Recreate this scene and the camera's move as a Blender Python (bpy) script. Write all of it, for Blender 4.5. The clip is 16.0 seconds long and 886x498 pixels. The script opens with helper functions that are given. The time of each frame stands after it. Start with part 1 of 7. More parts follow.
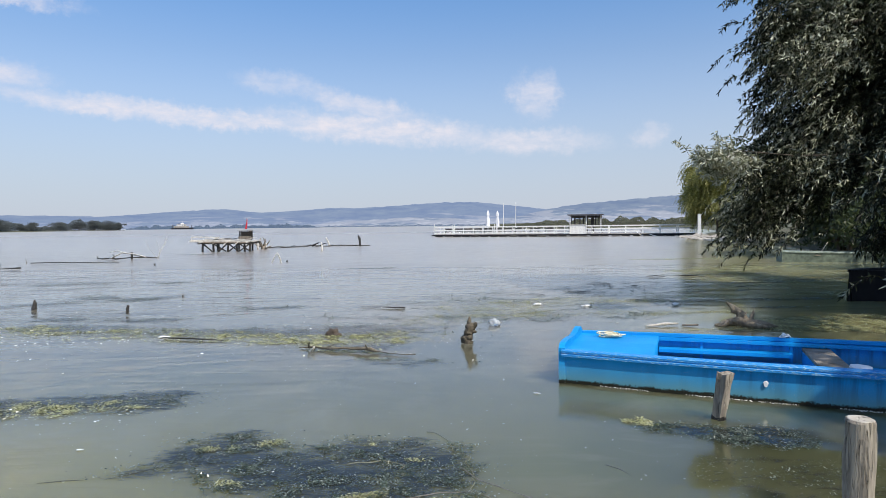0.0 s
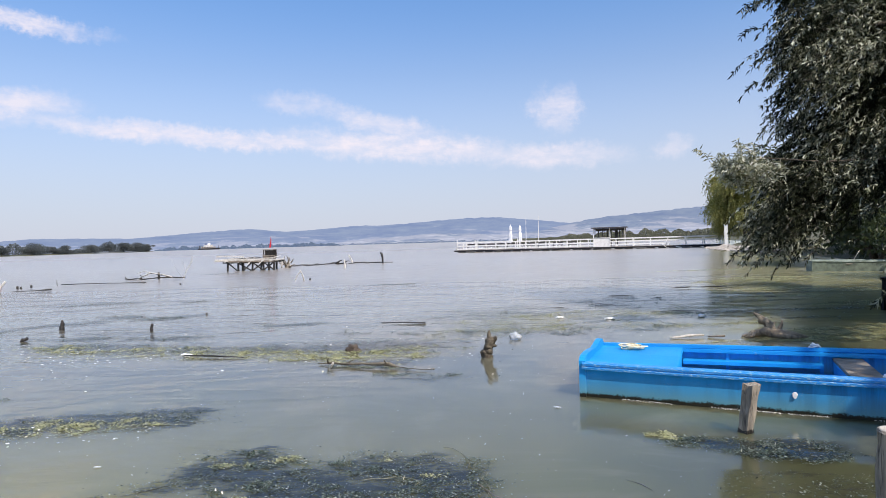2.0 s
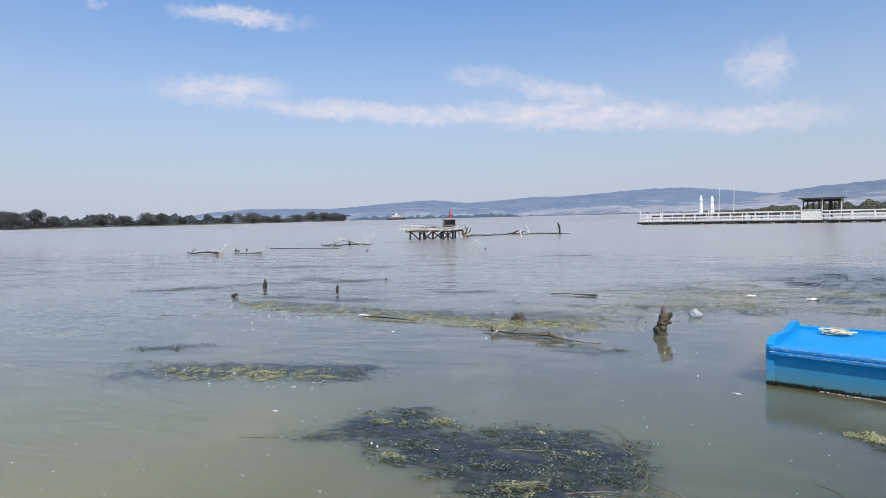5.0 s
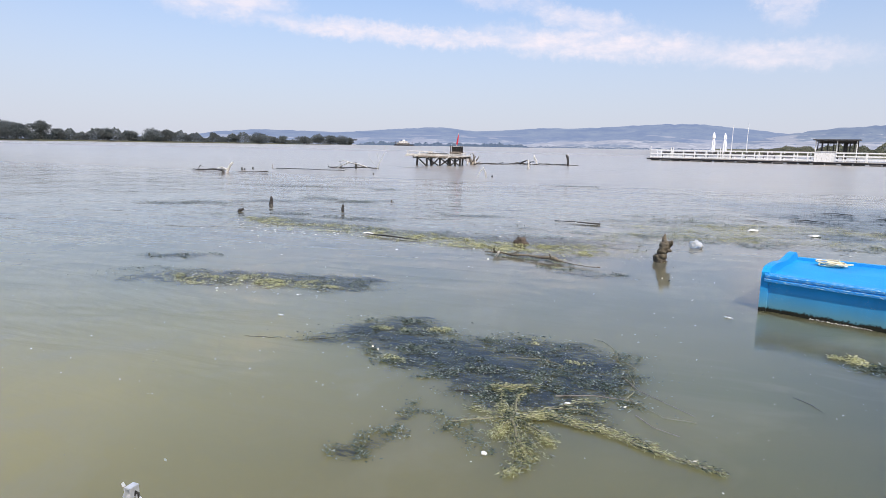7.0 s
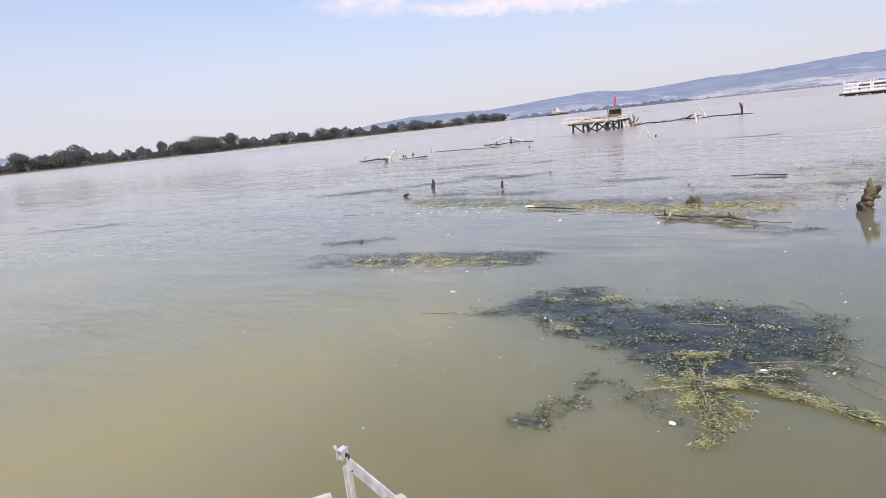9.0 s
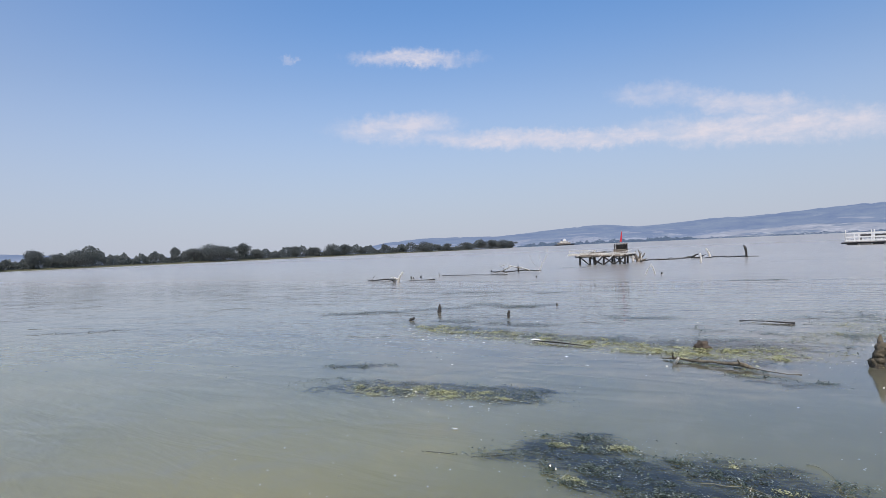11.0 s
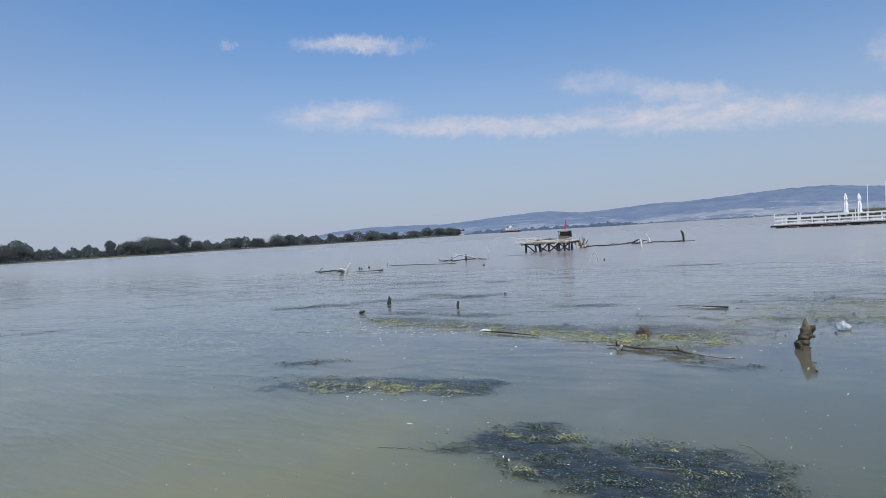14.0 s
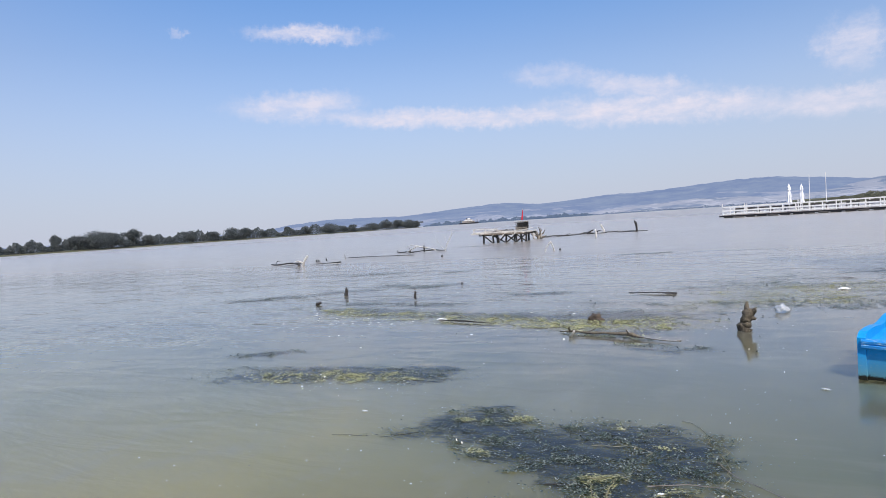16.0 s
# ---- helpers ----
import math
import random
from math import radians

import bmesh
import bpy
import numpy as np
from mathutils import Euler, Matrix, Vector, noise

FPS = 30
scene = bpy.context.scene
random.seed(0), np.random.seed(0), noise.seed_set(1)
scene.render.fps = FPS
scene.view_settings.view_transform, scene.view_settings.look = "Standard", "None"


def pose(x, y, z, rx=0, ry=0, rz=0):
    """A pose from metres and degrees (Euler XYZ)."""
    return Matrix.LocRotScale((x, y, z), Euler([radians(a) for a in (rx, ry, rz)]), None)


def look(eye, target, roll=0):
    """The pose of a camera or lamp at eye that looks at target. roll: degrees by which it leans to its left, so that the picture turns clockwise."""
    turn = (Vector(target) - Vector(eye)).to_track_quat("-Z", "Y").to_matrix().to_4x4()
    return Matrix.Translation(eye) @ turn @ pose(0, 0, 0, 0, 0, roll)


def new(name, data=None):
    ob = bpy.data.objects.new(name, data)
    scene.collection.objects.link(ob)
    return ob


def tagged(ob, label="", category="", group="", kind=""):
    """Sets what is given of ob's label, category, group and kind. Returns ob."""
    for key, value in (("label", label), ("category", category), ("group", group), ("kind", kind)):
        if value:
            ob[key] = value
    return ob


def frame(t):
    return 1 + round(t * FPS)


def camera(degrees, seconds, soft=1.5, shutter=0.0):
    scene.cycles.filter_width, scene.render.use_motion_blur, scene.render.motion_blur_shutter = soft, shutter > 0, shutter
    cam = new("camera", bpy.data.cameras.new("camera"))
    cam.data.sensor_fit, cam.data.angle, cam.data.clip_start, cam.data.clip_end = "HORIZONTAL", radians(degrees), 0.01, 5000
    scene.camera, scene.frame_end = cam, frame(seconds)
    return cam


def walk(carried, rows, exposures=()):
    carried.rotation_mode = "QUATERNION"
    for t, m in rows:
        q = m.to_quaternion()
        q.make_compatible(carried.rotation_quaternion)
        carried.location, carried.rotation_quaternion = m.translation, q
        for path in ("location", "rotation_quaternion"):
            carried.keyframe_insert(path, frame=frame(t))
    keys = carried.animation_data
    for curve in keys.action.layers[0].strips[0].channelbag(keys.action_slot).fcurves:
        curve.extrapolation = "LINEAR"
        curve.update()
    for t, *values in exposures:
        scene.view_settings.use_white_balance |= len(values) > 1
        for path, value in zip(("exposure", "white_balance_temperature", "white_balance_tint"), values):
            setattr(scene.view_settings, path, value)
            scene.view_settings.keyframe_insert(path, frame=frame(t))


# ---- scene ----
cam = camera(70.93, 16.0, 0.4)
PATH = [
    (0.0, pose(-0.000, -0.000, 1.800, 87.84, 0.63, -0.00)),
    (0.5, pose(-0.042, -0.023, 1.788, 88.44, -0.44, 0.24)),
    (1.0, pose(-0.043, -0.002, 1.795, 87.59, -0.62, -1.33)),
    (1.5, pose(-0.004, 0.011, 1.805, 88.66, 1.64, -0.88)),
    (2.0, pose(0.080, 0.054, 1.762, 89.35, 1.67, 2.12)),
    (2.5, pose(0.226, 0.130, 1.790, 88.49, 4.83, 8.80)),
    (3.0, pose(0.237, 0.190, 1.762, 90.91, 3.41, 14.52)),
    (3.2, pose(0.238, 0.203, 1.756, 91.36, 4.51, 17.18)),
    (4.25, pose(0.235, 0.245, 1.725, 89.30, 2.60, 20.40)),
    (5.3, pose(0.225, 0.268, 1.698, 86.27, 0.14, 16.83)),
    (5.5, pose(0.208, 0.263, 1.687, 85.86, 0.06, 15.51)),
    (6.0, pose(0.134, 0.219, 1.637, 84.10, -0.78, 17.03)),
    (6.5, pose(0.117, 0.190, 1.635, 81.90, -4.31, 10.55)),
    (7.0, pose(0.268, 0.182, 1.588, 80.56, -0.99, 19.20)),
    (7.5, pose(0.331, 0.105, 1.586, 80.61, -1.64, 18.56)),
    (8.0, pose(0.313, 0.144, 1.570, 78.52, -2.86, 22.53)),
    (8.5, pose(0.367, 0.144, 1.586, 76.88, 3.95, 20.14)),
    (9.0, pose(0.241, 0.166, 1.574, 78.85, 5.92, 33.03)),
    (9.2, pose(0.238, 0.160, 1.582, 80.60, 1.20, 34.42)),
    (11.3, pose(0.215, 0.150, 1.695, 91.21, 3.44, 34.98)),
    (11.5, pose(0.200, 0.158, 1.701, 92.26, 3.43, 37.41)),
    (12.0, pose(0.146, 0.190, 1.700, 93.87, -1.84, 41.25)),
    (12.5, pose(0.159, 0.279, 1.686, 94.14, 0.59, 43.44)),
    (13.0, pose(0.257, 0.167, 1.743, 100.27, 3.28, 40.96)),
    (13.5, pose(0.397, 0.073, 1.738, 100.26, 4.43, 28.17)),
    (14.0, pose(0.237, 0.059, 1.775, 88.75, 3.42, 28.96)),
    (14.5, pose(0.113, -0.115, 1.824, 85.53, -1.57, 22.07)),
    (15.0, pose(0.112, -0.180, 1.743, 82.66, -4.35, 22.73)),
    (15.5, pose(0.238, 0.017, 1.725, 83.59, 1.98, 20.44)),
    (16.0, pose(0.303, 0.044, 1.731, 87.77, 3.82, 25.16)),
]
EXPOSURES = [(0.0, 0.06, 6620, 11), (0.5, 0.18, 6680, 12), (1.5, 0.2, 6740, 16), (2.5, 0.08, 6620, 16), (3.0, -0.08, 6500, 14), (5.5, 0.0, 6520, 13), (6.0, 0.08, 6550, 14), (7.0, 0.23, 6820, 16), (8.2, 0.28, 7150, 20), (9.2, 0.33, 7300, 22), (11.3, -0.15, 6500, 14), (11.8, -0.1, 6500, 14), (12.5, -0.27, 6250, 12), (13.0, -0.3, 6220, 12), (13.5, -0.42, 6110, 14), (14.0, -0.34, 6180, 11), (14.5, 0.0, 6500, 14), (15.0, 0.02, 6500, 14), (15.5, -0.02, 6500, 14), (16.0, 0.02, 6500, 16)]
walk(cam, PATH, EXPOSURES)

# ---- sky, clouds and sun ----
SUN_AZ, SUN_EL = 142.0, 50.0
world = bpy.data.worlds.new("world")
scene.world = world
world.use_nodes = True
wn, wl = world.node_tree.nodes, world.node_tree.links


def wmath(op, a, b=None, clamp=False):
    n = wn.new("ShaderNodeMath")
    n.operation, n.use_clamp = op, clamp
    for i, v in enumerate((a, b)):
        if v is None:
            continue
        if isinstance(v, (int, float)):
            n.inputs[i].default_value = v
        else:
            wl.new(v, n.inputs[i])
    return n.outputs[0]


sky = wn.new("ShaderNodeTexSky")
sky.sky_type, sky.sun_disc = "NISHITA", False
sky.sun_elevation, sky.sun_rotation = radians(SUN_EL), radians(SUN_AZ)
sky.air_density, sky.dust_density, sky.ozone_density = 1.0, 0.5, 3.0

coord = wn.new("ShaderNodeTexCoord")
sep = wn.new("ShaderNodeSeparateXYZ")
wl.new(coord.outputs["Generated"], sep.inputs[0])
az = wmath("MULTIPLY", wmath("ARCTAN2", sep.outputs[0], sep.outputs[1]), 57.2958)
el = wmath("MULTIPLY", wmath("ARCSINE", sep.outputs[2]), 57.2958)
flat = wn.new("ShaderNodeCombineXYZ")
wl.new(az, flat.inputs[0])
wl.new(el, flat.inputs[1])
# wisps: the cloud plane is torn by noise before the long shapes are laid out on it
tear = wn.new("ShaderNodeTexNoise")
tear.inputs["Scale"].default_value, tear.inputs["Detail"].default_value, tear.inputs["Roughness"].default_value = 0.26, 8, 0.68
wl.new(flat.outputs[0], tear.inputs["Vector"])
shift = wn.new("ShaderNodeVectorMath")
shift.operation = "MULTIPLY_ADD"
wl.new(tear.outputs["Color"], shift.inputs[0])
shift.inputs[1].default_value, shift.inputs[2].default_value = (6, 2.0, 0), (-4.3, -1.75, 0)
fray = wn.new("ShaderNodeTexNoise")
fray.inputs["Scale"].default_value, fray.inputs["Detail"].default_value, fray.inputs["Roughness"].default_value = 1.1, 7, 0.7
wl.new(flat.outputs[0], fray.inputs["Vector"])
frayed = wn.new("ShaderNodeVectorMath")
frayed.operation = "MULTIPLY_ADD"
wl.new(fray.outputs["Color"], frayed.inputs[0])
frayed.inputs[1].default_value = (2.6, 1.5, 0)
wl.new(shift.outputs[0], frayed.inputs[2])
torn = wn.new("ShaderNodeVectorMath")
wl.new(flat.outputs[0], torn.inputs[0])
wl.new(frayed.outputs[0], torn.inputs[1])
# azimuth, elevation, half length, half height, tilt (degrees), density
CLOUDS = [(-37.8, 11.3, 7.0, 1.5, 2, 0.75), (-24.0, 9.6, 16.5, 1.1, -3, 0.85), (-12.0, 9.0, 17.0, 0.95, -4, 0.8), (-6.0, 8.8, 14.5, 1.6, -4, 0.9),
          (7.0, 7.6, 9.5, 1.4, -3, 0.7), (-7.5, 10.9, 7.5, 1.3, -11, 0.7), (-14.5, 12.6, 4.2, 1.3, -8, 0.4),
          (8.6, 11.6, 2.6, 2.6, 20, 0.6), (18.3, 7.8, 2.0, 1.3, 0, 0.4), (-35.8, 17.2, 6.8, 0.95, -2, 0.95),
          (-46.5, 17.0, 1.2, 0.4, 0, 0.35), (-73.5, 13.7, 2.0, 0.5, 0, 0.3), (60, 24, 8, 1.6, 8, 0.3)]
cover = None
for ca, ce, hl, hh, tilt, dens in CLOUDS:
    dens = min(1.0, dens * 1.12)
    mp = wn.new("ShaderNodeMapping")
    mp.vector_type = "TEXTURE"
    mp.inputs["Location"].default_value = (ca, ce, 0)
    mp.inputs["Rotation"].default_value = (0, 0, radians(tilt))
    mp.inputs["Scale"].default_value = (hl, hh, 1)
    wl.new(torn.outputs[0], mp.inputs["Vector"])
    ln = wn.new("ShaderNodeVectorMath")
    ln.operation = "LENGTH"
    wl.new(mp.outputs[0], ln.inputs[0])
    rng = wn.new("ShaderNodeMapRange")
    rng.interpolation_type = "SMOOTHSTEP"
    rng.inputs["From Min"].default_value, rng.inputs["From Max"].default_value = 1.08, 0.25
    rng.inputs["To Max"].default_value = dens
    wl.new(ln.outputs["Value"], rng.inputs["Value"])
    cover = rng.outputs[0] if cover is None else wmath("MAXIMUM", cover, rng.outputs[0])
grain = wn.new("ShaderNodeTexNoise")
grain.inputs["Scale"].default_value, grain.inputs["Detail"].default_value, grain.inputs["Roughness"].default_value = 0.9, 8, 0.65
stretch = wn.new("ShaderNodeMapping")
stretch.inputs["Scale"].default_value = (0.45, 1.0, 1)
wl.new(flat.outputs[0], stretch.inputs["Vector"])
wl.new(stretch.outputs[0], grain.inputs["Vector"])
soft = wn.new("ShaderNodeMapRange")
soft.inputs["From Min"].default_value, soft.inputs["From Max"].default_value = 0.36, 0.64
soft.inputs["To Min"].default_value, soft.inputs["To Max"].default_value = 0.4, 1.0
wl.new(grain.outputs["Fac"], soft.inputs["Value"])
cover = wmath("MULTIPLY", cover, soft.outputs[0], True)
# pale summer haze low over the water
low = wn.new("ShaderNodeMapRange")
low.interpolation_type = "SMOOTHSTEP"
low.inputs["From Min"].default_value, low.inputs["From Max"].default_value = 23.0, -1.0
low.inputs["To Max"].default_value = 0.93
wl.new(el, low.inputs["Value"])
SKY_GAIN = 0.125
haze = wn.new("ShaderNodeMix")
haze.data_type = "RGBA"
# the haze thickens away from the sun
far_side = wn.new("ShaderNodeMapRange")
far_side.interpolation_type = "SMOOTHSTEP"
far_side.inputs["From Min"].default_value, far_side.inputs["From Max"].default_value, far_side.inputs["To Max"].default_value = -35.0, -95.0, 0.3
wl.new(az, far_side.inputs["Value"])
wl.new(wmath("ADD", low.outputs[0], wmath("MULTIPLY", wmath("SUBTRACT", 1.0, low.outputs[0]), far_side.outputs[0])), haze.inputs["Factor"])
deep = wn.new("ShaderNodeMix")
deep.data_type, deep.blend_type = "RGBA", "MULTIPLY"
deep.inputs["Factor"].default_value = 1.0
wl.new(sky.outputs[0], deep.inputs["A"])
deep.inputs["B"].default_value = (0.82, 1.09, 1.27, 1)
high = wn.new("ShaderNodeMapRange")
high.inputs["From Min"].default_value, high.inputs["From Max"].default_value = 15.0, 42.0
high.inputs["To Min"].default_value, high.inputs["To Max"].default_value = 0.97, 1.4
wl.new(el, high.inputs["Value"])
lift = wn.new("ShaderNodeVectorMath")
lift.operation = "SCALE"
wl.new(deep.outputs["Result"], lift.inputs[0])
wl.new(high.outputs[0], lift.inputs["Scale"])
wl.new(lift.outputs[0], haze.inputs["A"])
haze.inputs["B"].default_value = (4.08, 4.45, 5.27, 1)
white = wn.new("ShaderNodeMix")
white.data_type = "RGBA"
wl.new(cover, white.inputs["Factor"])
wl.new(haze.outputs["Result"], white.inputs["A"])
white.inputs["B"].default_value = (6.15, 6.1, 6.7, 1)
wl.new(white.outputs["Result"], wn["Background"].inputs[0])
wn["Background"].inputs[1].default_value = SKY_GAIN

sun = new("sun", bpy.data.lights.new("sun", "SUN"))
sun.data.energy, sun.data.angle, sun.data.color = 4.9, radians(0.55), (1.0, 0.95, 0.87)
ce = math.cos(radians(SUN_EL))
SUN_DIR = Vector((math.sin(radians(SUN_AZ)) * ce, math.cos(radians(SUN_AZ)) * ce, math.sin(radians(SUN_EL))))
sun.matrix_world = look(SUN_DIR * 60, (0, 0, 0))


# ---- materials ----
class Nodes:
    """A node material with a Principled shader and short calls for the rest."""

    def __init__(self, name, rough=0.6, metal=0.0, spec=0.5):
        self.mat = bpy.data.materials.new(name)
        self.mat.use_nodes = True
        self.n, self.l = self.mat.node_tree.nodes, self.mat.node_tree.links
        self.b = self.n["Principled BSDF"]
        self.out = self.n["Material Output"]
        self.b.inputs["Roughness"].default_value = rough
        self.b.inputs["Metallic"].default_value = metal
        self.b.inputs["Specular IOR Level"].default_value = spec
        self.tc = self.n.new("ShaderNodeTexCoord")

    def put(self, value, socket):
        if hasattr(value, "is_output"):
            self.l.new(value, socket)
        elif isinstance(value, tuple) and len(value) == 3 and socket.type == "RGBA":
            socket.default_value = (*value, 1)
        else:
            socket.default_value = value

    def where(self, scale=(1, 1, 1), world=False):
        m = self.n.new("ShaderNodeMapping")
        m.inputs["Scale"].default_value = scale
        if world:
            g = self.n.new("ShaderNodeNewGeometry")
            self.l.new(g.outputs["Position"], m.inputs["Vector"])
        else:
            self.l.new(self.tc.outputs["Object"], m.inputs["Vector"])
        return m.outputs[0]

    def noise(self, scale, detail=4, rough=0.55, at=None, distort=0.0):
        t = self.n.new("ShaderNodeTexNoise")
        t.inputs["Scale"].default_value, t.inputs["Detail"].default_value = scale, detail
        t.inputs["Roughness"].default_value, t.inputs["Distortion"].default_value = rough, distort
        self.l.new(at if at is not None else self.tc.outputs["Object"], t.inputs["Vector"])
        return t.outputs["Fac"]

    def span(self, v, a, b, c=0.0, d=1.0):
        m = self.n.new("ShaderNodeMapRange")
        self.put(v, m.inputs["Value"])
        for k, x in zip(("From Min", "From Max", "To Min", "To Max"), (a, b, c, d)):
            self.put(x, m.inputs[k])
        return m.outputs[0]

    def mix(self, f, a, b):
        m = self.n.new("ShaderNodeMix")
        m.data_type = "RGBA"
        self.put(f, m.inputs["Factor"]), self.put(a, m.inputs["A"]), self.put(b, m.inputs["B"])
        return m.outputs["Result"]

    def math(self, op, a, b=0.0):
        m = self.n.new("ShaderNodeMath")
        m.operation = op
        self.put(a, m.inputs[0]), self.put(b, m.inputs[1])
        return m.outputs[0]

    def island(self):
        return self.n.new("ShaderNodeNewGeometry").outputs["Random Per Island"]

    def each(self):
        return self.n.new("ShaderNodeObjectInfo").outputs["Random"]

    def bump(self, height, strength=0.4, distance=0.01, after=None):
        m = self.n.new("ShaderNodeBump")
        m.inputs["Strength"].default_value, m.inputs["Distance"].default_value = strength, distance
        self.l.new(height, m.inputs["Height"])
        if after is not None:
            self.l.new(after, m.inputs["Normal"])
        return m.outputs[0]

    def done(self, color, normal=None, rough=None):
        self.put(color, self.b.inputs["Base Color"])
        if normal is not None:
            self.l.new(normal, self.b.inputs["Normal"])
        if rough is not None:
            self.put(rough, self.b.inputs["Roughness"])
        return self.mat

    def blend(self, fac, a, b):
        m = self.n.new("ShaderNodeMixShader")
        self.put(fac, m.inputs[0])
        self.l.new(a, m.inputs[1]), self.l.new(b, m.inputs[2])
        self.l.new(m.outputs[0], self.out.inputs["Surface"])
        return m.outputs[0]


def water_material():
    k = Nodes("river_water", 0.1, 0, 0.5)
    k.b.inputs["IOR"].default_value = 1.68
    w = k.where((1, 1, 1), True)
    big = k.noise(0.22, 4, 0.55, w, 0.9)
    sep = k.n.new("ShaderNodeSeparateXYZ")
    k.l.new(w, sep.inputs[0])
    col = k.mix(k.span(big, 0.35, 0.65), (0.125, 0.128, 0.056), (0.172, 0.158, 0.07))
    col = k.mix(k.math("MULTIPLY", k.math("MULTIPLY", k.span(sep.outputs[0], -0.5, -3, 0.0, 0.66), k.span(sep.outputs[0], -6.5, -3.5, 0.25, 1.0)), k.span(sep.outputs[1], 8, 3)), col, (0.29, 0.246, 0.082))
    col = k.mix(k.math("MULTIPLY", k.span(sep.outputs[1], 4.4, 2.0, 0.0, 0.9), k.span(sep.outputs[0], -2.6, -0.8)), col, (0.155, 0.136, 0.05))
    # tree shade and reflection round the piles, painted dark brown into the colour
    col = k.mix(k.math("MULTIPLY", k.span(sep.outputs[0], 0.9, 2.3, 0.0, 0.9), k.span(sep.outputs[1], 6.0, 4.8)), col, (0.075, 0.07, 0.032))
    # sky reflection painted in by distance: darker past the first weed bed, browner midstream
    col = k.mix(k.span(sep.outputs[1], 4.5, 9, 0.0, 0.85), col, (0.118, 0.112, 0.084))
    # lightened far out in place of sky the ripples fail to mirror
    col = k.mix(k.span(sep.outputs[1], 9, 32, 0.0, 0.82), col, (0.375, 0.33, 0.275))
    # dark tree reflections along the near bank, put into the colour
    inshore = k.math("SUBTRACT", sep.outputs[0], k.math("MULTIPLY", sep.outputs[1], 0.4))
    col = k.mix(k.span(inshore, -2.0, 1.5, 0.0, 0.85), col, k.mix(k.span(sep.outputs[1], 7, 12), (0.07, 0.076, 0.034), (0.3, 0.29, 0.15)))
    # clouds of silt stirred up between the weed beds
    silt = k.math("MULTIPLY", k.span(k.noise(0.55, 5, 0.6, w, 1.4), 0.5, 0.72, 0.0, 0.5), k.span(sep.outputs[1], 16, 7))
    col = k.mix(silt, col, (0.2, 0.19, 0.12))
    chop = k.where((0.7, 1.2, 1), True)
    # calm between the weed beds by the bank, wind-ruffled further out, with slicks
    slick = k.span(k.noise(0.09, 4, 0.6, k.where((0.6, 1.6, 1), True), 0.8), 0.36, 0.62, 0.45, 1.15)
    out = k.math("MULTIPLY", k.math("ADD", k.span(sep.outputs[1], 5, 45, 0.07, 0.95), k.span(sep.outputs[0], -0.5, -7, 0.0, 0.34)), slick)
    n1 = k.bump(k.noise(0.55, 3, 0.55, chop, 0.6), 1.0, 0.13)
    n2 = k.bump(k.noise(4.2, 3, 0.55, chop, 0.4), 1.0, 0.012, n1)
    n2 = k.bump(k.noise(1.5, 3, 0.5, k.where((0.42, 1.6, 1), True), 0.9), 1.0, 0.04, n2)
    for nd in (n1.node, n2.node, n2.node.inputs["Normal"].links[0].from_node):
        k.l.new(out, nd.inputs["Strength"])
    # silt: sunlight spreads inside the water, so that shadows on it are faint
    k.b.inputs["Subsurface Weight"].default_value = 1.0
    k.b.inputs["Subsurface Radius"].default_value = (0.8, 0.8, 0.8)
    k.b.inputs["Subsurface Scale"].default_value = 2.5
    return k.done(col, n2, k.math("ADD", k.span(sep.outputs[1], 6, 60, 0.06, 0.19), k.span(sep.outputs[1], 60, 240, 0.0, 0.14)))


def wood_material(name, pale, dark, rough=0.85, grain=(26, 26, 2.2)):
    k = Nodes(name, rough)
    at = k.where(grain)
    g = k.noise(1.0, 6, 0.65, at, 0.4)
    blot = k.noise(3.0, 4)
    col = k.mix(k.span(g, 0.3, 0.72), dark, pale)
    crack = k.noise(2.2, 5, 0.7, at, 1.2)
    col = k.mix(k.span(blot, 0.5, 0.75, 0, 0.7), col, tuple(c * 0.45 for c in dark))
    col = k.mix(k.span(crack, 0.6, 0.68), col, tuple(c * 0.4 for c in dark))
    return k.done(col, k.bump(k.math("SUBTRACT", g, k.span(crack, 0.56, 0.68, 0, 0.8)), 0.9, 0.02))


def plain_material(name, a, b, rough=0.6, scale=5.0, metal=0.0, bump=0.2):
    k = Nodes(name, rough, metal)
    g = k.noise(scale, 5)
    f = k.noise(scale * 9, 3)
    col = k.mix(k.span(g, 0.35, 0.68), a, b)
    col = k.mix(k.span(f, 0.62, 0.8, 0, 0.5), col, tuple(c * 0.6 for c in b))
    return k.done(col, k.bump(f, bump, 0.004))


def leaf_material(name, stops, rough=0.42, through_light=0.28):
    k = Nodes(name, rough)
    r = k.n.new("ShaderNodeValToRGB")
    k.l.new(k.island(), r.inputs[0])
    els = r.color_ramp.elements
    while len(els) < len(stops):
        els.new(0.5)
    for i, c in enumerate(stops):
        els[i].position, els[i].color = i / (len(stops) - 1), (*c, 1)
    k.done(r.outputs[0])
    tr = k.n.new("ShaderNodeBsdfTranslucent")
    k.l.new(r.outputs[0], tr.inputs[0])
    k.blend(through_light, k.b.outputs[0], tr.outputs[0])
    return k.mat


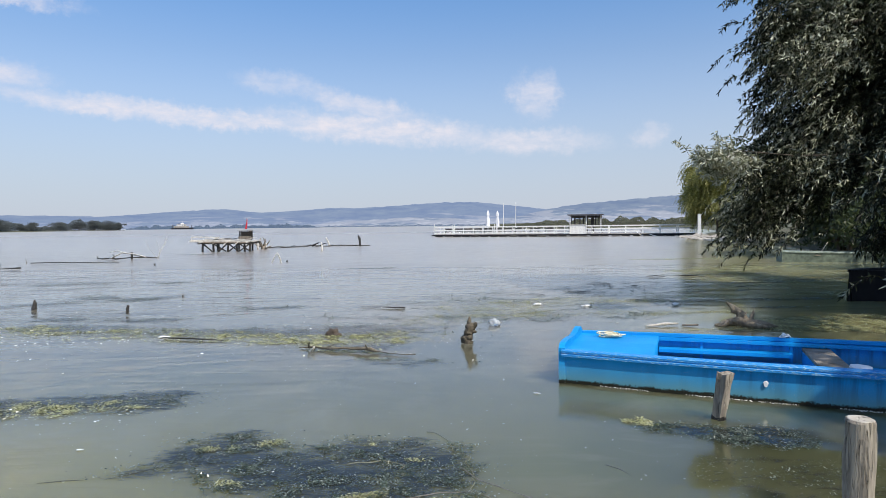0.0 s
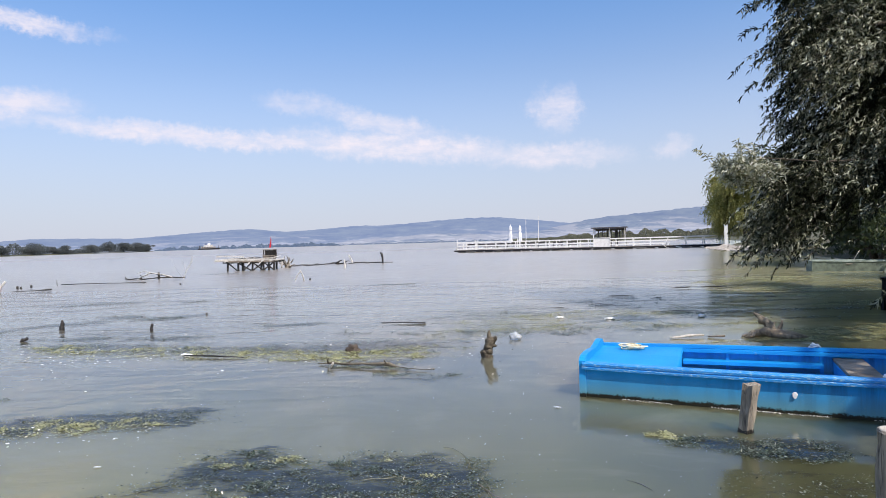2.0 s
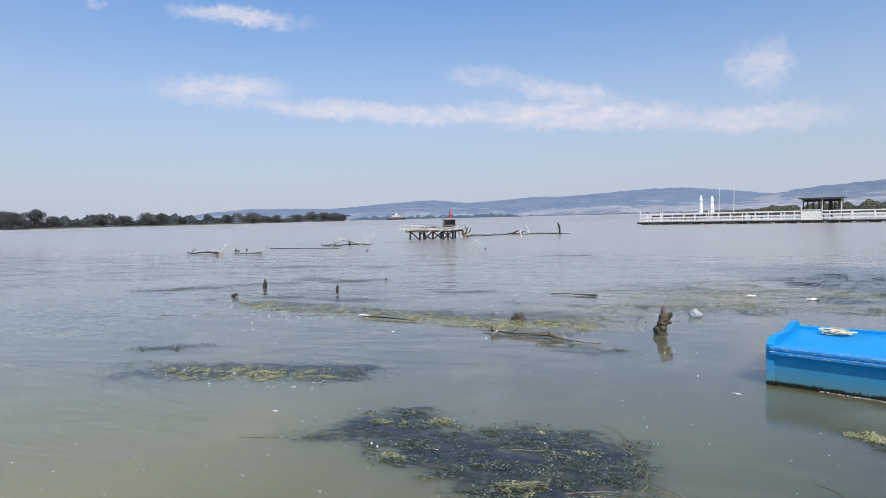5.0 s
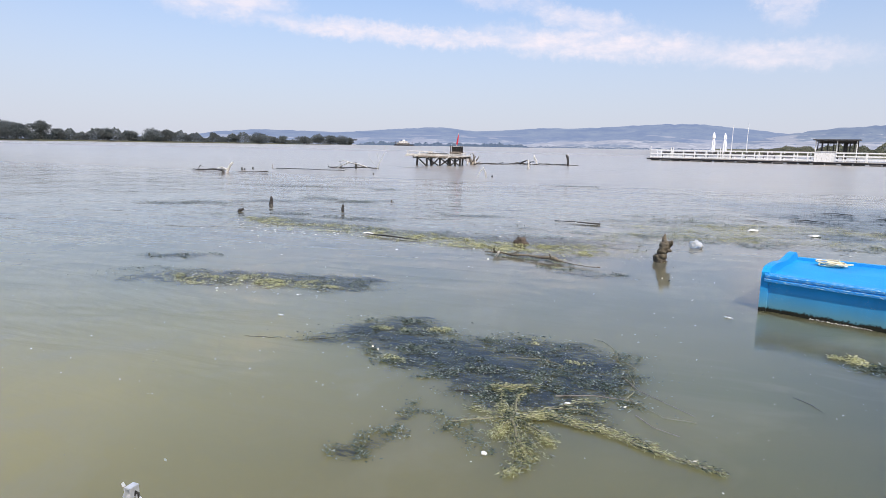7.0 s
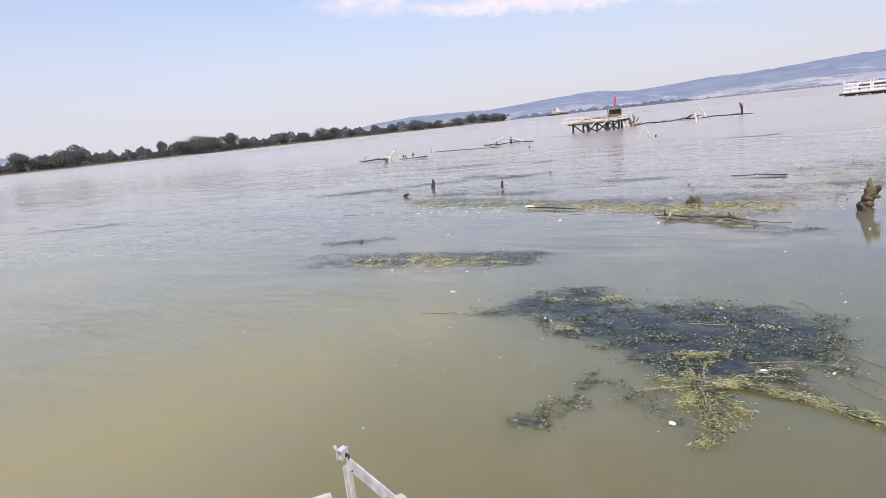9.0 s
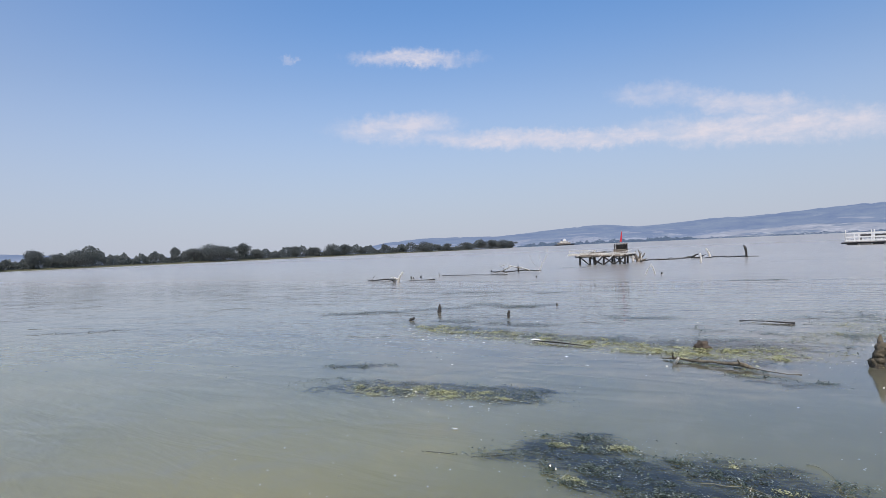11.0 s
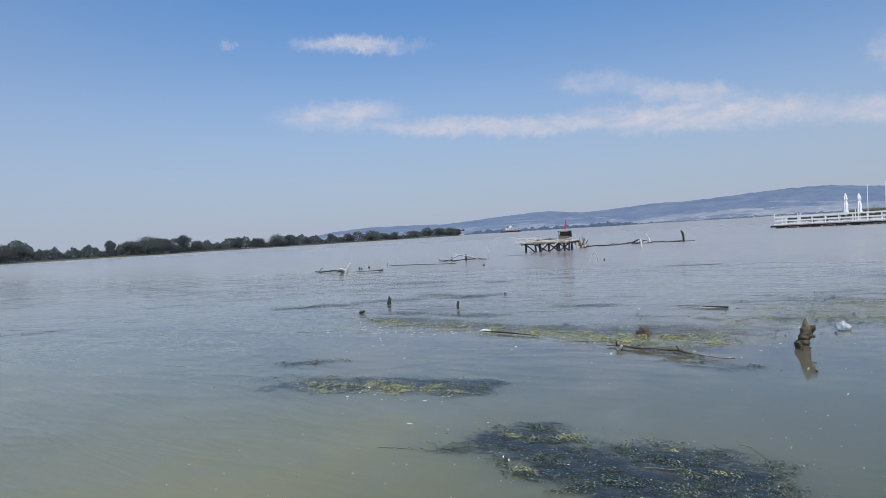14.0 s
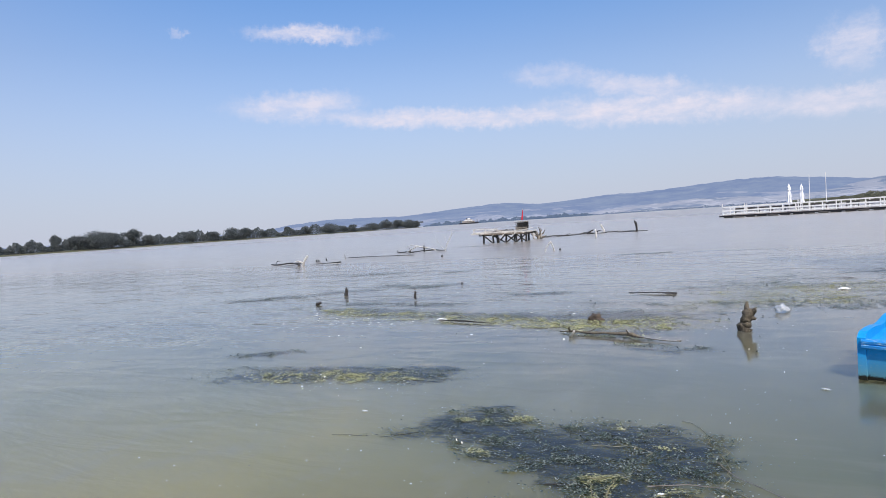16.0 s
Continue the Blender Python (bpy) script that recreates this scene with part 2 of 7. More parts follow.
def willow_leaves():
    """Near-black and silvery leaves in clumps: deep shade and glints put into their colour."""
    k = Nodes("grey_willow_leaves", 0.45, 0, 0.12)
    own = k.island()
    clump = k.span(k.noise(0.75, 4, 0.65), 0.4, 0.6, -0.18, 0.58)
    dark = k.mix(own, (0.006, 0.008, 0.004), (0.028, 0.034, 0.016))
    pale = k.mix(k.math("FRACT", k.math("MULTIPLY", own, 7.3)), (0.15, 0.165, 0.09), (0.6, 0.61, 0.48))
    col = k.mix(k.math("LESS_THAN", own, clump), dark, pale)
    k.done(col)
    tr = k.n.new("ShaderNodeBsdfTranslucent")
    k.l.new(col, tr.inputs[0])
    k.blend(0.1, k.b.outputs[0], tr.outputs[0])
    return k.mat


def boat_paint(name="blue_boat_paint", afloat=True):
    k = Nodes(name, 0.45, 0, 0.22)
    sep = k.n.new("ShaderNodeSeparateXYZ")
    k.l.new(k.tc.outputs["Object"], sep.inputs[0])
    blot = k.noise(2.3, 5)
    fine = k.noise(38, 4, 0.6, k.where((1.0, 5, 5)))
    col = k.mix(k.span(blot, 0.35, 0.7), (0.001, 0.25, 0.6), (0.003, 0.31, 0.68))
    chips = k.math("MULTIPLY", k.span(fine, 0.62, 0.68), k.span(k.noise(5, 3), 0.45, 0.6))
    col = k.mix(chips, col, (0.25, 0.42, 0.52))
    # silt and slime dried on just over the waterline
    if not afloat:
        return k.done(col, k.bump(fine, 0.25, 0.003))
    # dark drips, thickened along the hull as tree shade put into the paint
    shade_drips = k.span(k.noise(9, 5, 0.65, k.where((1.0, 1.0, 0.1)), 0.3), 0.44, 0.6, 0.0, 0.6)
    col = k.mix(k.math("MULTIPLY", shade_drips, k.span(sep.outputs[0], 0.6, 3.2, 0.12, 1.0)), col, (0.004, 0.06, 0.17))
    line = k.math("ADD", sep.outputs[2], k.span(k.noise(7, 4), 0.2, 0.8, -0.018, 0.018))
    # teal silt stain, paled further by light painted on the lower side
    col = k.mix(k.span(line, 0.27, 0.05, 0.0, 0.8), col, (0.12, 0.27, 0.27))
    col = k.mix(k.span(k.math("ADD", line, k.span(k.noise(45, 5), 0.3, 0.7, -0.012, 0.012)), 0.05, 0.03), col, (0.018, 0.018, 0.012))
    return k.done(col, k.bump(fine, 0.25, 0.003), k.span(blot, 0.3, 0.7, 0.3, 0.5))


def rail_paint():
    k = Nodes("scuffed_blue_rail", 0.5)
    fine = k.noise(16, 5, 0.65, k.where((1.4, 9, 9)))
    col = k.mix(k.span(k.noise(3, 3), 0.3, 0.7), (0.003, 0.21, 0.58), (0.01, 0.27, 0.66))
    col = k.mix(k.span(fine, 0.55, 0.61), col, (0.34, 0.55, 0.64))
    col = k.mix(k.span(k.noise(30, 3, 0.6, k.where((1, 7, 7))), 0.64, 0.7), col, (0.09, 0.07, 0.05))
    return k.done(col, k.bump(fine, 0.5, 0.004))


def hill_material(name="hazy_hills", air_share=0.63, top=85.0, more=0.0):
    k = Nodes(name, 0.9)
    w = k.where((0.001, 0.001, 0.004), True)
    wood = k.noise(7, 8, 0.72, w)
    sep = k.n.new("ShaderNodeSeparateXYZ")
    g = k.n.new("ShaderNodeNewGeometry")
    k.l.new(g.outputs["Position"], sep.inputs[0])
    # fields lie in long strips across the slopes, more of them low down
    field = k.noise(3.4, 5, 0.62, k.where((0.0011, 0.0005, 0.012), True), 0.6)
    plots = k.noise(5.2, 5, 0.7, k.where((0.0022, 0.0008, 0.03), True), 0.9)
    height = k.span(sep.outputs[2], 15, top, 0.1 + more, -0.13 + more)
    col = k.mix(k.span(wood, 0.35, 0.65), (0.008, 0.02, 0.01), (0.17, 0.18, 0.1))
    col = k.mix(k.span(k.math("ADD", field, height), 0.53, 0.58, 0.0, 0.8), col, (0.4, 0.35, 0.24))
    col = k.mix(k.span(k.math("ADD", plots, height), 0.63, 0.67, 0.0, 0.8), col, (0.62, 0.57, 0.45))
    col = k.mix(k.span(k.noise(30, 3, 0.6, w), 0.62, 0.68), col, (0.02, 0.035, 0.02))
    k.done(col)
    # blue emission imitates the haze lying before the slopes
    haze_glow = k.n.new("ShaderNodeEmission")
    haze_glow.inputs[0].default_value, haze_glow.inputs[1].default_value = (0.275, 0.385, 0.68, 1), 0.97
    k.blend(air_share, k.b.outputs[0], haze_glow.outputs[0])
    return k.mat


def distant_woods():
    """The backdrop's lowest line, far behind all else, its haze imitated by a blue glow."""
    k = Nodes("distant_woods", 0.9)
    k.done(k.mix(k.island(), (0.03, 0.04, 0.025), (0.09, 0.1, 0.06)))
    haze_glow = k.n.new("ShaderNodeEmission")
    haze_glow.inputs[0].default_value, haze_glow.inputs[1].default_value = (0.215, 0.33, 0.56, 1), 0.9
    k.blend(0.48, k.b.outputs[0], haze_glow.outputs[0])
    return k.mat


def weed_sheet(name, a, b, cut, cover):
    """Weed lying just under a skin of water: thins out along its own ragged edge."""
    k = Nodes(name, 0.1)
    k.b.inputs["IOR"].default_value = 1.33
    w = k.where((1, 1, 1), True)
    k.done(k.mix(k.span(k.noise(5, 5, 0.6, w), 0.35, 0.65), a, b), k.bump(k.noise(5, 2, 0.5, w), 0.6, 0.006))
    at = k.n.new("ShaderNodeAttribute")
    at.attribute_name = "thick"
    n = k.math("ADD", at.outputs["Fac"], k.span(k.noise(4.5, 8, 0.72, k.where((0.65, 1.5, 1), True), 0.8), 0.25, 0.75, -1.05, 0.75))
    n = k.math("ADD", n, k.span(k.noise(17, 4, 0.7, k.where((0.55, 1.6, 1), True), 0.5), 0.3, 0.7, -0.7, 0.55))
    clear = k.n.new("ShaderNodeBsdfTransparent")
    k.blend(k.span(n, cut, cut + 0.75, 0, cover), clear.outputs[0], k.b.outputs[0])
    return k.mat


M_WATER = water_material()
M_DRIFT = wood_material("driftwood", (0.34, 0.29, 0.23), (0.10, 0.08, 0.06))
M_BLEACHED = wood_material("bleached_branch", (0.74, 0.71, 0.65), (0.38, 0.34, 0.28))
M_WET = wood_material("wet_dark_wood", (0.045, 0.036, 0.028), (0.014, 0.012, 0.009), 0.5)
M_PILE = wood_material("weathered_pile", (0.44, 0.385, 0.3), (0.13, 0.11, 0.085), 0.9, (24, 24, 2.4))
M_PLANK = wood_material("grey_plank", (0.38, 0.33, 0.27), (0.2, 0.17, 0.13), 0.85, (3, 30, 30))
M_BARK = wood_material("willow_bark", (0.14, 0.11, 0.08), (0.05, 0.04, 0.03), 0.9, (9, 9, 2))
M_WHITE = plain_material("white_paint", (0.8, 0.79, 0.76), (0.7, 0.68, 0.63), 0.5, 4)
M_SKIFF = plain_material("chalky_white_paint", (0.46, 0.45, 0.47), (0.34, 0.33, 0.34), 0.7, 14)
M_CANVAS = plain_material("white_canvas", (0.82, 0.82, 0.82), (0.74, 0.74, 0.75), 0.8, 6)
M_DARK = plain_material("dark_boards", (0.035, 0.032, 0.03), (0.06, 0.055, 0.05), 0.7, 3)
M_ROOF = plain_material("dark_roof_felt", (0.05, 0.05, 0.055), (0.08, 0.08, 0.085), 0.7, 2)
M_DECK = plain_material("grey_deck", (0.32, 0.29, 0.25), (0.22, 0.2, 0.17), 0.85, 2)
M_ZINC = plain_material("galvanised_steel", (0.72, 0.73, 0.72), (0.45, 0.46, 0.46), 0.5, 22, 0.45, 0.5)
M_ROPE = plain_material("rope", (0.75, 0.7, 0.52), (0.55, 0.48, 0.3), 0.9, 30)
M_CORD = plain_material("white_cord", (0.85, 0.85, 0.83), (0.7, 0.7, 0.68), 0.9, 30)
M_FOAM = plain_material("white_plastic", (0.85, 0.85, 0.84), (0.7, 0.7, 0.67), 0.4, 8)
M_RED = plain_material("red_cloth", (0.62, 0.03, 0.05), (0.5, 0.02, 0.04), 0.8, 6)
M_GREENBOAT = plain_material("faded_green_paint", (0.19, 0.235, 0.185), (0.09, 0.115, 0.09), 0.7, 5)
M_OLDRAIL = plain_material("worn_pale_rail", (0.42, 0.5, 0.44), (0.2, 0.25, 0.21), 0.7, 4)
# kept near black so that it also carries the shade under the willow
M_BLACKBOAT = plain_material("tarred_wood", (0.006, 0.007, 0.011), (0.012, 0.012, 0.015), 0.95, 4)
M_BLUE, M_BLUE_IN, M_RAIL = boat_paint(), boat_paint("blue_deck_paint", False), rail_paint()
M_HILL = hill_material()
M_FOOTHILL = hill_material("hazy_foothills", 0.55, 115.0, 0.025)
M_BANK = plain_material("bank_earth", (0.10, 0.085, 0.05), (0.06, 0.075, 0.03), 0.95, 0.6, 0, 0.6)
M_STONE = plain_material("pale_rubble", (0.42, 0.38, 0.32), (0.28, 0.25, 0.21), 0.9, 3)
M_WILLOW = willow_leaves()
# lighter copy of the willow leaves, sunlight put into the colour
M_SPRAY = leaf_material("sunlit_young_leaves", [(0.07, 0.08, 0.04), (0.26, 0.27, 0.16), (0.52, 0.53, 0.4), (0.7, 0.7, 0.6)], 0.35, 0.4)
M_GOLD = leaf_material("yellow_willow_leaves", [(0.15, 0.17, 0.045), (0.28, 0.28, 0.075), (0.46, 0.42, 0.13)], 0.5, 0.4)
M_BUSH = leaf_material("bank_leaves", [(0.03, 0.045, 0.015), (0.05, 0.07, 0.02), (0.08, 0.1, 0.035)], 0.5)
# greyed and paled: distance haze put into the leaf colour
M_FAR = leaf_material("hazed_island_leaves", [(0.06, 0.072, 0.07), (0.11, 0.126, 0.12), (0.2, 0.216, 0.2)], 0.85, 0.45)
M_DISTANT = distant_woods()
M_SHOREBUSH = leaf_material("shore_leaves", [(0.1, 0.108, 0.07), (0.14, 0.142, 0.092), (0.19, 0.182, 0.122)], 0.8, 0.4)
M_WEED = leaf_material("dark_water_weed", [(0.012, 0.018, 0.012), (0.022, 0.034, 0.02), (0.038, 0.056, 0.034), (0.06, 0.084, 0.055), (0.1, 0.128, 0.09), (0.34, 0.36, 0.3)], 0.3, 0.1)
M_ALGAE = leaf_material("yellow_green_weed", [(0.15, 0.155, 0.06), (0.27, 0.275, 0.115), (0.38, 0.38, 0.19), (0.5, 0.49, 0.31)], 0.5, 0.15)
M_STEM = plain_material("olive_stem", (0.24, 0.22, 0.13), (0.14, 0.13, 0.075), 0.6, 30)
M_SPECK = leaf_material("pale_flecks", [(0.8, 0.78, 0.72), (0.7, 0.66, 0.5), (0.85, 0.85, 0.85)], 0.5, 0.1)
M_MAT_DARK = weed_sheet("sunken_dark_weed", (0.010, 0.015, 0.024), (0.03, 0.038, 0.046), 0.06, 0.7)
M_MAT_OLIVE = weed_sheet("sunken_olive_weed", (0.19, 0.192, 0.085), (0.31, 0.305, 0.15), 0.16, 0.6)
M_CLEAR = Nodes("clear_plastic", 0.12)
M_CLEAR.b.inputs["Transmission Weight"].default_value = 0.6
M_CLEAR = M_CLEAR.done((0.85, 0.88, 0.9))


# ---- building helpers ----
def mesh_from(name, verts, faces, material, smooth=False):
    me = bpy.data.meshes.new(name)
    me.from_pydata(verts, [], faces)
    me.materials.append(material)
    if smooth:
        me.polygons.foreach_set("use_smooth", [True] * len(me.polygons))
    me.update()
    return me


def part(name, me, parent, label="", m=None):
    """One mesh object under a thing or under a part."""
    ob = new(name, me)
    ob.parent = parent
    if m is not None:
        ob.matrix_basis = m
    return tagged(ob, label) if label else ob


def thing(name, label, category, at=(0, 0, 0), rz=0, me=None, group="", kind=""):
    ob = new(name, me)
    ob.matrix_basis = pose(*at, 0, 0, rz)
    return tagged(ob, label, category, group, kind)


class Build:
    """Gathers boxes, tubes and sheets into one mesh."""

    def __init__(self):
        self.v, self.f = [], []

    def add(self, verts, faces):
        o = len(self.v)
        self.v.extend(tuple(p) for p in verts)
        self.f.extend(tuple(i + o for i in f) for f in faces)
        return self

    def beam(self, a, b, w, h, bevel=0.0):
        """A squared timber from a to b, w wide and h high, with its edges eased."""
        a, b = Vector(a), Vector(b)
        d = (b - a).normalized()
        up = Vector((0, 0, 1)) if abs(d.z) < 0.95 else Vector((0, 1, 0))
        s = d.cross(up).normalized()
        u = s.cross(d).normalized()
        c = bevel or min(w, h) * 0.12
        ring = [(w / 2 - c, -h / 2), (w / 2, -h / 2 + c), (w / 2, h / 2 - c), (w / 2 - c, h / 2),
                (-w / 2 + c, h / 2), (-w / 2, h / 2 - c), (-w / 2, -h / 2 + c), (-w / 2 + c, -h / 2)]
        vs = [a + s * x + u * y for x, y in ring] + [b + s * x + u * y for x, y in ring]
        fs = [(i, (i + 1) % 8, 8 + (i + 1) % 8, 8 + i) for i in range(8)] + [tuple(range(7, -1, -1)), tuple(range(8, 16))]
        return self.add(vs, fs)

    def tube(self, pts, radii, n=8, rough=0.0, seed=0.0):
        """A round limb along pts, uneven by rough."""
        pts = [Vector(p) for p in pts]
        vs, fs = [], []
        for i, p in enumerate(pts):
            d = (pts[min(i + 1, len(pts) - 1)] - pts[max(i - 1, 0)]).normalized()
            if i == 0:
                s = d.cross(Vector((0, 0, 1)) if abs(d.z) < 0.9 else Vector((1, 0, 0))).normalized()
            else:
                s = (s - d * s.dot(d)).normalized()
            u = d.cross(s).normalized()
            for k in range(n):
                a = 2 * math.pi * k / n
                r = radii[i] * (1 + rough * noise.noise(Vector((math.cos(a) * 1.3 + seed, math.sin(a) * 1.3, i * 0.6 + seed))))
                vs.append(p + (s * math.cos(a) + u * math.sin(a)) * r)
        for i in range(len(pts) - 1):
            for k in range(n):
                fs.append((i * n + k, i * n + (k + 1) % n, (i + 1) * n + (k + 1) % n, (i + 1) * n + k))
        fs += [tuple(range(n - 1, -1, -1)), tuple(range(len(vs) - n, len(vs)))]
        return self.add(vs, fs)

    def mesh(self, name, material, smooth=False):
        me = mesh_from(name, self.v, self.f, material, smooth)
        bm = bmesh.new()
        bm.from_mesh(me)
        bmesh.ops.recalc_face_normals(bm, faces=bm.faces)
        bm.to_mesh(me)
        bm.free()
        return me


def unit_rows(a):
    return a / np.maximum(np.linalg.norm(a, axis=1, keepdims=True), 1e-9)


def leaves_mesh(name, centres, along, length, width, material, rng, fold=True):
    """Many lance-shaped leaves: each a diamond of two triangles, pointing along its own way."""
    n = len(centres)
    along = unit_rows(along)
    side = unit_rows(np.cross(along, rng.normal(size=(n, 3))))
    l, w = np.broadcast_to(length, n)[:, None], np.broadcast_to(width, n)[:, None]
    v = np.stack([centres, centres + along * l * 0.45 + side * w / 2, centres + along * l, centres + along * l * 0.45 - side * w / 2], 1).reshape(-1, 3)
    f = np.arange(4 * n).reshape(n, 4)
    return mesh_from(name, v.tolist(), f.tolist(), material)


def clump_mesh(name, centres, size, material, rng):
    """Leaf clumps for trees that stay far off: small tilted blades with torn outlines."""
    n = len(centres)
    a = unit_rows(rng.normal(size=(n, 3)))
    b = unit_rows(np.cross(a, rng.normal(size=(n, 3))))
    s = np.broadcast_to(size, n)[:, None]
    r = rng.uniform(0.45, 1.0, size=(n, 5, 1))
    ang = np.linspace(0, 2 * np.pi, 6)[:-1]
    v = np.stack([centres + (a * np.cos(t) + b * np.sin(t)) * s * r[:, i] for i, t in enumerate(ang)], 1).reshape(-1, 3)
    f = np.arange(5 * n).reshape(n, 5)
    return mesh_from(name, v.tolist(), f.tolist(), material)


def lerp_table(table, x):
    xs, ys = zip(*table)
    return float(np.interp(x, xs, ys))


def polar(azimuth, r, z=0.0):
    a = radians(azimuth)
    return Vector((math.sin(a) * r, math.cos(a) * r, z))


# ---- water, banks, hills ----
def water_sheet():
    ring = [0, 30, 120, 500, 1500, 4900]
    vs, fs, n = [(0, 0, 0)], [], 48
    for r in ring[1:]:
        vs += [(math.sin(2 * math.pi * k / n) * r, math.cos(2 * math.pi * k / n) * r, 0) for k in range(n)]
    for k in range(n):
        fs.append((0, 1 + (k + 1) % n, 1 + k))
        for j in range(len(ring) - 2):
            a, b = 1 + j * n, 1 + (j + 1) * n
            fs.append((a + k, a + (k + 1) % n, b + (k + 1) % n, b + k))
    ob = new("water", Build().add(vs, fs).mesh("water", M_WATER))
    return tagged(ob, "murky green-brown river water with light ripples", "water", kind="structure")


water_sheet()

# the right bank: x of the shoreline by y
SHORE = [(-60, 6.5), (-5, 7.5), (2, 8.8), (9, 9.6), (14, 10.6), (20, 14.5), (28, 19.0), (40, 23.0), (60, 27.0), (80, 31.5), (92, 38.0), (130, 58.0), (200, 80.0), (330, 95.0)]


def bank_height(x, y):
    d = x - lerp_table(SHORE, y)
    return -0.5 + 1.1 * (1 - math.exp(-max(d + 0.8, 0) / 2.2)) + 0.25 * noise.noise(Vector((x * 0.25, y * 0.25, 3))) * min(1, max(d, 0)) + max(0, d - 6) * 0.03


def bank():
    b, ny, nx = Build(), 130, 22
    vs, fs = [], []
    for j in range(ny):
        y = -60 + 390 * (j / (ny - 1)) ** 1.6
        for i in range(nx):
            x = lerp_table(SHORE, y) - 1.2 + 150 * (i / (nx - 1)) ** 2.4
            vs.append((x, y, bank_height(x, y)))
    for j in range(ny - 1):
        for i in range(nx - 1):
            a = j * nx + i
            fs.append((a, a + 1, a + nx + 1, a + nx))
    ob = new("ground", b.add(vs, fs).mesh("ground", M_BANK, True))
    tagged(ob, "low earthen river bank with sparse grass", "river bank", kind="structure")


bank()


def landing_bank():
    """The low shore at the landing."""
    b, vs, fs = Build(), [], []
    for j in range(14):
        for i in range(40):
            x, d = -130 + 142 * i / 39, 60 * (j / 13) ** 2
            edge = -1.6 + 0.5 * noise.noise(Vector((x * 0.2, 1, 0))) - max(0, -x - 6) * 0.2
            z = -0.4 + 1.0 * (1 - math.exp(-d / 1.2)) + 0.12 * noise.noise(Vector((x * 0.4, d * 0.4, 7)))
            vs.append((x, edge - d, z))
    for j in range(13):
        for i in range(39):
            a = j * 40 + i
            fs.append((a, a + 1, a + 41, a + 40))
    ob = new("ground_landing", b.add(vs, fs).mesh("ground_landing", M_BANK, True))
    tagged(ob, "low earthen landing at the water's edge", "river bank", kind="structure")


landing_bank()

RIDGE = [(-110, 1.2), (-88, 1.5), (-80, 1.45), (-76, 1.25), (-73, 1.42), (-67, 0.95), (-60, 0.45), (-46, 0.35), (-42, 0.5), (-40.6, 0.6), (-38.9, 0.88), (-35.6, 1.14), (-31.5, 1.08), (-28.6, 1.02), (-25.5, 1.25), (-22.5, 1.48),
         (-19.3, 1.65), (-16.2, 1.3), (-12.4, 1.53), (-10.5, 1.7), (-8, 1.67), (-4, 1.87), (-1, 2.08), (0.4, 2.13), (2.6, 2.15), (4.5, 1.95), (7, 1.7), (9.2, 1.4), (14, 0.9), (30, 0.8), (110, 0.8)]
FOOTHILL = [(-14, -0.2), (-11, 0.3), (-6.7, 0.62), (-3, 0.8), (0.5, 0.72), (3, 0.5), (5, 0.55), (7, 0.8), (9.2, 1.32), (11.5, 1.7), (13, 1.86), (15.7, 2.06), (17, 2.16), (20.5, 2.38), (27, 2.5), (40, 2.2), (70, 1.6), (110, 1.2)]
SLOPE = [(0.0, 0.0), (0.12, 0.06), (0.35, 0.22), (0.6, 0.55), (0.85, 0.92), (1.0, 1.0)]


def hills(ridge, near, far, first, material, label):
    """One range of hills: a sheet that rises from its foot to a rough ridge line."""
    na, nr = int((110 - first) * 3), 26
    vs, fs = [], []
    for j in range(nr):
        q = j / (nr - 1)
        r = near + (far - near) * q
        for i in range(na):
            azm = first + (110 - first) * i / (na - 1)
            x, y, _ = polar(azm, r)
            full = far * math.tan(radians(lerp_table(ridge, azm)))
            bumps = noise.fractal(Vector((x * 0.0016, y * 0.0016, 2.0)), 1.0, 2.0, 5)
            z = full * (lerp_table(SLOPE, q) + 0.16 * bumps * q * (1.02 - q) * 4 * 0.45) + (1.5 if j else -3)
            z += full * (0.035 * noise.noise(Vector((azm * 1.7, q * 3, 5))) + 0.02 * noise.noise(Vector((azm * 0.6, q * 2, 9)))) + 3.0 * q * noise.noise(Vector((azm * 6, q * 4, 1)))
            vs.append((x, y, z))
    for j in range(nr - 1):
        for i in range(na - 1):
            a = j * na + i
            fs.append((a, a + 1, a + na + 1, a + na))
    ob = new("backdrop_hills", Build().add(vs, fs).mesh("backdrop_hills", material, True))
    tagged(ob, label, "hills", kind="structure")


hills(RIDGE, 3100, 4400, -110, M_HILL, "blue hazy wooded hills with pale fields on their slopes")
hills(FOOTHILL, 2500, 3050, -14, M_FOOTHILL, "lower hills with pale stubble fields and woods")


# ---- far trees ----
def lobed_cloud(rng, lobes, n, squash=0.8):
    """Points near the skins of several overlapping lobes (x, y, z, r)."""
    lobes = np.array(lobes)
    w = lobes[:, 3] ** 2
    pick = rng.choice(len(lobes), n, p=w / w.sum())
    d = unit_rows(rng.normal(size=(n, 3)))
    rad = lobes[pick, 3] * rng.uniform(0.55, 1.08, n) * (1 + 0.18 * rng.normal(size=n))
    return lobes[pick, :3] + d * rad[:, None] * np.array([1, 1, squash])


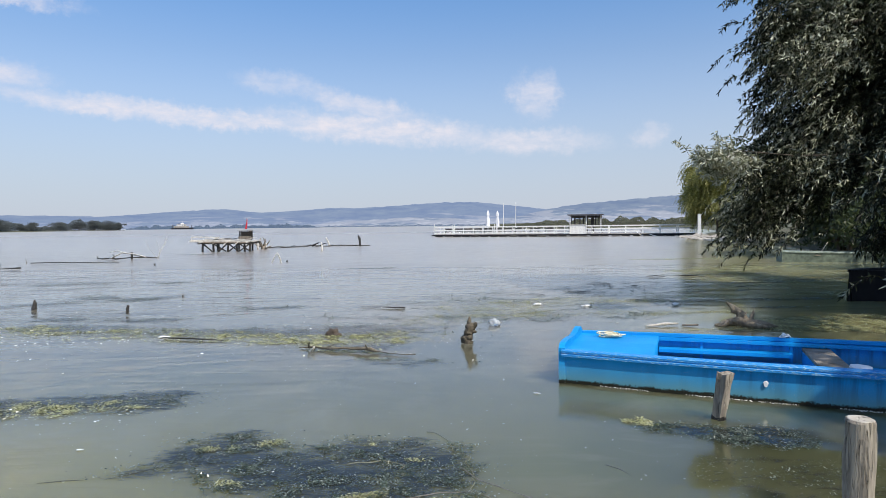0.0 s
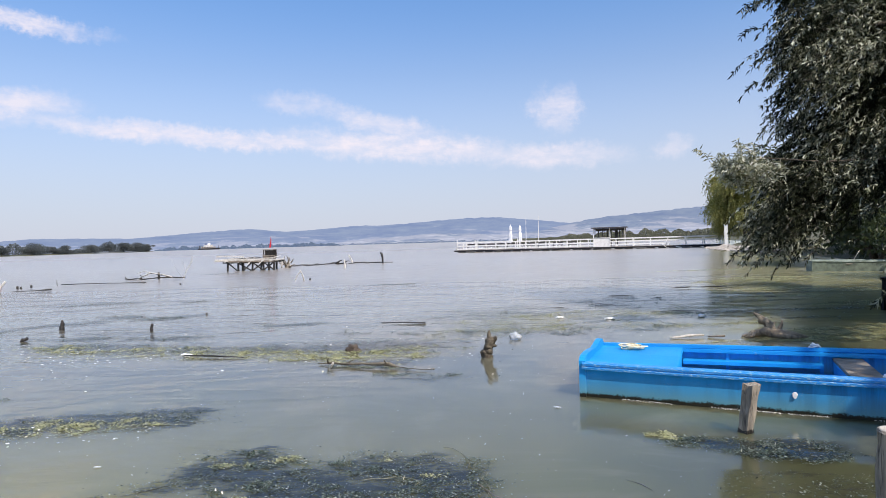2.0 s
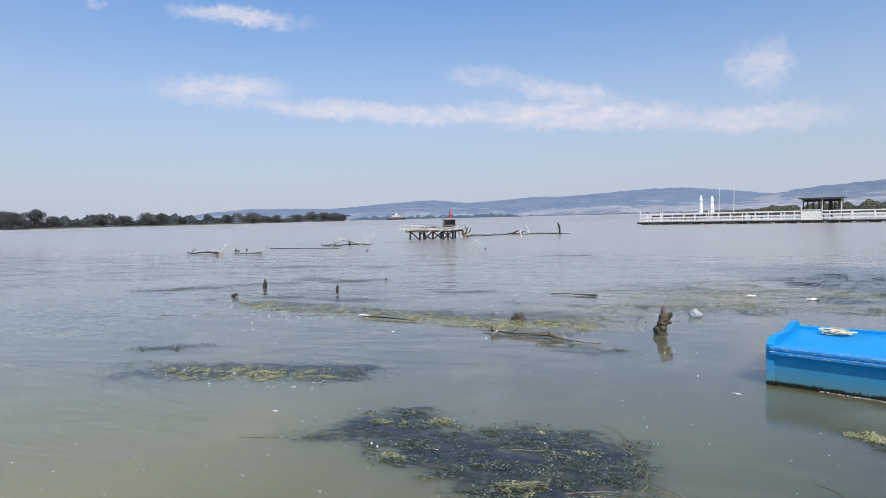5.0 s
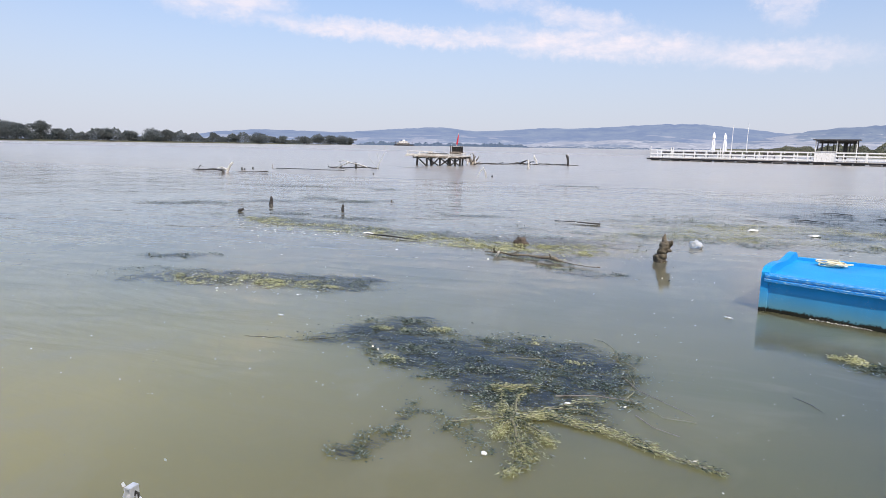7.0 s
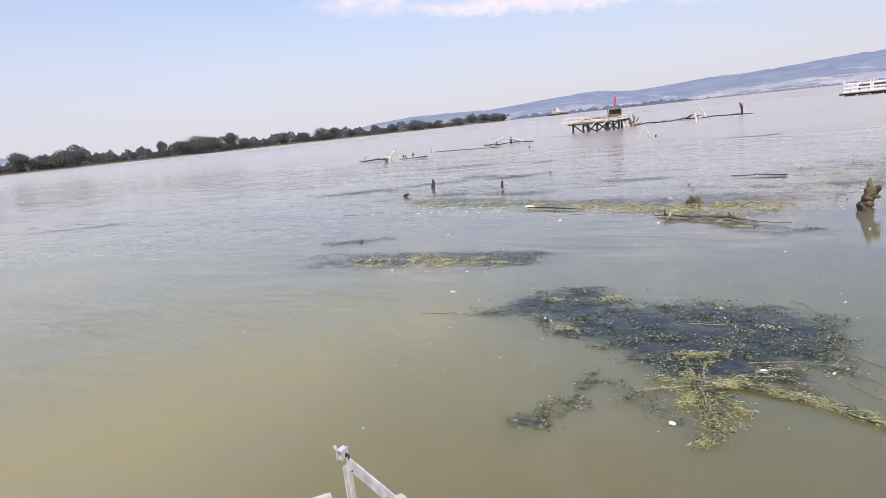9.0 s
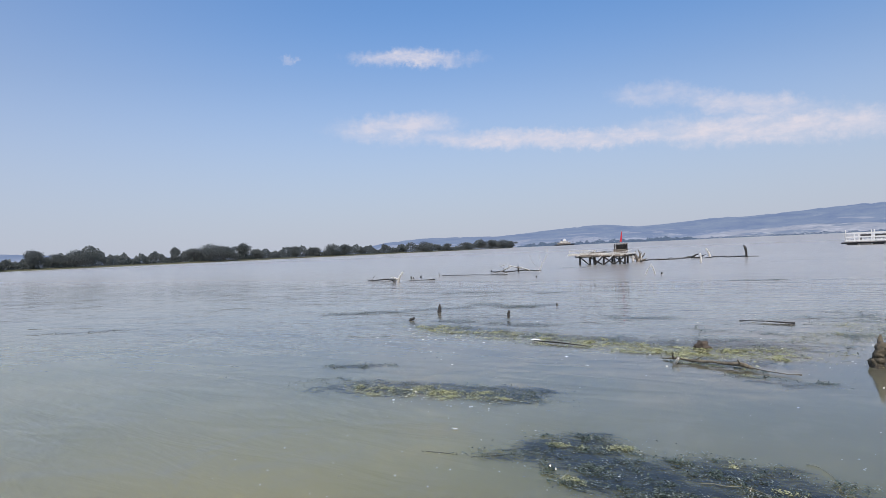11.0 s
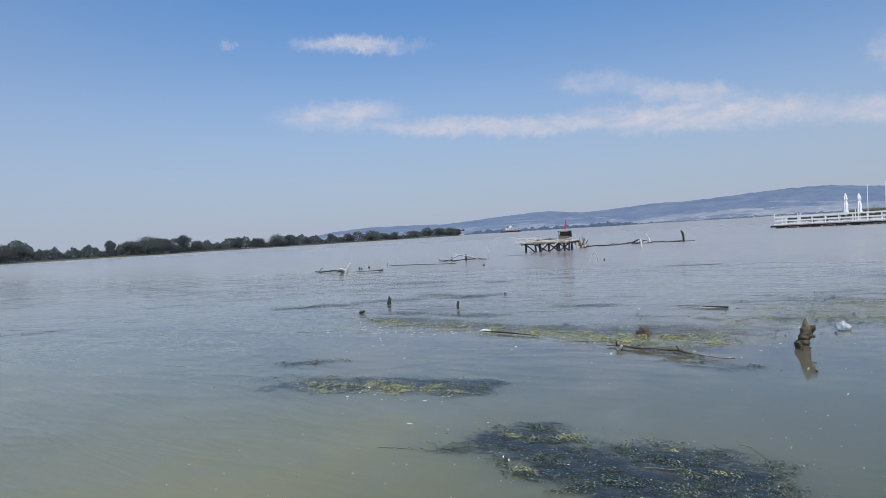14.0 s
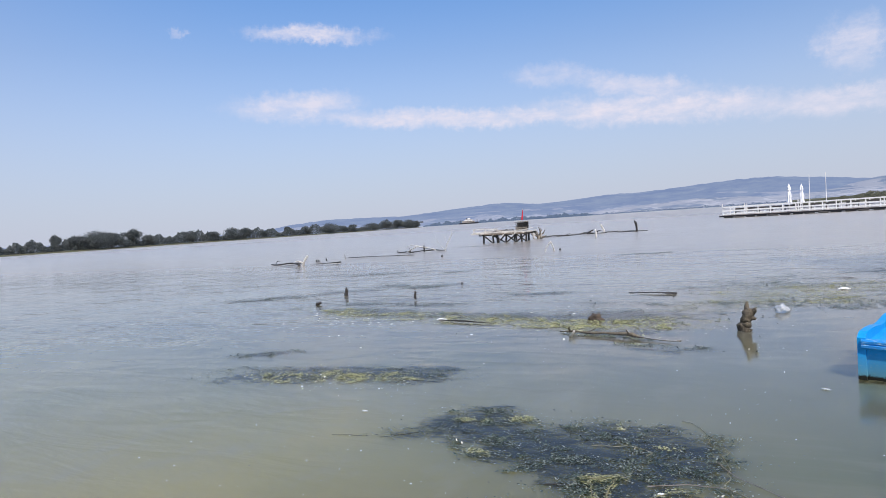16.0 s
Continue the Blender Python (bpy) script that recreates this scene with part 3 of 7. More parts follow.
def far_tree_kind(seed, tall, wide):
    """Crown and trunk of a broad waterside tree, about tall metres high."""
    rng = np.random.default_rng(seed)
    lobes = [(rng.normal() * wide * 0.24, rng.normal() * wide * 0.24, tall * rng.uniform(0.22, 0.74), wide * rng.uniform(0.24, 0.38)) for _ in range(12)]
    lobes.append((0, 0, tall * 0.74, wide * 0.33))
    c = lobed_cloud(rng, lobes, 6500)
    crown = clump_mesh("crown", c, rng.uniform(0.16, 0.4, 6500) * tall / 13, M_FAR, rng)
    trunk = Build().tube([(0, 0, -0.4), (0.1, 0, tall * 0.2), (0.2, 0.1, tall * 0.5)], [tall * 0.035, tall * 0.028, tall * 0.012], 7, 0.2, seed).mesh("trunk", M_BARK)
    return crown, trunk


ISLE = [(-125, 330), (-100, 400), (-79, 440), (-54, 520), (-40, 640), (-33, 760), (-27.3, 900)]


def island():
    na = 60
    vs, fs = [], []
    for i in range(na):
        azm = -125 + 97.9 * i / (na - 1)
        r0 = lerp_table(ISLE, azm)
        taper = min(1.0, (na - 1 - i) / 4 + 0.1)
        for d, z in ((0, -0.3), (2, 0.5), (7, 1.1 * taper), (60 * taper, 1.3 * taper), (70 * taper, -0.3)):
            vs.append(polar(azm, r0 + d, z + (0.25 * noise.noise(Vector((azm, d, 0))) if d else 0)))
    for i in range(na - 1):
        for j in range(4):
            a = i * 5 + j
            fs.append((a, a + 5, a + 6, a + 1))
    ob = new("ground_island", Build().add(vs, fs).mesh("ground_island", M_BANK, True))
    tagged(ob, "low wooded river island with a muddy edge", "island", kind="structure")
    # continuous scrub along the shore
    rng = np.random.default_rng(4)
    n = 90000
    azs = -125 + 97.6 * rng.uniform(0, 1, n) ** 0.8
    r0 = np.interp(azs, *zip(*ISLE))
    top = np.array([4.2 + 8.0 * max(0, noise.fractal(Vector((a * 0.8, 2.5, 0)), 1.0, 2.0, 4) + 0.5) for a in azs])
    z = 0.5 + top * rng.uniform(0, 1, n) ** 0.75
    rr = r0 + 4 + rng.uniform(0, 22, n)
    pts = np.stack([np.sin(np.radians(azs)) * rr, np.cos(np.radians(azs)) * rr, z], 1)
    ob = new("island_scrub", clump_mesh("island_scrub", pts, rng.uniform(0.4, 0.85, n), M_FAR, rng))
    tagged(ob, "dense dark green scrub along the island shore", "scrub", kind="stuff")
    kinds = [far_tree_kind(11 + i, 13.0, w) for i, w in enumerate((9.0, 12.0, 8.0, 10.0))]
    # azimuth, top elevation, width factor, kind
    near_shore = [(-75.4, 1.75, 0.95, 0), (-79, 0.9, 1.2, 1), (-71.6, 1.2, 1.15, 1), (-70.2, 1.2, 1.1, 3), (-67.2, 1.28, 0.9, 2), (-65.8, 0.95, 1.1, 0), (-64.4, 1.12, 1.1, 1), (-63.2, 1.0, 1.1, 3),
             (-57.1, 1.15, 0.6, 2), (-55.6, 1.0, 1.2, 3), (-54.4, 1.22, 1.2, 1), (-53.2, 1.1, 1.2, 0), (-51.6, 1.28, 0.9, 2), (-50.5, 0.75, 1, 3)]
    far_shore = [(-47.2, 0.88, 1.1, 0), (-45.5, 0.7, 1.2, 3), (-43.9, 0.88, 1.1, 1),
             (-42.8, 0.86, 1.1, 2), (-41.2, 0.5, 1.2, 0), (-39.2, 0.75, 0.6, 2), (-37.5, 0.5, 1.3, 3), (-35.6, 0.75, 1.2, 1), (-34.2, 0.5, 1.2, 0), (-33.4, 0.55, 1.2, 3), (-31.6, 0.55, 1.4, 1), (-30.3, 0.62, 1.4, 0),
             (-29.3, 0.66, 1.5, 3), (-28.4, 0.62, 1.4, 1), (-27.6, 0.52, 1.3, 2), (-84, 1.1, 1.2, 1), (-90, 1.2, 1.1, 3), (-97, 1.0, 1.2, 0), (-106, 1.2, 1.1, 1)]
    for azm, elv, wf, kind in near_shore + far_shore:
        r = lerp_table(ISLE, azm) + 9
        h = r * math.tan(radians(elv)) + 1.7 - 1.0
        ob = thing("island_tree", "broad dark green tree on the low island shore", "tree", polar(azm, r, 0.9), azm * 37, None, "trees on the island")
        part("trunk", kinds[kind][1], ob), part("crown", kinds[kind][0], ob)
        s = h / 13.0
        ob.scale = (s * wf * 1.45, s * wf * 1.45, s * 1.17)


island()


def far_shores():
    rng = np.random.default_rng(9)
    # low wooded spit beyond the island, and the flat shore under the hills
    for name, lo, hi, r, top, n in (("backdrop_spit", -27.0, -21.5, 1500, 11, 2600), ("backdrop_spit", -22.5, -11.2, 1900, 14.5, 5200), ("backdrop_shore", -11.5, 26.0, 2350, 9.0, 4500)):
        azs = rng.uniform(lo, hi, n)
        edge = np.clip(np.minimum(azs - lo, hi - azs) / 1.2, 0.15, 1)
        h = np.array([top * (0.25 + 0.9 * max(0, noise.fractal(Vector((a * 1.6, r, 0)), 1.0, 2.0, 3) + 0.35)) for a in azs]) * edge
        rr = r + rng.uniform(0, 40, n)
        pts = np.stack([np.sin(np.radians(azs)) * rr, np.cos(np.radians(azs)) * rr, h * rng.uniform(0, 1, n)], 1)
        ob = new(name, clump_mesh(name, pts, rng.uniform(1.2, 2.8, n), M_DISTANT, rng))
        tagged(ob, "far hazy blue-grey line of trees on a low shore", "woods", kind="structure")
    # bushes on the flat land beyond the pier
    azs = rng.uniform(4.4, 26, 52000)
    rr = 235 + rng.uniform(0, 60, 52000) + np.clip(12 - azs, 0, 9) * 14
    h = np.array([1.4 + (1.2 + 1.9 * max(0, noise.fractal(Vector((a * 0.9, 8.1, 0)), 1.0, 2.0, 4) + 0.6)) * np.clip((a - 4.0) / 8, 0.1, 1) for a in azs])
    pts = np.stack([np.sin(np.radians(azs)) * rr, np.cos(np.radians(azs)) * rr, h * rng.uniform(0, 1, 52000)], 1)
    ob = new("shore_bushes", clump_mesh("shore_bushes", pts, rng.uniform(0.12, 0.32, 52000), M_SHOREBUSH, rng))
    tagged(ob, "green bushes on the flat shore beyond the pier", "bushes", kind="stuff")
    vs, fs = [], []
    for i in range(30):
        azm = 4.2 + 24 * i / 29
        r0 = 228 + np.clip(12 - azm, 0, 9) * 14
        for d, z in ((0, -0.3), (3, 0.5), (90, 1.5), (260, 3.0)):
            vs.append(polar(azm, r0 + d, z))
    for i in range(29):
        for j in range(3):
            a = i * 4 + j
            fs.append((a, a + 4, a + 5, a + 1))
    ob = new("ground_far_shore", Build().add(vs, fs).mesh("ground_far_shore", M_BANK, True))
    tagged(ob, "flat grassy shore beyond the pier", "river bank", kind="structure")


far_shores()


# ---- ferry ----
def ferry():
    ob = thing("ferry", "white and grey river ferry with a dark hull, far out", "ferry", polar(-22.75, 1250), 20)
    hull = Build().add([(-26, -6, -1), (24, -6, -1), (24, 6, -1), (-26, 6, -1), (-27, -6, 2.3), (29, -6, 2.7), (29, 6, 2.7), (-27, 6, 2.3)],
                       [(0, 1, 2, 3), (4, 7, 6, 5), (0, 4, 5, 1), (1, 5, 6, 2), (2, 6, 7, 3), (3, 7, 4, 0)])
    part("hull", hull.mesh("hull", M_BLACKBOAT), ob, "dark low hull")
    lower = part("lower_deck", Build().beam((-19, 0, 4.2), (16, 0, 4.2), 10, 3.6).mesh("lower_deck", M_DECK), ob)
    upper = part("upper_deck", Build().beam((-12, 0, 7.4), (10, 0, 7.4), 8, 2.8).mesh("upper_deck", M_WHITE), ob)
    part("wheelhouse", Build().beam((-3, 0, 10.4), (4, 0, 10.4), 6, 2.6).mesh("wheelhouse", M_WHITE), ob)
    for x in (-23, 23):
        part("ramp_frame", Build().beam((x, -5, 2.0), (x, -5, 7.5), 1, 1).beam((x, 5, 2.0), (x, 5, 7.5), 1, 1).beam((x, -5, 7.5), (x, 5, 7.5), 1, 1).mesh("ramp_frame", M_DARK), ob)
    for i in range(8):
        x = -16.2 + 4.0 * i
        part("window", Build().beam((x, -5.1, 4.3), (x + 2.2, -5.1, 4.3), 0.1, 1.5).mesh("window", M_DARK), lower)
        part("window", Build().beam((x * 0.66, -4.06, 7.5), (x * 0.66 + 1.5, -4.06, 7.5), 0.1, 1.2).mesh("window", M_DARK), upper)
    part("awning", Build().beam((-15, 0, 8.95), (12, 0, 8.95), 9, 0.4).mesh("awning", M_DECK), ob, "grey deck awning")
    part("funnel", Build().tube([(-7, 0, 8.9), (-7, 0, 12)], [1.1, 0.9], 10).mesh("funnel", M_DARK), ob)
    part("mast", Build().tube([(1, 0, 11.4), (1, 0, 15.5)], [0.25, 0.15], 6).mesh("mast", M_WHITE), ob)
    ob.scale = (0.72, 0.72, 1.0)


ferry()


# ---- white pier ----
PIER_A, PIER_B = Vector((-1.2, 98.0, 0)), Vector((36.0, 86.5, 0))
PIER_X = (PIER_B - PIER_A).normalized()
PIER_Y = Vector((-PIER_X.y, PIER_X.x, 0))
PIER_M = Matrix(((PIER_X.x, PIER_Y.x, 0, PIER_A.x), (PIER_X.y, PIER_Y.y, 0, PIER_A.y), (0, 0, 1, 0), (0, 0, 0, 1)))
PIER_LEN = (PIER_B - PIER_A).length


def pier():
    ob = new("pier")
    ob.matrix_basis = PIER_M
    tagged(ob, "long pier with white wooden railings over the water", "pier")
    part("deck", Build().beam((-0.4, 1.6, 0.33), (PIER_LEN, 1.6, 0.33), 4.0, 0.1, 0.02).mesh("deck", M_DECK), ob, "weathered grey board deck")
    # near-black face stands in for the shadow along the deck's edge
    part("fascia", Build().beam((-0.5, -0.44, 0.24), (PIER_LEN, -0.44, 0.24), 0.06, 0.2).mesh("fascia", M_BLACKBOAT), ob, "dark edge board, blackened as deck shade")
    float_me = Build().tube([(0, -0.25, 0.1), (0.1, -0.25, 0.1), (1.1, -0.25, 0.1), (1.2, -0.25, 0.1)], [0.12, 0.17, 0.17, 0.12], 10, 0.05).mesh("float", M_DARK, True)
    x = 0.1
    while x < PIER_LEN - 2:
        part("float", float_me, ob, "", pose(x, 0.1 * math.sin(x * 3), 0.02 * math.sin(x * 7), 0, 2 * math.sin(x * 5), 0))
        x += 1.45 + 0.35 * math.sin(x * 2.1)
    kx = 20.8
    post = Build().beam((0, 0, 0.4), (0, 0, 1.56), 0.13, 0.12).mesh("post", M_WHITE)
    for back in (0, 3.2):
        x = 0.0
        while x < PIER_LEN:
            if back or not kx - 0.2 < x < kx + 2.6:
                part("post", post, ob, "", pose(x, -0.35 + back, 0.02 * math.sin(x * 9), 0.5 * math.sin(x * 5), 0.8 * math.sin(x * 3), 0))
            x += 1.55 if x < kx else 2.35
        for z, lo, hi in ((1.5, -0.05, kx), (1.0, -0.05, kx), (1.52, kx + 2.4, PIER_LEN), (1.1, kx + 2.4, PIER_LEN), (0.66, kx + 2.4, kx + 10), (0.55, -0.05, kx)):
            part("rail", Build().beam((lo, -0.4 + back, z), (hi, -0.4 + back, z + 0.02), 0.05, 0.17).mesh("rail", M_WHITE), ob)
    # taller corner posts and a gate bow
    for x, h in ((0.0, 2.0), (2.95, 1.9), (3.25, 1.9), (9.6, 1.95), (9.9, 1.95)):
        part("gate_post", Build().beam((x, -0.36, 0.4), (x, -0.36, h), 0.1, 0.1).mesh("gate_post", M_WHITE), ob)
    part("brace", Build().beam((32.0, -0.45, 0.25), (32.9, -0.6, 0.02), 0.07, 0.07).mesh("brace", M_WHITE), ob)
    part("brace", Build().beam((30.2, -0.45, 0.7), (30.9, -0.5, 0.06), 0.07, 0.07).mesh("brace", M_WHITE), ob)
    # things stacked along the deck show between the rails
    bench = Build().beam((0, 0, 0.82), (1.5, 0, 0.82), 0.4, 0.06).beam((0, 0.2, 1.16), (1.5, 0.24, 1.16), 0.05, 0.3)
    for x in (0.1, 1.4):
        bench.beam((x, -0.15, 0.43), (x, -0.15, 0.8), 0.07, 0.07).beam((x, 0.15, 0.43), (x, 0.2, 1.25), 0.07, 0.07)
    bm = bench.mesh("deck_bench", M_DARK)
    for x in (1.0, 2.6, 4.3, 5.9, 7.4, 9.0, 10.7, 12.4, 14.6, 17.0):
        b = new("deck_bench", bm)
        b.matrix_basis = PIER_M @ pose(x, 1.4 + 0.4 * math.sin(x), 0, 0, 0, 5 * math.sin(x * 3))
        tagged(b, "dark wooden bench standing on the pier deck", "bench", "benches on the pier")


pier()


def kiosk():
    ob = new("kiosk")
    ob.matrix_basis = PIER_M @ Matrix.Translation((20.9, -0.3, 0.38)) @ Matrix.Diagonal((0.93, 1, 0.97, 1))
    tagged(ob, "small open kiosk with white lower boards and a dark flat roof", "kiosk")
    for i in range(12):
        part("board", Build().beam((0.05 + 0.2 * i + 0.1, -0.02, 0.0), (0.05 + 0.2 * i + 0.1, -0.02, 1.32), 0.19, 0.03).mesh("board", M_WHITE), ob)
    part("counter", Build().beam((-0.05, 0.05, 1.36), (2.55, 0.05, 1.36), 0.34, 0.05).mesh("counter", M_WHITE), ob)
    for x, y in ((0, 0), (2.5, 0), (4.75, 0), (0, 2.4), (2.5, 2.4), (4.75, 2.4)):
        part("post", Build().beam((x, y, 0), (x, y, 2.72), 0.12, 0.12).mesh("post", M_WHITE if y == 0 else M_DARK), ob)
    part("back_wall", Build().beam((0.1, 2.45, 0.65), (2.4, 2.45, 0.65), 0.06, 1.3).beam((0.1, 2.45, 2.55), (4.7, 2.45, 2.55), 0.06, 0.3).beam((3.05, 2.45, 1.3), (3.55, 2.45, 1.3), 0.06, 2.2).mesh("back_wall", M_DARK), ob, "dark boarded back wall with open bays")
    part("side_wall", Build().beam((0, 0.1, 0.65), (0, 2.35, 0.65), 0.06, 1.3).mesh("side_wall", M_DARK), ob)
    for x in (0.5, 1.2, 1.9, 3.8, 4.3):
        part("back_mullion", Build().beam((x, 2.4, 1.3), (x, 2.4, 2.4), 0.16, 0.08).mesh("back_mullion", M_DARK), ob)
    for x in (0.85, 1.65):
        part("mullion", Build().beam((x, 0, 1.38), (x, 0, 2.7), 0.06, 0.06).mesh("mullion", M_DARK), ob)
    part("lintel", Build().beam((-0.05, 0, 2.68), (4.85, 0, 2.68), 0.1, 0.12).mesh("lintel", M_DARK), ob)
    roof = Build().beam((-0.35, 1.2, 2.86), (5.1, 1.2, 2.86), 3.4, 0.14)
    part("roof", roof.mesh("roof", M_ROOF), ob, "dark felted flat roof")
    part("shelf", Build().beam((2.7, 1.2, 0.7), (4.4, 1.2, 0.7), 0.6, 0.08).mesh("shelf", M_WHITE), ob)


kiosk()


def parasol(x, y, h, lean):
    ob = new("parasol")
    ob.matrix_basis = PIER_M @ Matrix.Translation((x, y, 0.43))
    tagged(ob, "tall folded white canvas parasol standing on the pier", "parasol", "parasols on the pier")
    part("pole", Build().tube([(0, 0, 0), (0, 0, h)], [0.035, 0.03], 8).mesh("pole", M_WHITE), ob)
    part("base", Build().tube([(0, 0, 0), (0, 0, 0.08), (0, 0, 0.12)], [0.34, 0.34, 0.1], 12).mesh("base", M_DARK), ob)
    b, vs, fs, n, rows = Build(), [], [], 16, ((1.15, 0.27), (1.6, 0.2), (1.9, 0.24), (2.3, 0.2), (2.65, 0.12), (2.8, 0.2), (3.2, 0.15), (3.55, 0.04))
    for z, r in rows:
        for k in range(n):
            a = 2 * math.pi * k / n
            rr = r * (1.0 + (0.22 if k % 2 else -0.22))
            vs.append((math.cos(a) * rr + lean * z * 0.02, math.sin(a) * rr, z * h / 3.6))
    for j in range(len(rows) - 1):
        for k in range(n):
            fs.append((j * n + k, j * n + (k + 1) % n, (j + 1) * n + (k + 1) % n, (j + 1) * n + k))
    fs += [tuple(range(n - 1, -1, -1)), tuple(range(len(vs) - n, len(vs)))]
    part("canopy", b.add(vs, fs).mesh("canopy", M_CANVAS), ob, "folded white canvas tied round the pole")


parasol(8.1, 1.6, 3.75, 0.4)
parasol(9.7, 1.4, 3.6, -0.5)
for x, h in ((10.35, 4.75), (12.3, 4.9)):
    p = new("flagpole", Build().tube([(0, 0, 0), (0, 0, h * 0.5), (0.03, 0, h)], [0.05, 0.045, 0.03], 8).mesh("flagpole", M_WHITE))
    p.matrix_basis = PIER_M @ Matrix.Translation((x, 2.6, 0.43))
    tagged(p, "bare thin white flagpole on the pier deck", "flagpole", "flagpoles on the pier")

post = new("shore_post", Build().beam((0, 0, 0), (0, 0, 2.65), 0.4, 0.3, 0.02).beam((0, 0, 2.65), (0, 0, 2.72), 0.48, 0.38, 0.02).mesh("shore_post", M_WHITE))
post.matrix_basis = pose(33.2, 80.6, 0.2, 0, 0, -20)
tagged(post, "white painted post at the pier's shore end", "post")


# ---- derelict platform ----
def platform():
    ob = thing("platform", "derelict wooden fishing platform on dark stilts in the water", "platform", (-16.4, 48.2, 0), 6)
    ob.scale = (0.88, 1, 1)
    for i in range(22):
        x = -2.45 + 0.215 * i
        z = 0.78 + 0.03 * math.sin(i * 2.3) - (0.06 if i in (4, 5, 13) else 0)
        reach = 1.5 + 0.2 * math.sin(i * 1.7)
        part("plank", Build().beam((x, -reach, z), (x + 0.03 * math.sin(i), 1.6, z + 0.03 * math.cos(i * 3)), 0.2, 0.07).mesh("plank", M_BLEACHED), ob)
    for y in (-1.25, 0.1, 1.35):
        part("bearer", Build().beam((-2.5, y, 0.66), (2.2, y, 0.64), 0.14, 0.14).mesh("bearer", M_WET), ob)
    for y, xs in ((-1.3, (-2.05, -1.2, -0.75, 0.05, 0.95, 1.4, 1.9)), (1.4, (-1.6, 0.1, 1.5))):
        for i, x in enumerate(xs):
            part("leg", Build().tube([(x + 0.09 * math.sin(i * 2 + y), y, -0.8), (x, y, 0.7)], [0.1, 0.085], 7, 0.2, i).mesh("leg", M_WET), ob)
    for x0, x1 in ((-2.0, -1.25), (-1.15, -0.1), (-0.05, -0.7), (0.95, 0.1), (0.1, 0.9), (1.0, 1.85), (1.85, 1.0)):
        part("brace", Build().beam((x0, -1.36, 0.6), (x1, -1.38, 0.04), 0.08, 0.1).mesh("brace", M_WET), ob)
    part("edge_board", Build().beam((-3.0, -1.6, 0.86), (0.6, -1.56, 0.82), 0.05, 0.14).mesh("edge_board", M_BLEACHED), ob)
    part("edge_board", Build().beam((-1.9, -1.68, 0.74), (1.9, -1.62, 0.7), 0.05, 0.12).mesh("edge_board", M_DRIFT), ob)
    part("loose_board", Build().beam((-0.6, -1.0, 0.88), (1.2, -0.7, 0.9), 0.3, 0.05).mesh("loose_board", M_BLEACHED), ob)
    rng = np.random.default_rng(8)
    for i in range(9):
        x, y, a, l = rng.uniform(-2.4, 1.9), rng.uniform(-1.5, 1.0), rng.uniform(-0.6, 0.6), rng.uniform(0.35, 0.9)
        part("loose_board", Build().beam((x - l * math.cos(a), y - l * math.sin(a), 0.87 + 0.01 * i), (x + l * math.cos(a), y + l * math.sin(a), 0.9 + 0.012 * i + rng.uniform(0, 0.12)), 0.16, 0.04).mesh("loose_board", M_BLEACHED if i % 3 else M_WET), ob)
    for x in (-2.3, -1.2, -0.3, 0.7, 1.6):
        part("broken_end", Build().beam((x, -1.62, 0.6 + 0.1 * math.sin(x * 5)), (x + 0.35, -1.66, 0.8), 0.05, 0.09).mesh("broken_end", M_BLEACHED), ob)
    part("rail", Build().beam((-2.95, -1.5, 1.14), (-0.6, -1.5, 1.1), 0.05, 0.07).mesh("rail", M_BLEACHED), ob)
    for x in (-2.9, -1.8, -0.65):
        part("rail_post", Build().beam((x, -1.5, 0.78), (x, -1.5, 1.14), 0.05, 0.05).mesh("rail_post", M_BLEACHED), ob)
    part("step", Build().beam((-3.2, -1.2, 0.78), (-2.2, -1.2, 0.8), 0.5, 0.06).mesh("step", M_BLEACHED), ob)


platform()


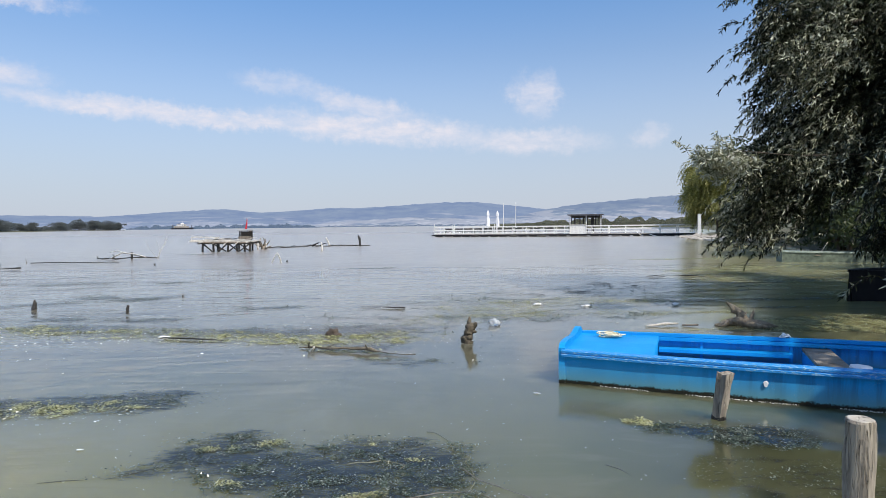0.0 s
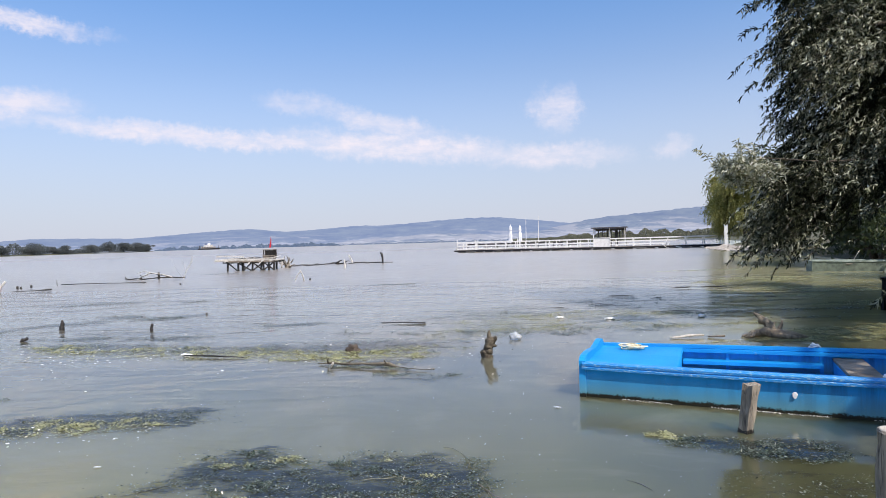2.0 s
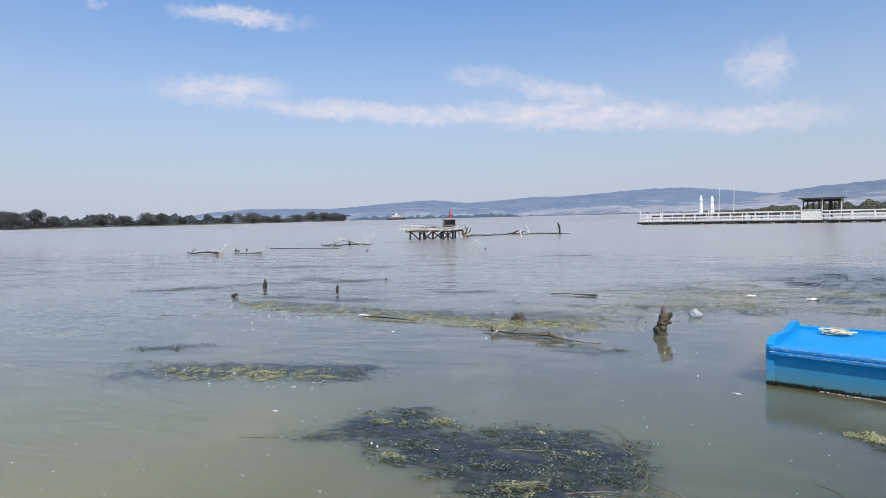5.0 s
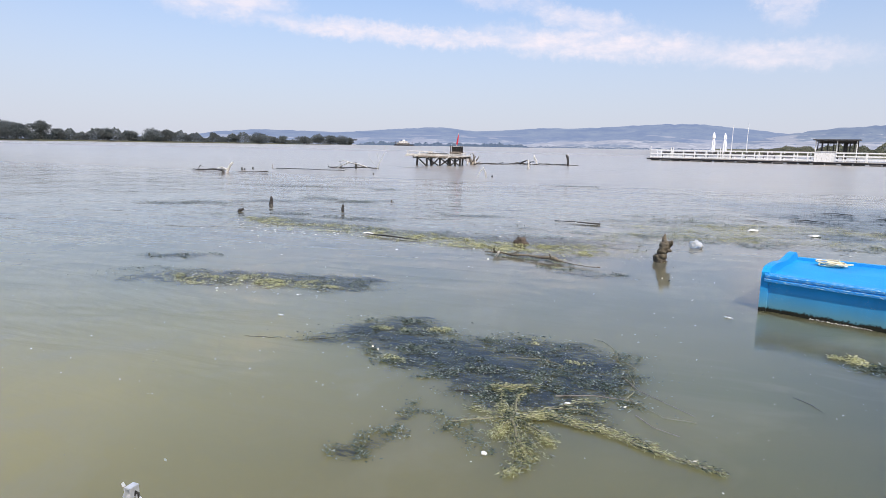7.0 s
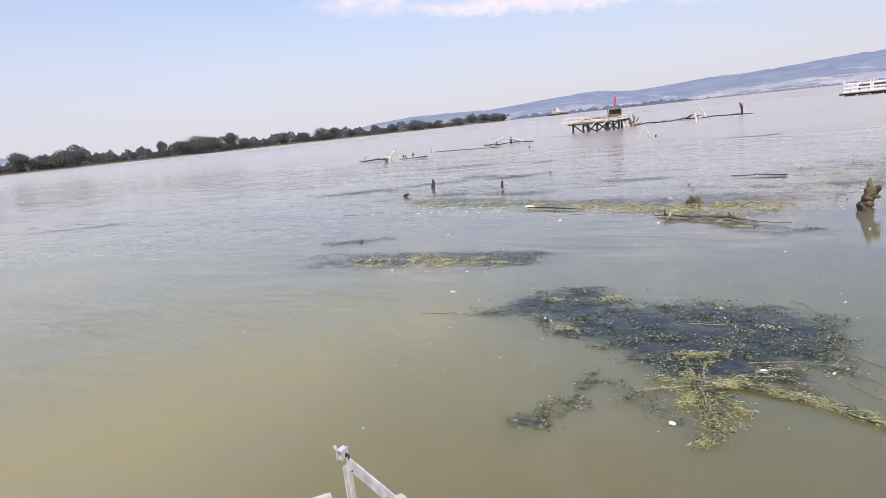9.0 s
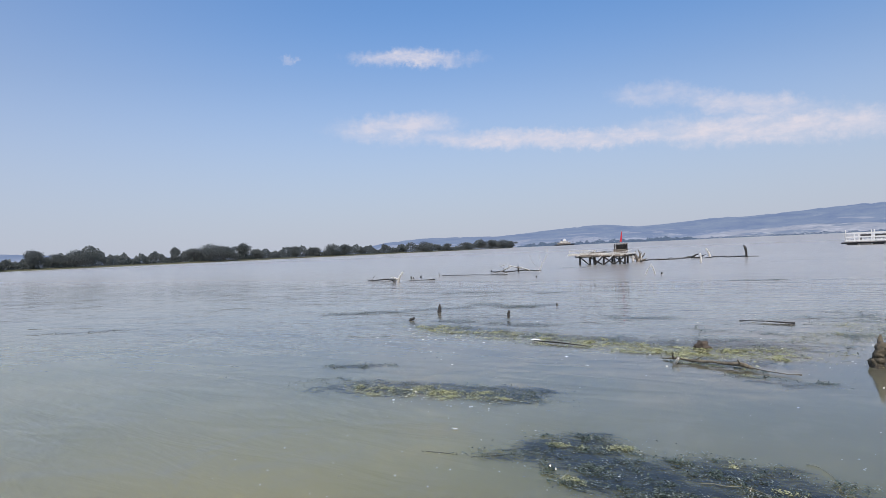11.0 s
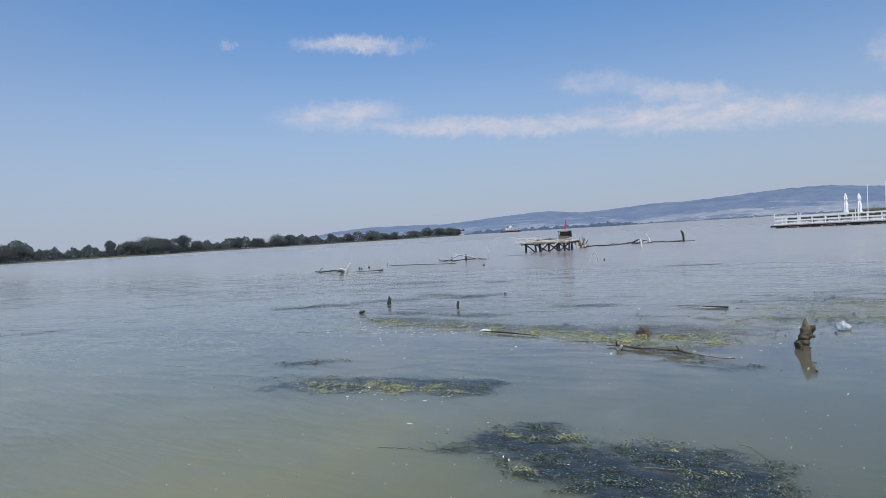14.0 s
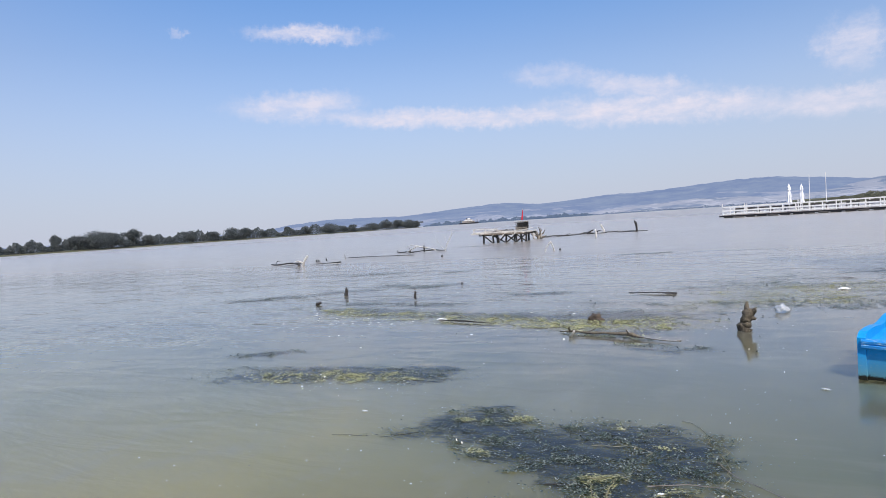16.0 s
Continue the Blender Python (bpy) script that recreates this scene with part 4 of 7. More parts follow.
def pallet_hut():
    ob = thing("lookout_box", "small slatted wooden box seat on the derelict platform", "wooden box", (-15.4, 48.5, 0.82), 6)
    ob.scale = (0.78, 0.9, 0.86)
    for x in (-0.5, 0.5):
        for y in (-0.4, 0.4):
            part("post", Build().beam((x, y, 0), (x, y, 0.85), 0.07, 0.07).mesh("post", M_WET), ob)
    for z in (0.12, 0.3):
        part("slat", Build().beam((-0.6, -0.44, z), (0.6, -0.44, z), 0.03, 0.13).mesh("slat", M_DRIFT), ob)
    for i in range(6):
        part("upright_slat", Build().beam((-0.5 + 0.2 * i, -0.42, 0.42), (-0.5 + 0.2 * i, -0.42, 0.8), 0.09, 0.03).mesh("upright_slat", M_WET), ob)
    part("top_board", Build().beam((-0.65, 0, 0.86), (0.65, 0, 0.86), 1.0, 0.05).mesh("top_board", M_DRIFT), ob)
    part("back_board", Build().beam((-0.6, 0.42, 0.45), (0.6, 0.42, 0.45), 0.03, 0.7).mesh("back_board", M_WET), ob)
    flag = thing("flag", "faded red flag hanging from a short leaning pole", "flag", (-15.35, 48.3, 1.58), 0)
    part("pole", Build().tube([(0, 0, -0.02), (0.16, 0, 1.0)], [0.022, 0.018], 6).mesh("pole", M_BLEACHED), flag)
    vs, fs = [], []
    for j in range(9):
        t = j / 8
        for i in range(4):
            s = i / 3
            vs.append((0.14 - 0.11 * t + (0.13 - 0.04 * t) * (s - 0.35) * (0.35 + t), 0.05 * math.sin(s * 6 + t * 3), 0.95 - 0.8 * t - 0.06 * s))
    for j in range(8):
        for i in range(3):
            a = j * 4 + i
            fs.append((a, a + 1, a + 5, a + 4))
    cloth = part("cloth", Build().add(vs, fs).mesh("cloth", M_RED), flag, "limp faded red cloth")
    cloth.modifiers.new("thick", "SOLIDIFY").thickness = 0.012


pallet_hut()


# ---- driftwood, stakes and sticks out on the water ----
def wood(name, label, category, tubes, material, group="", thick=0.42, rough=0.35, wob=0.5):
    """A piece of wood lying in or standing out of the water: tubes of (points, radii)."""
    at = Vector(tubes[0][0][0])
    at.z = 0
    b = Build()
    for i, (pts, radii) in enumerate(tubes):
        radii = [r * thick for r in radii]
        fine, fr = [], []
        pts = [Vector(p) - at for p in pts]
        for j in range(len(pts) - 1):
            for q in range(3):
                t = q / 3
                p = pts[j].lerp(pts[j + 1], t)
                r = radii[j] * (1 - t) + radii[j + 1] * t
                fine.append(p + Vector([noise.noise(Vector((p.x * 3 + k * 9, p.y * 3, p.z * 3 + i))) * r * (wob if q else 0) for k in range(3)]))
                fr.append(r)
        fine.append(pts[-1])
        fr.append(radii[-1])
        b.tube(fine, fr, 8, rough, i + at.x)
    ob = new(name, b.mesh(name, material, True))
    ob.location = at
    return tagged(ob, label, category, group)


wood("sunken_tree", "long half-sunken dark tree trunk trailing from the platform", "driftwood",
     [([(-15.3, 53.6, 0.04), (-14.2, 54.9, 0.06), (-12.9, 56.2, 0.03), (-12.3, 56.4, 0.09), (-11.6, 56.9, 0.07), (-10.7, 57.2, 0.04), (-9.9, 57.4, 0.08), (-9.1, 57.5, 0.03), (-7.9, 57.6, 0.05), (-6.8, 57.8, 0.02)], [0.09, 0.1, 0.08, 0.13, 0.15, 0.08, 0.11, 0.07, 0.08, 0.03]),
      ([(-11.9, 56.5, 0.05), (-11.5, 56.4, 0.3), (-11.2, 56.4, 0.38)], [0.14, 0.11, 0.04]), ([(-11.3, 56.9, 0.1), (-10.8, 56.8, 0.28), (-10.6, 56.8, 0.2)], [0.1, 0.07, 0.03]), ([(-13.6, 55.6, 0.05), (-13.2, 55.6, 0.2)], [0.08, 0.03]), ([(-9.6, 57.2, 0.05), (-9.3, 57.2, 0.2)], [0.06, 0.03])], M_WET, "", 0.5, 0.9, 2.4)
wood("root_stump", "weathered upturned root stump beside the platform", "driftwood",
     [([(-14.9, 51.6, -0.2), (-14.9, 51.6, 0.3)], [0.34, 0.22]), ([(-15.1, 51.6, 0.2), (-15.25, 51.5, 0.6), (-15.1, 51.5, 0.95)], [0.1, 0.07, 0.03]), ([(-14.8, 51.6, 0.2), (-14.85, 51.6, 0.8), (-14.95, 51.5, 1.05)], [0.1, 0.07, 0.02]),
      ([(-14.8, 51.7, 0.2), (-14.5, 51.6, 0.55), (-14.4, 51.6, 0.75)], [0.1, 0.06, 0.03]), ([(-14.7, 51.5, 0.1), (-14.2, 51.5, 0.3)], [0.1, 0.04]), ([(-15.0, 51.5, 0.2), (-15.5, 51.4, 0.4), (-15.6, 51.4, 0.65)], [0.09, 0.06, 0.02]), ([(-14.9, 51.5, 0.3), (-14.65, 51.4, 0.7), (-14.7, 51.4, 0.9)], [0.08, 0.05, 0.02]), ([(-15.0, 51.4, 0.2), (-15.05, 51.3, 0.65)], [0.1, 0.05])], M_DRIFT, "", 0.8, 0.7, 1.0)
wood("bleached_root", "bleached root prong standing in the upturned stump", "driftwood", [([(-15.35, 51.4, 0.0), (-15.3, 51.4, 0.5), (-15.12, 51.4, 0.85)], [0.09, 0.07, 0.04]), ([(-14.62, 51.3, 0.1), (-14.6, 51.3, 0.5)], [0.06, 0.03])], M_BLEACHED, "", 0.9, 0.5, 0.8)
wood("stake", "dark upright stake standing in the water", "stake", [([(-7.6, 57.0, -0.5), (-7.64, 57.0, 0.5), (-7.7, 57.0, 0.75), (-7.82, 57.0, 0.98)], [0.1, 0.1, 0.12, 0.07])], M_WET, "stakes in the water", 0.9)
wood("leaning_stake", "pale leaning stake beside the floating trunk", "stake", [([(-10.9, 59.9, -0.3), (-11.05, 59.9, 0.3), (-11.3, 59.9, 0.8)], [0.09, 0.1, 0.07])], M_BLEACHED, "stakes in the water", 0.9)
wood("white_stake", "short white stake in the water before the floating trunk", "stake", [([(-9.04, 46.3, -0.3), (-9.04, 46.3, 0.3), (-9.08, 46.3, 0.66)], [0.075, 0.08, 0.05])], M_BLEACHED, "stakes in the water", 0.9)
wood("forked_stick", "pale forked stick standing like an upturned V in the water", "stick",
     [([(-8.78, 31.4, -0.2), (-8.56, 31.4, 0.25), (-8.38, 31.45, 0.52)], [0.03, 0.03, 0.018]), ([(-8.2, 31.5, -0.1), (-8.3, 31.5, 0.25), (-8.4, 31.45, 0.54)], [0.05, 0.045, 0.018])], M_BLEACHED, "", 0.85)
wood("stick_stub", "small dark stub beside the forked stick", "stick", [([(-8.05, 31.9, -0.1), (-8.02, 31.9, 0.1)], [0.06, 0.05])], M_WET, "", 0.8)
wood("floating_pole", "long thin straight pole floating on the water", "driftwood", [([(-21.9, 32.95, 0.05), (-19.6, 33.1, 0.06), (-17.4, 33.3, 0.03)], [0.05, 0.055, 0.045])], M_WET, "", 0.42, 0.5, 1.0)
wood("pole_stake", "thin stake at the end of the floating pole", "stake", [([(-22.0, 32.8, -0.3), (-22.05, 32.8, 0.3)], [0.045, 0.035])], M_DRIFT, "stakes in the water")
wood("fallen_branch", "dark branch lying low in the water", "driftwood",
     [([(-20.8, 37.3, 0.06), (-20.0, 37.1, 0.07), (-19.2, 36.8, 0.05), (-18.3, 37.2, 0.09), (-17.1, 37.4, 0.05)], [0.05, 0.08, 0.07, 0.09, 0.04]), ([(-20.7, 37.3, 0.05), (-20.8, 37.3, 0.22)], [0.05, 0.03]), ([(-19.6, 36.9, 0.05), (-19.62, 36.9, 0.3)], [0.06, 0.05]),
      ([(-18.9, 36.6, 0.4), (-18.0, 37.0, 0.16), (-17.6, 37.2, 0.05)], [0.03, 0.035, 0.03])], M_WET, "", 0.5, 0.9, 2.4)
wood("arching_branch", "bleached branch arching over the fallen one", "driftwood",
     [([(-19.9, 37.0, 0.05), (-19.4, 36.8, 0.22), (-18.85, 36.7, 0.41), (-18.3, 36.9, 0.3), (-17.75, 37.1, 0.1)], [0.03, 0.035, 0.035, 0.03, 0.025]), ([(-18.85, 36.7, 0.41), (-19.3, 36.7, 0.52), (-19.75, 36.7, 0.4)], [0.03, 0.022, 0.012])], M_BLEACHED, "", 0.9, 0.5, 1.4)
wood("branch_stake", "dark stake standing in the fallen branch", "stake", [([(-18.5, 36.9, -0.3), (-18.5, 36.9, 0.44)], [0.08, 0.07])], M_WET, "stakes in the water", 0.8)
wood("bare_sapling", "thin pale bare sapling leaning out of the water", "sapling",
     [([(-17.1, 37.0, -0.2), (-16.9, 37.1, 0.45), (-16.65, 37.2, 0.9), (-16.5, 37.25, 1.5)], [0.03, 0.028, 0.022, 0.01]), ([(-16.9, 37.1, 0.45), (-17.1, 37.1, 1.1)], [0.014, 0.006]), ([(-16.65, 37.2, 0.9), (-16.35, 37.2, 1.25)], [0.012, 0.005]), ([(-17.05, 37.0, 0.1), (-17.5, 37.0, 0.6), (-17.75, 37.0, 1.2)], [0.012, 0.009, 0.004])], M_BLEACHED, "", 0.75)
wood("drifting_branch", "dark crooked branch drifting in the water", "driftwood",
     [([(-24.7, 29.0, 0.06), (-23.9, 28.9, 0.05), (-23.2, 29.1, 0.08), (-22.2, 28.6, 0.06)], [0.07, 0.06, 0.08, 0.05]), ([(-24.4, 29.0, 0.05), (-24.1, 28.9, 0.26), (-23.9, 28.9, 0.2)], [0.03, 0.025, 0.012])], M_WET, "", 0.5, 0.9, 2.4)
wood("forked_branch", "bleached forked branch upright in the water", "driftwood",
     [([(-21.4, 27.6, -0.1), (-21.2, 27.6, 0.2), (-21.0, 27.7, 0.55)], [0.09, 0.08, 0.06]), ([(-21.25, 27.6, 0.15), (-21.6, 27.6, 0.26), (-21.9, 27.6, 0.2)], [0.06, 0.05, 0.025])], M_BLEACHED, "", 0.75, 0.6, 1.0)
wood("sunken_fork", "wet dark foot of the forked branch", "driftwood", [([(-21.3, 27.3, -0.1), (-21.35, 27.35, 0.12), (-21.75, 27.5, 0.16)], [0.09, 0.08, 0.04])], M_WET, "", 0.8, 0.6, 1.0)
wood("short_log", "short dark log low in the water", "driftwood", [([(-21.0, 28.1, 0.03), (-20.2, 28.4, 0.04), (-19.4, 28.5, 0.07)], [0.03, 0.04, 0.09])], M_WET, "", 0.4, 0.6, 1.2)
for x, y, h, r in ((-22.6, 30.6, 0.15, 0.1), (-22.35, 30.5, 0.13, 0.07), (-22.6, 31.6, 0.14, 0.09), (-14.14, 30.4, 0.1, 0.08), (-6.88, 16.36, 0.05, 0.05)):
    wood("cut_stake", "short dark cut stake just above the water", "stake", [([(x, y, -0.3), (x, y, h)], [r, r * 0.9])], M_WET, "stakes in the water", 0.6)
wood("old_post", "dark pointed post stub standing in the water", "post", [([(-9.3, 14.05, -0.4), (-9.3, 14.05, 0.04), (-9.28, 14.05, 0.15), (-9.28, 14.05, 0.22)], [0.15, 0.14, 0.09, 0.04])], M_WET, "posts in the water", 0.42, 0.5, 0.8)
wood("old_post", "dark split post stub standing in the water", "post", [([(-6.85, 13.4, -0.4), (-6.85, 13.4, 0.08), (-6.83, 13.4, 0.16)], [0.085, 0.08, 0.06])], M_WET, "posts in the water", 0.42, 0.5, 0.8)
wood("knotted_stub", "small knotted stub of dark wood in the water", "driftwood", [([(-8.95, 12.2, -0.1), (-8.87, 12.2, 0.04), (-8.78, 12.22, 0.07)], [0.07, 0.085, 0.045])], M_WET, "", 0.5, 0.7)
wood("floating_log", "ragged dark rotten branch drifting at the edge of the weed", "driftwood",
     [([(-2.15, 9.14, 0.02), (-1.92, 9.06, 0.05), (-1.7, 9.0, 0.03), (-1.45, 8.92, 0.05), (-1.2, 8.84, 0.05), (-1.05, 8.78, 0.06), (-0.94, 8.74, 0.03)], [0.02, 0.036, 0.04, 0.036, 0.05, 0.075, 0.03]),
      ([(-1.98, 9.06, 0.03), (-1.98, 9.0, 0.1), (-1.95, 8.97, 0.13)], [0.03, 0.025, 0.012]), ([(-1.7, 9.0, 0.04), (-1.58, 9.04, 0.1)], [0.02, 0.008]), ([(-1.08, 8.8, 0.05), (-1.12, 8.74, 0.13)], [0.035, 0.015]),
      ([(-1.0, 8.76, 0.04), (-0.8, 8.66, 0.025), (-0.55, 8.56, 0.02), (-0.4, 8.52, 0.03)], [0.022, 0.014, 0.012, 0.02])],
     wood_material("soaked_bark", (0.3, 0.25, 0.17), (0.05, 0.042, 0.03), 0.8, (24, 24, 24)), "", 0.4, 0.8, 0.8)
wood("broken_billet", "short pale broken billet of wood in the water", "driftwood", [([(-1.95, 8.9, -0.05), (-1.86, 8.82, 0.09)], [0.035, 0.04])], M_BLEACHED)
wood("weed_branch", "thin dark branch lying along the weed", "driftwood", [([(-4.6, 10.1, 0.02), (-4.1, 9.95, 0.03), (-3.5, 9.8, 0.02)], [0.025, 0.03, 0.015])], M_WET)
wood("drifting_stick", "thin dark stick drifting on the water", "stick", [([(-1.85, 13.8, 0.01), (-1.4, 13.6, 0.03), (-0.85, 13.5, 0.02)], [0.015, 0.022, 0.04])], M_WET, "drifting sticks")
for a, b, r in (((3.2, 16.6), (3.85, 16.3), 0.03), ((4.3, 18.8), (5.0, 18.5), 0.03), ((2.2, 16.1), (2.6, 15.7), 0.02), ((4.3, 14.6), (5.4, 14.6), 0.02), ((5.2, 17.6), (5.6, 17.9), 0.03), ((6.8, 20.9), (7.4, 20.7), 0.05), ((7.9, 21.2), (8.6, 20.4), 0.05), ((8.1, 17.2), (8.7, 17.3), 0.03), ((1.19, 4.58), (1.32, 4.38), 0.006), ((-2.45, 4.4), (-2.15, 4.62), 0.006), ((-0.95, 3.87), (-0.72, 3.9), 0.012), ((-2.9, 4.35), (-2.6, 4.4), 0.006)):
    wood("drifting_stick", "thin dark stick drifting on the water", "stick", [([(a[0], a[1], r * 0.4), ((a[0] + b[0]) / 2 + 0.02, (a[1] + b[1]) / 2 + r, r * 0.8), (b[0], b[1], r * 0.4)], [r * 0.35, r, r * 0.3])], M_WET, "drifting sticks", 0.36, 0.6, 0.7)
wood("mooring_stump", "crooked gnarled stump with torn top standing out of the water", "stump",
     [([(0.37, 9.45, -0.35), (0.35, 9.45, -0.02), (0.345, 9.45, 0.06), (0.375, 9.44, 0.12), (0.365, 9.44, 0.17), (0.4, 9.43, 0.23), (0.415, 9.43, 0.29), (0.42, 9.43, 0.32)], [0.085, 0.09, 0.1, 0.075, 0.09, 0.08, 0.095, 0.05]), ([(0.385, 9.45, 0.26), (0.385, 9.46, 0.34), (0.39, 9.46, 0.41)], [0.05, 0.035, 0.012]), ([(0.43, 9.42, 0.25), (0.475, 9.4, 0.29), (0.48, 9.4, 0.33)], [0.055, 0.045, 0.015]),
      ([(0.43, 9.42, 0.18), (0.49, 9.4, 0.17)], [0.05, 0.02]), ([(0.33, 9.42, 0.08), (0.285, 9.4, 0.1)], [0.045, 0.015])],
     wood_material("mossy_stump", (0.2, 0.165, 0.11), (0.022, 0.018, 0.013), 0.85, (14, 14, 9)), "", 0.86, 0.5, 0.5)
wood("driftwood_root", "pale forked driftwood root lying in the weed behind the boat", "driftwood",
     [([(4.72, 10.78, 0.01), (4.9, 10.84, 0.05), (5.1, 10.8, 0.08), (5.3, 10.68, 0.07), (5.5, 10.58, 0.05), (5.68, 10.52, 0.02)], [0.025, 0.07, 0.1, 0.1, 0.07, 0.02]),
      ([(5.32, 10.75, 0.04), (5.2, 10.8, 0.16), (5.08, 10.86, 0.27), (4.97, 10.9, 0.4)], [0.11, 0.1, 0.08, 0.02]), ([(5.3, 10.76, 0.06), (5.37, 10.8, 0.16), (5.42, 10.84, 0.27)], [0.07, 0.045, 0.012]),
      ([(5.2, 10.8, 0.14), (5.3, 10.84, 0.24)], [0.05, 0.012]), ([(5.15, 10.72, 0.05), (5.3, 10.5, 0.04), (5.5, 10.42, 0.03)], [0.07, 0.06, 0.02]), ([(4.95, 10.8, 0.05), (4.84, 10.66, 0.03), (4.7, 10.62, 0.02)], [0.05, 0.035, 0.012])],
     wood_material("pale_drift", (0.46, 0.38, 0.27), (0.1, 0.078, 0.055), 0.9, (16, 16, 5)), "", 0.75, 0.5, 0.8)
wood("white_branch", "short bleached branch floating behind the boat", "driftwood", [([(3.5, 10.75, 0.02), (3.8, 10.8, 0.04), (4.1, 10.85, 0.04)], [0.02, 0.045, 0.03])], M_BLEACHED, "", 0.62)
wood("brown_branch", "brown branch stub floating behind the boat", "driftwood", [([(4.15, 10.8, 0.02), (4.4, 10.7, 0.04)], [0.03, 0.04])], M_DRIFT)


def split_stem(lo, hi, rows, grow):
    """A stretch of the split post between two heights."""
    ring = [(-0.062, -0.06), (0.0, -0.074), (0.018, -0.064), (0.068, -0.055), (0.064, 0.02), (0.07, 0.062), (-0.01, 0.066), (-0.066, 0.058), (-0.054, 0.0)]
    n = len(ring)
    vs, fs = [], []
    for j in range(rows + 1):
        z = lo + (hi - lo) * j / rows
        for i, (x, y) in enumerate(ring):
            w = (0.88 + 0.14 * max(z, 0) / 0.43 + 0.1 * noise.noise(Vector((i * 1.7, z * 5, 2)))) * grow * 0.82
            vs.append((x * w + 0.1 * max(z, 0) + 0.005 * math.sin(z * 26 + i), y * w - 0.1 * max(z, 0), z + (0.014 * math.sin(i * 2.1) if j == rows else 0)))
    for j in range(rows):
        for i in range(n):
            fs.append((j * n + i, j * n + (i + 1) % n, (j + 1) * n + (i + 1) % n, (j + 1) * n + i))
    fs.append(tuple(range(rows * n, (rows + 1) * n)))
    return Build().add(vs, fs)


def plank_post():
    ob = thing("mooring_post", "weathered grey split post leaning beside the blue boat", "post", (2.5, 5.63, 0), 28, None, "posts in the water")
    part("stem", split_stem(-0.4, 0.43, 16, 1.0).mesh("stem", M_PILE), ob)
    part("wet_foot", split_stem(-0.4, 0.03, 7, 1.04).mesh("wet_foot", M_WET), ob, "dark soaked foot of the post")
    return ob


plank_post()


def pile():
    ob = thing("mooring_pile", "thick round weathered wooden pile with a cut top", "pile", (2.44, 3.62, 0), 0)
    me = Build().tube([(0, 0, -0.5), (0, 0, 0.0), (-0.005, 0, 0.2), (0.0, 0, 0.4), (0.005, 0, 0.55), (0.005, 0, 0.622), (0.005, 0, 0.635)], [0.086, 0.084, 0.081, 0.085, 0.08, 0.08, 0.073], 22, 0.16, 3).mesh("stem", M_PILE)
    part("stem", me, ob)
    top = Build().tube([(0.005, 0, 0.633), (0.005, 0, 0.639)], [0.073, 0.069], 22, 0.16, 3).mesh("cut_top", wood_material("cut_end_grain", (0.6, 0.55, 0.46), (0.36, 0.31, 0.24), 0.9, (9, 9, 9)))
    part("cut_top", top, ob, "pale sawn end grain")


pile()


# ---- blue boat ----
BOAT = pose(1.57, 7.62, 0, 0, 0, -21)


def half_beam(s):
    return lerp_table([(0, 0.67), (1, 0.755), (2, 0.81), (3, 0.84), (4, 0.8), (5, 0.68), (6, 0.48)], s)


def shell_strip(rows, name, material):
    """A sheet lofted through rows of equal length."""
    n = len(rows[0])
    b = Build()
    vs = [p for r in rows for p in r]
    fs = [(j * n + i, j * n + i + 1, (j + 1) * n + i + 1, (j + 1) * n + i) for j in range(len(rows) - 1) for i in range(n - 1)]
    return b.add(vs, fs).mesh(name, material)


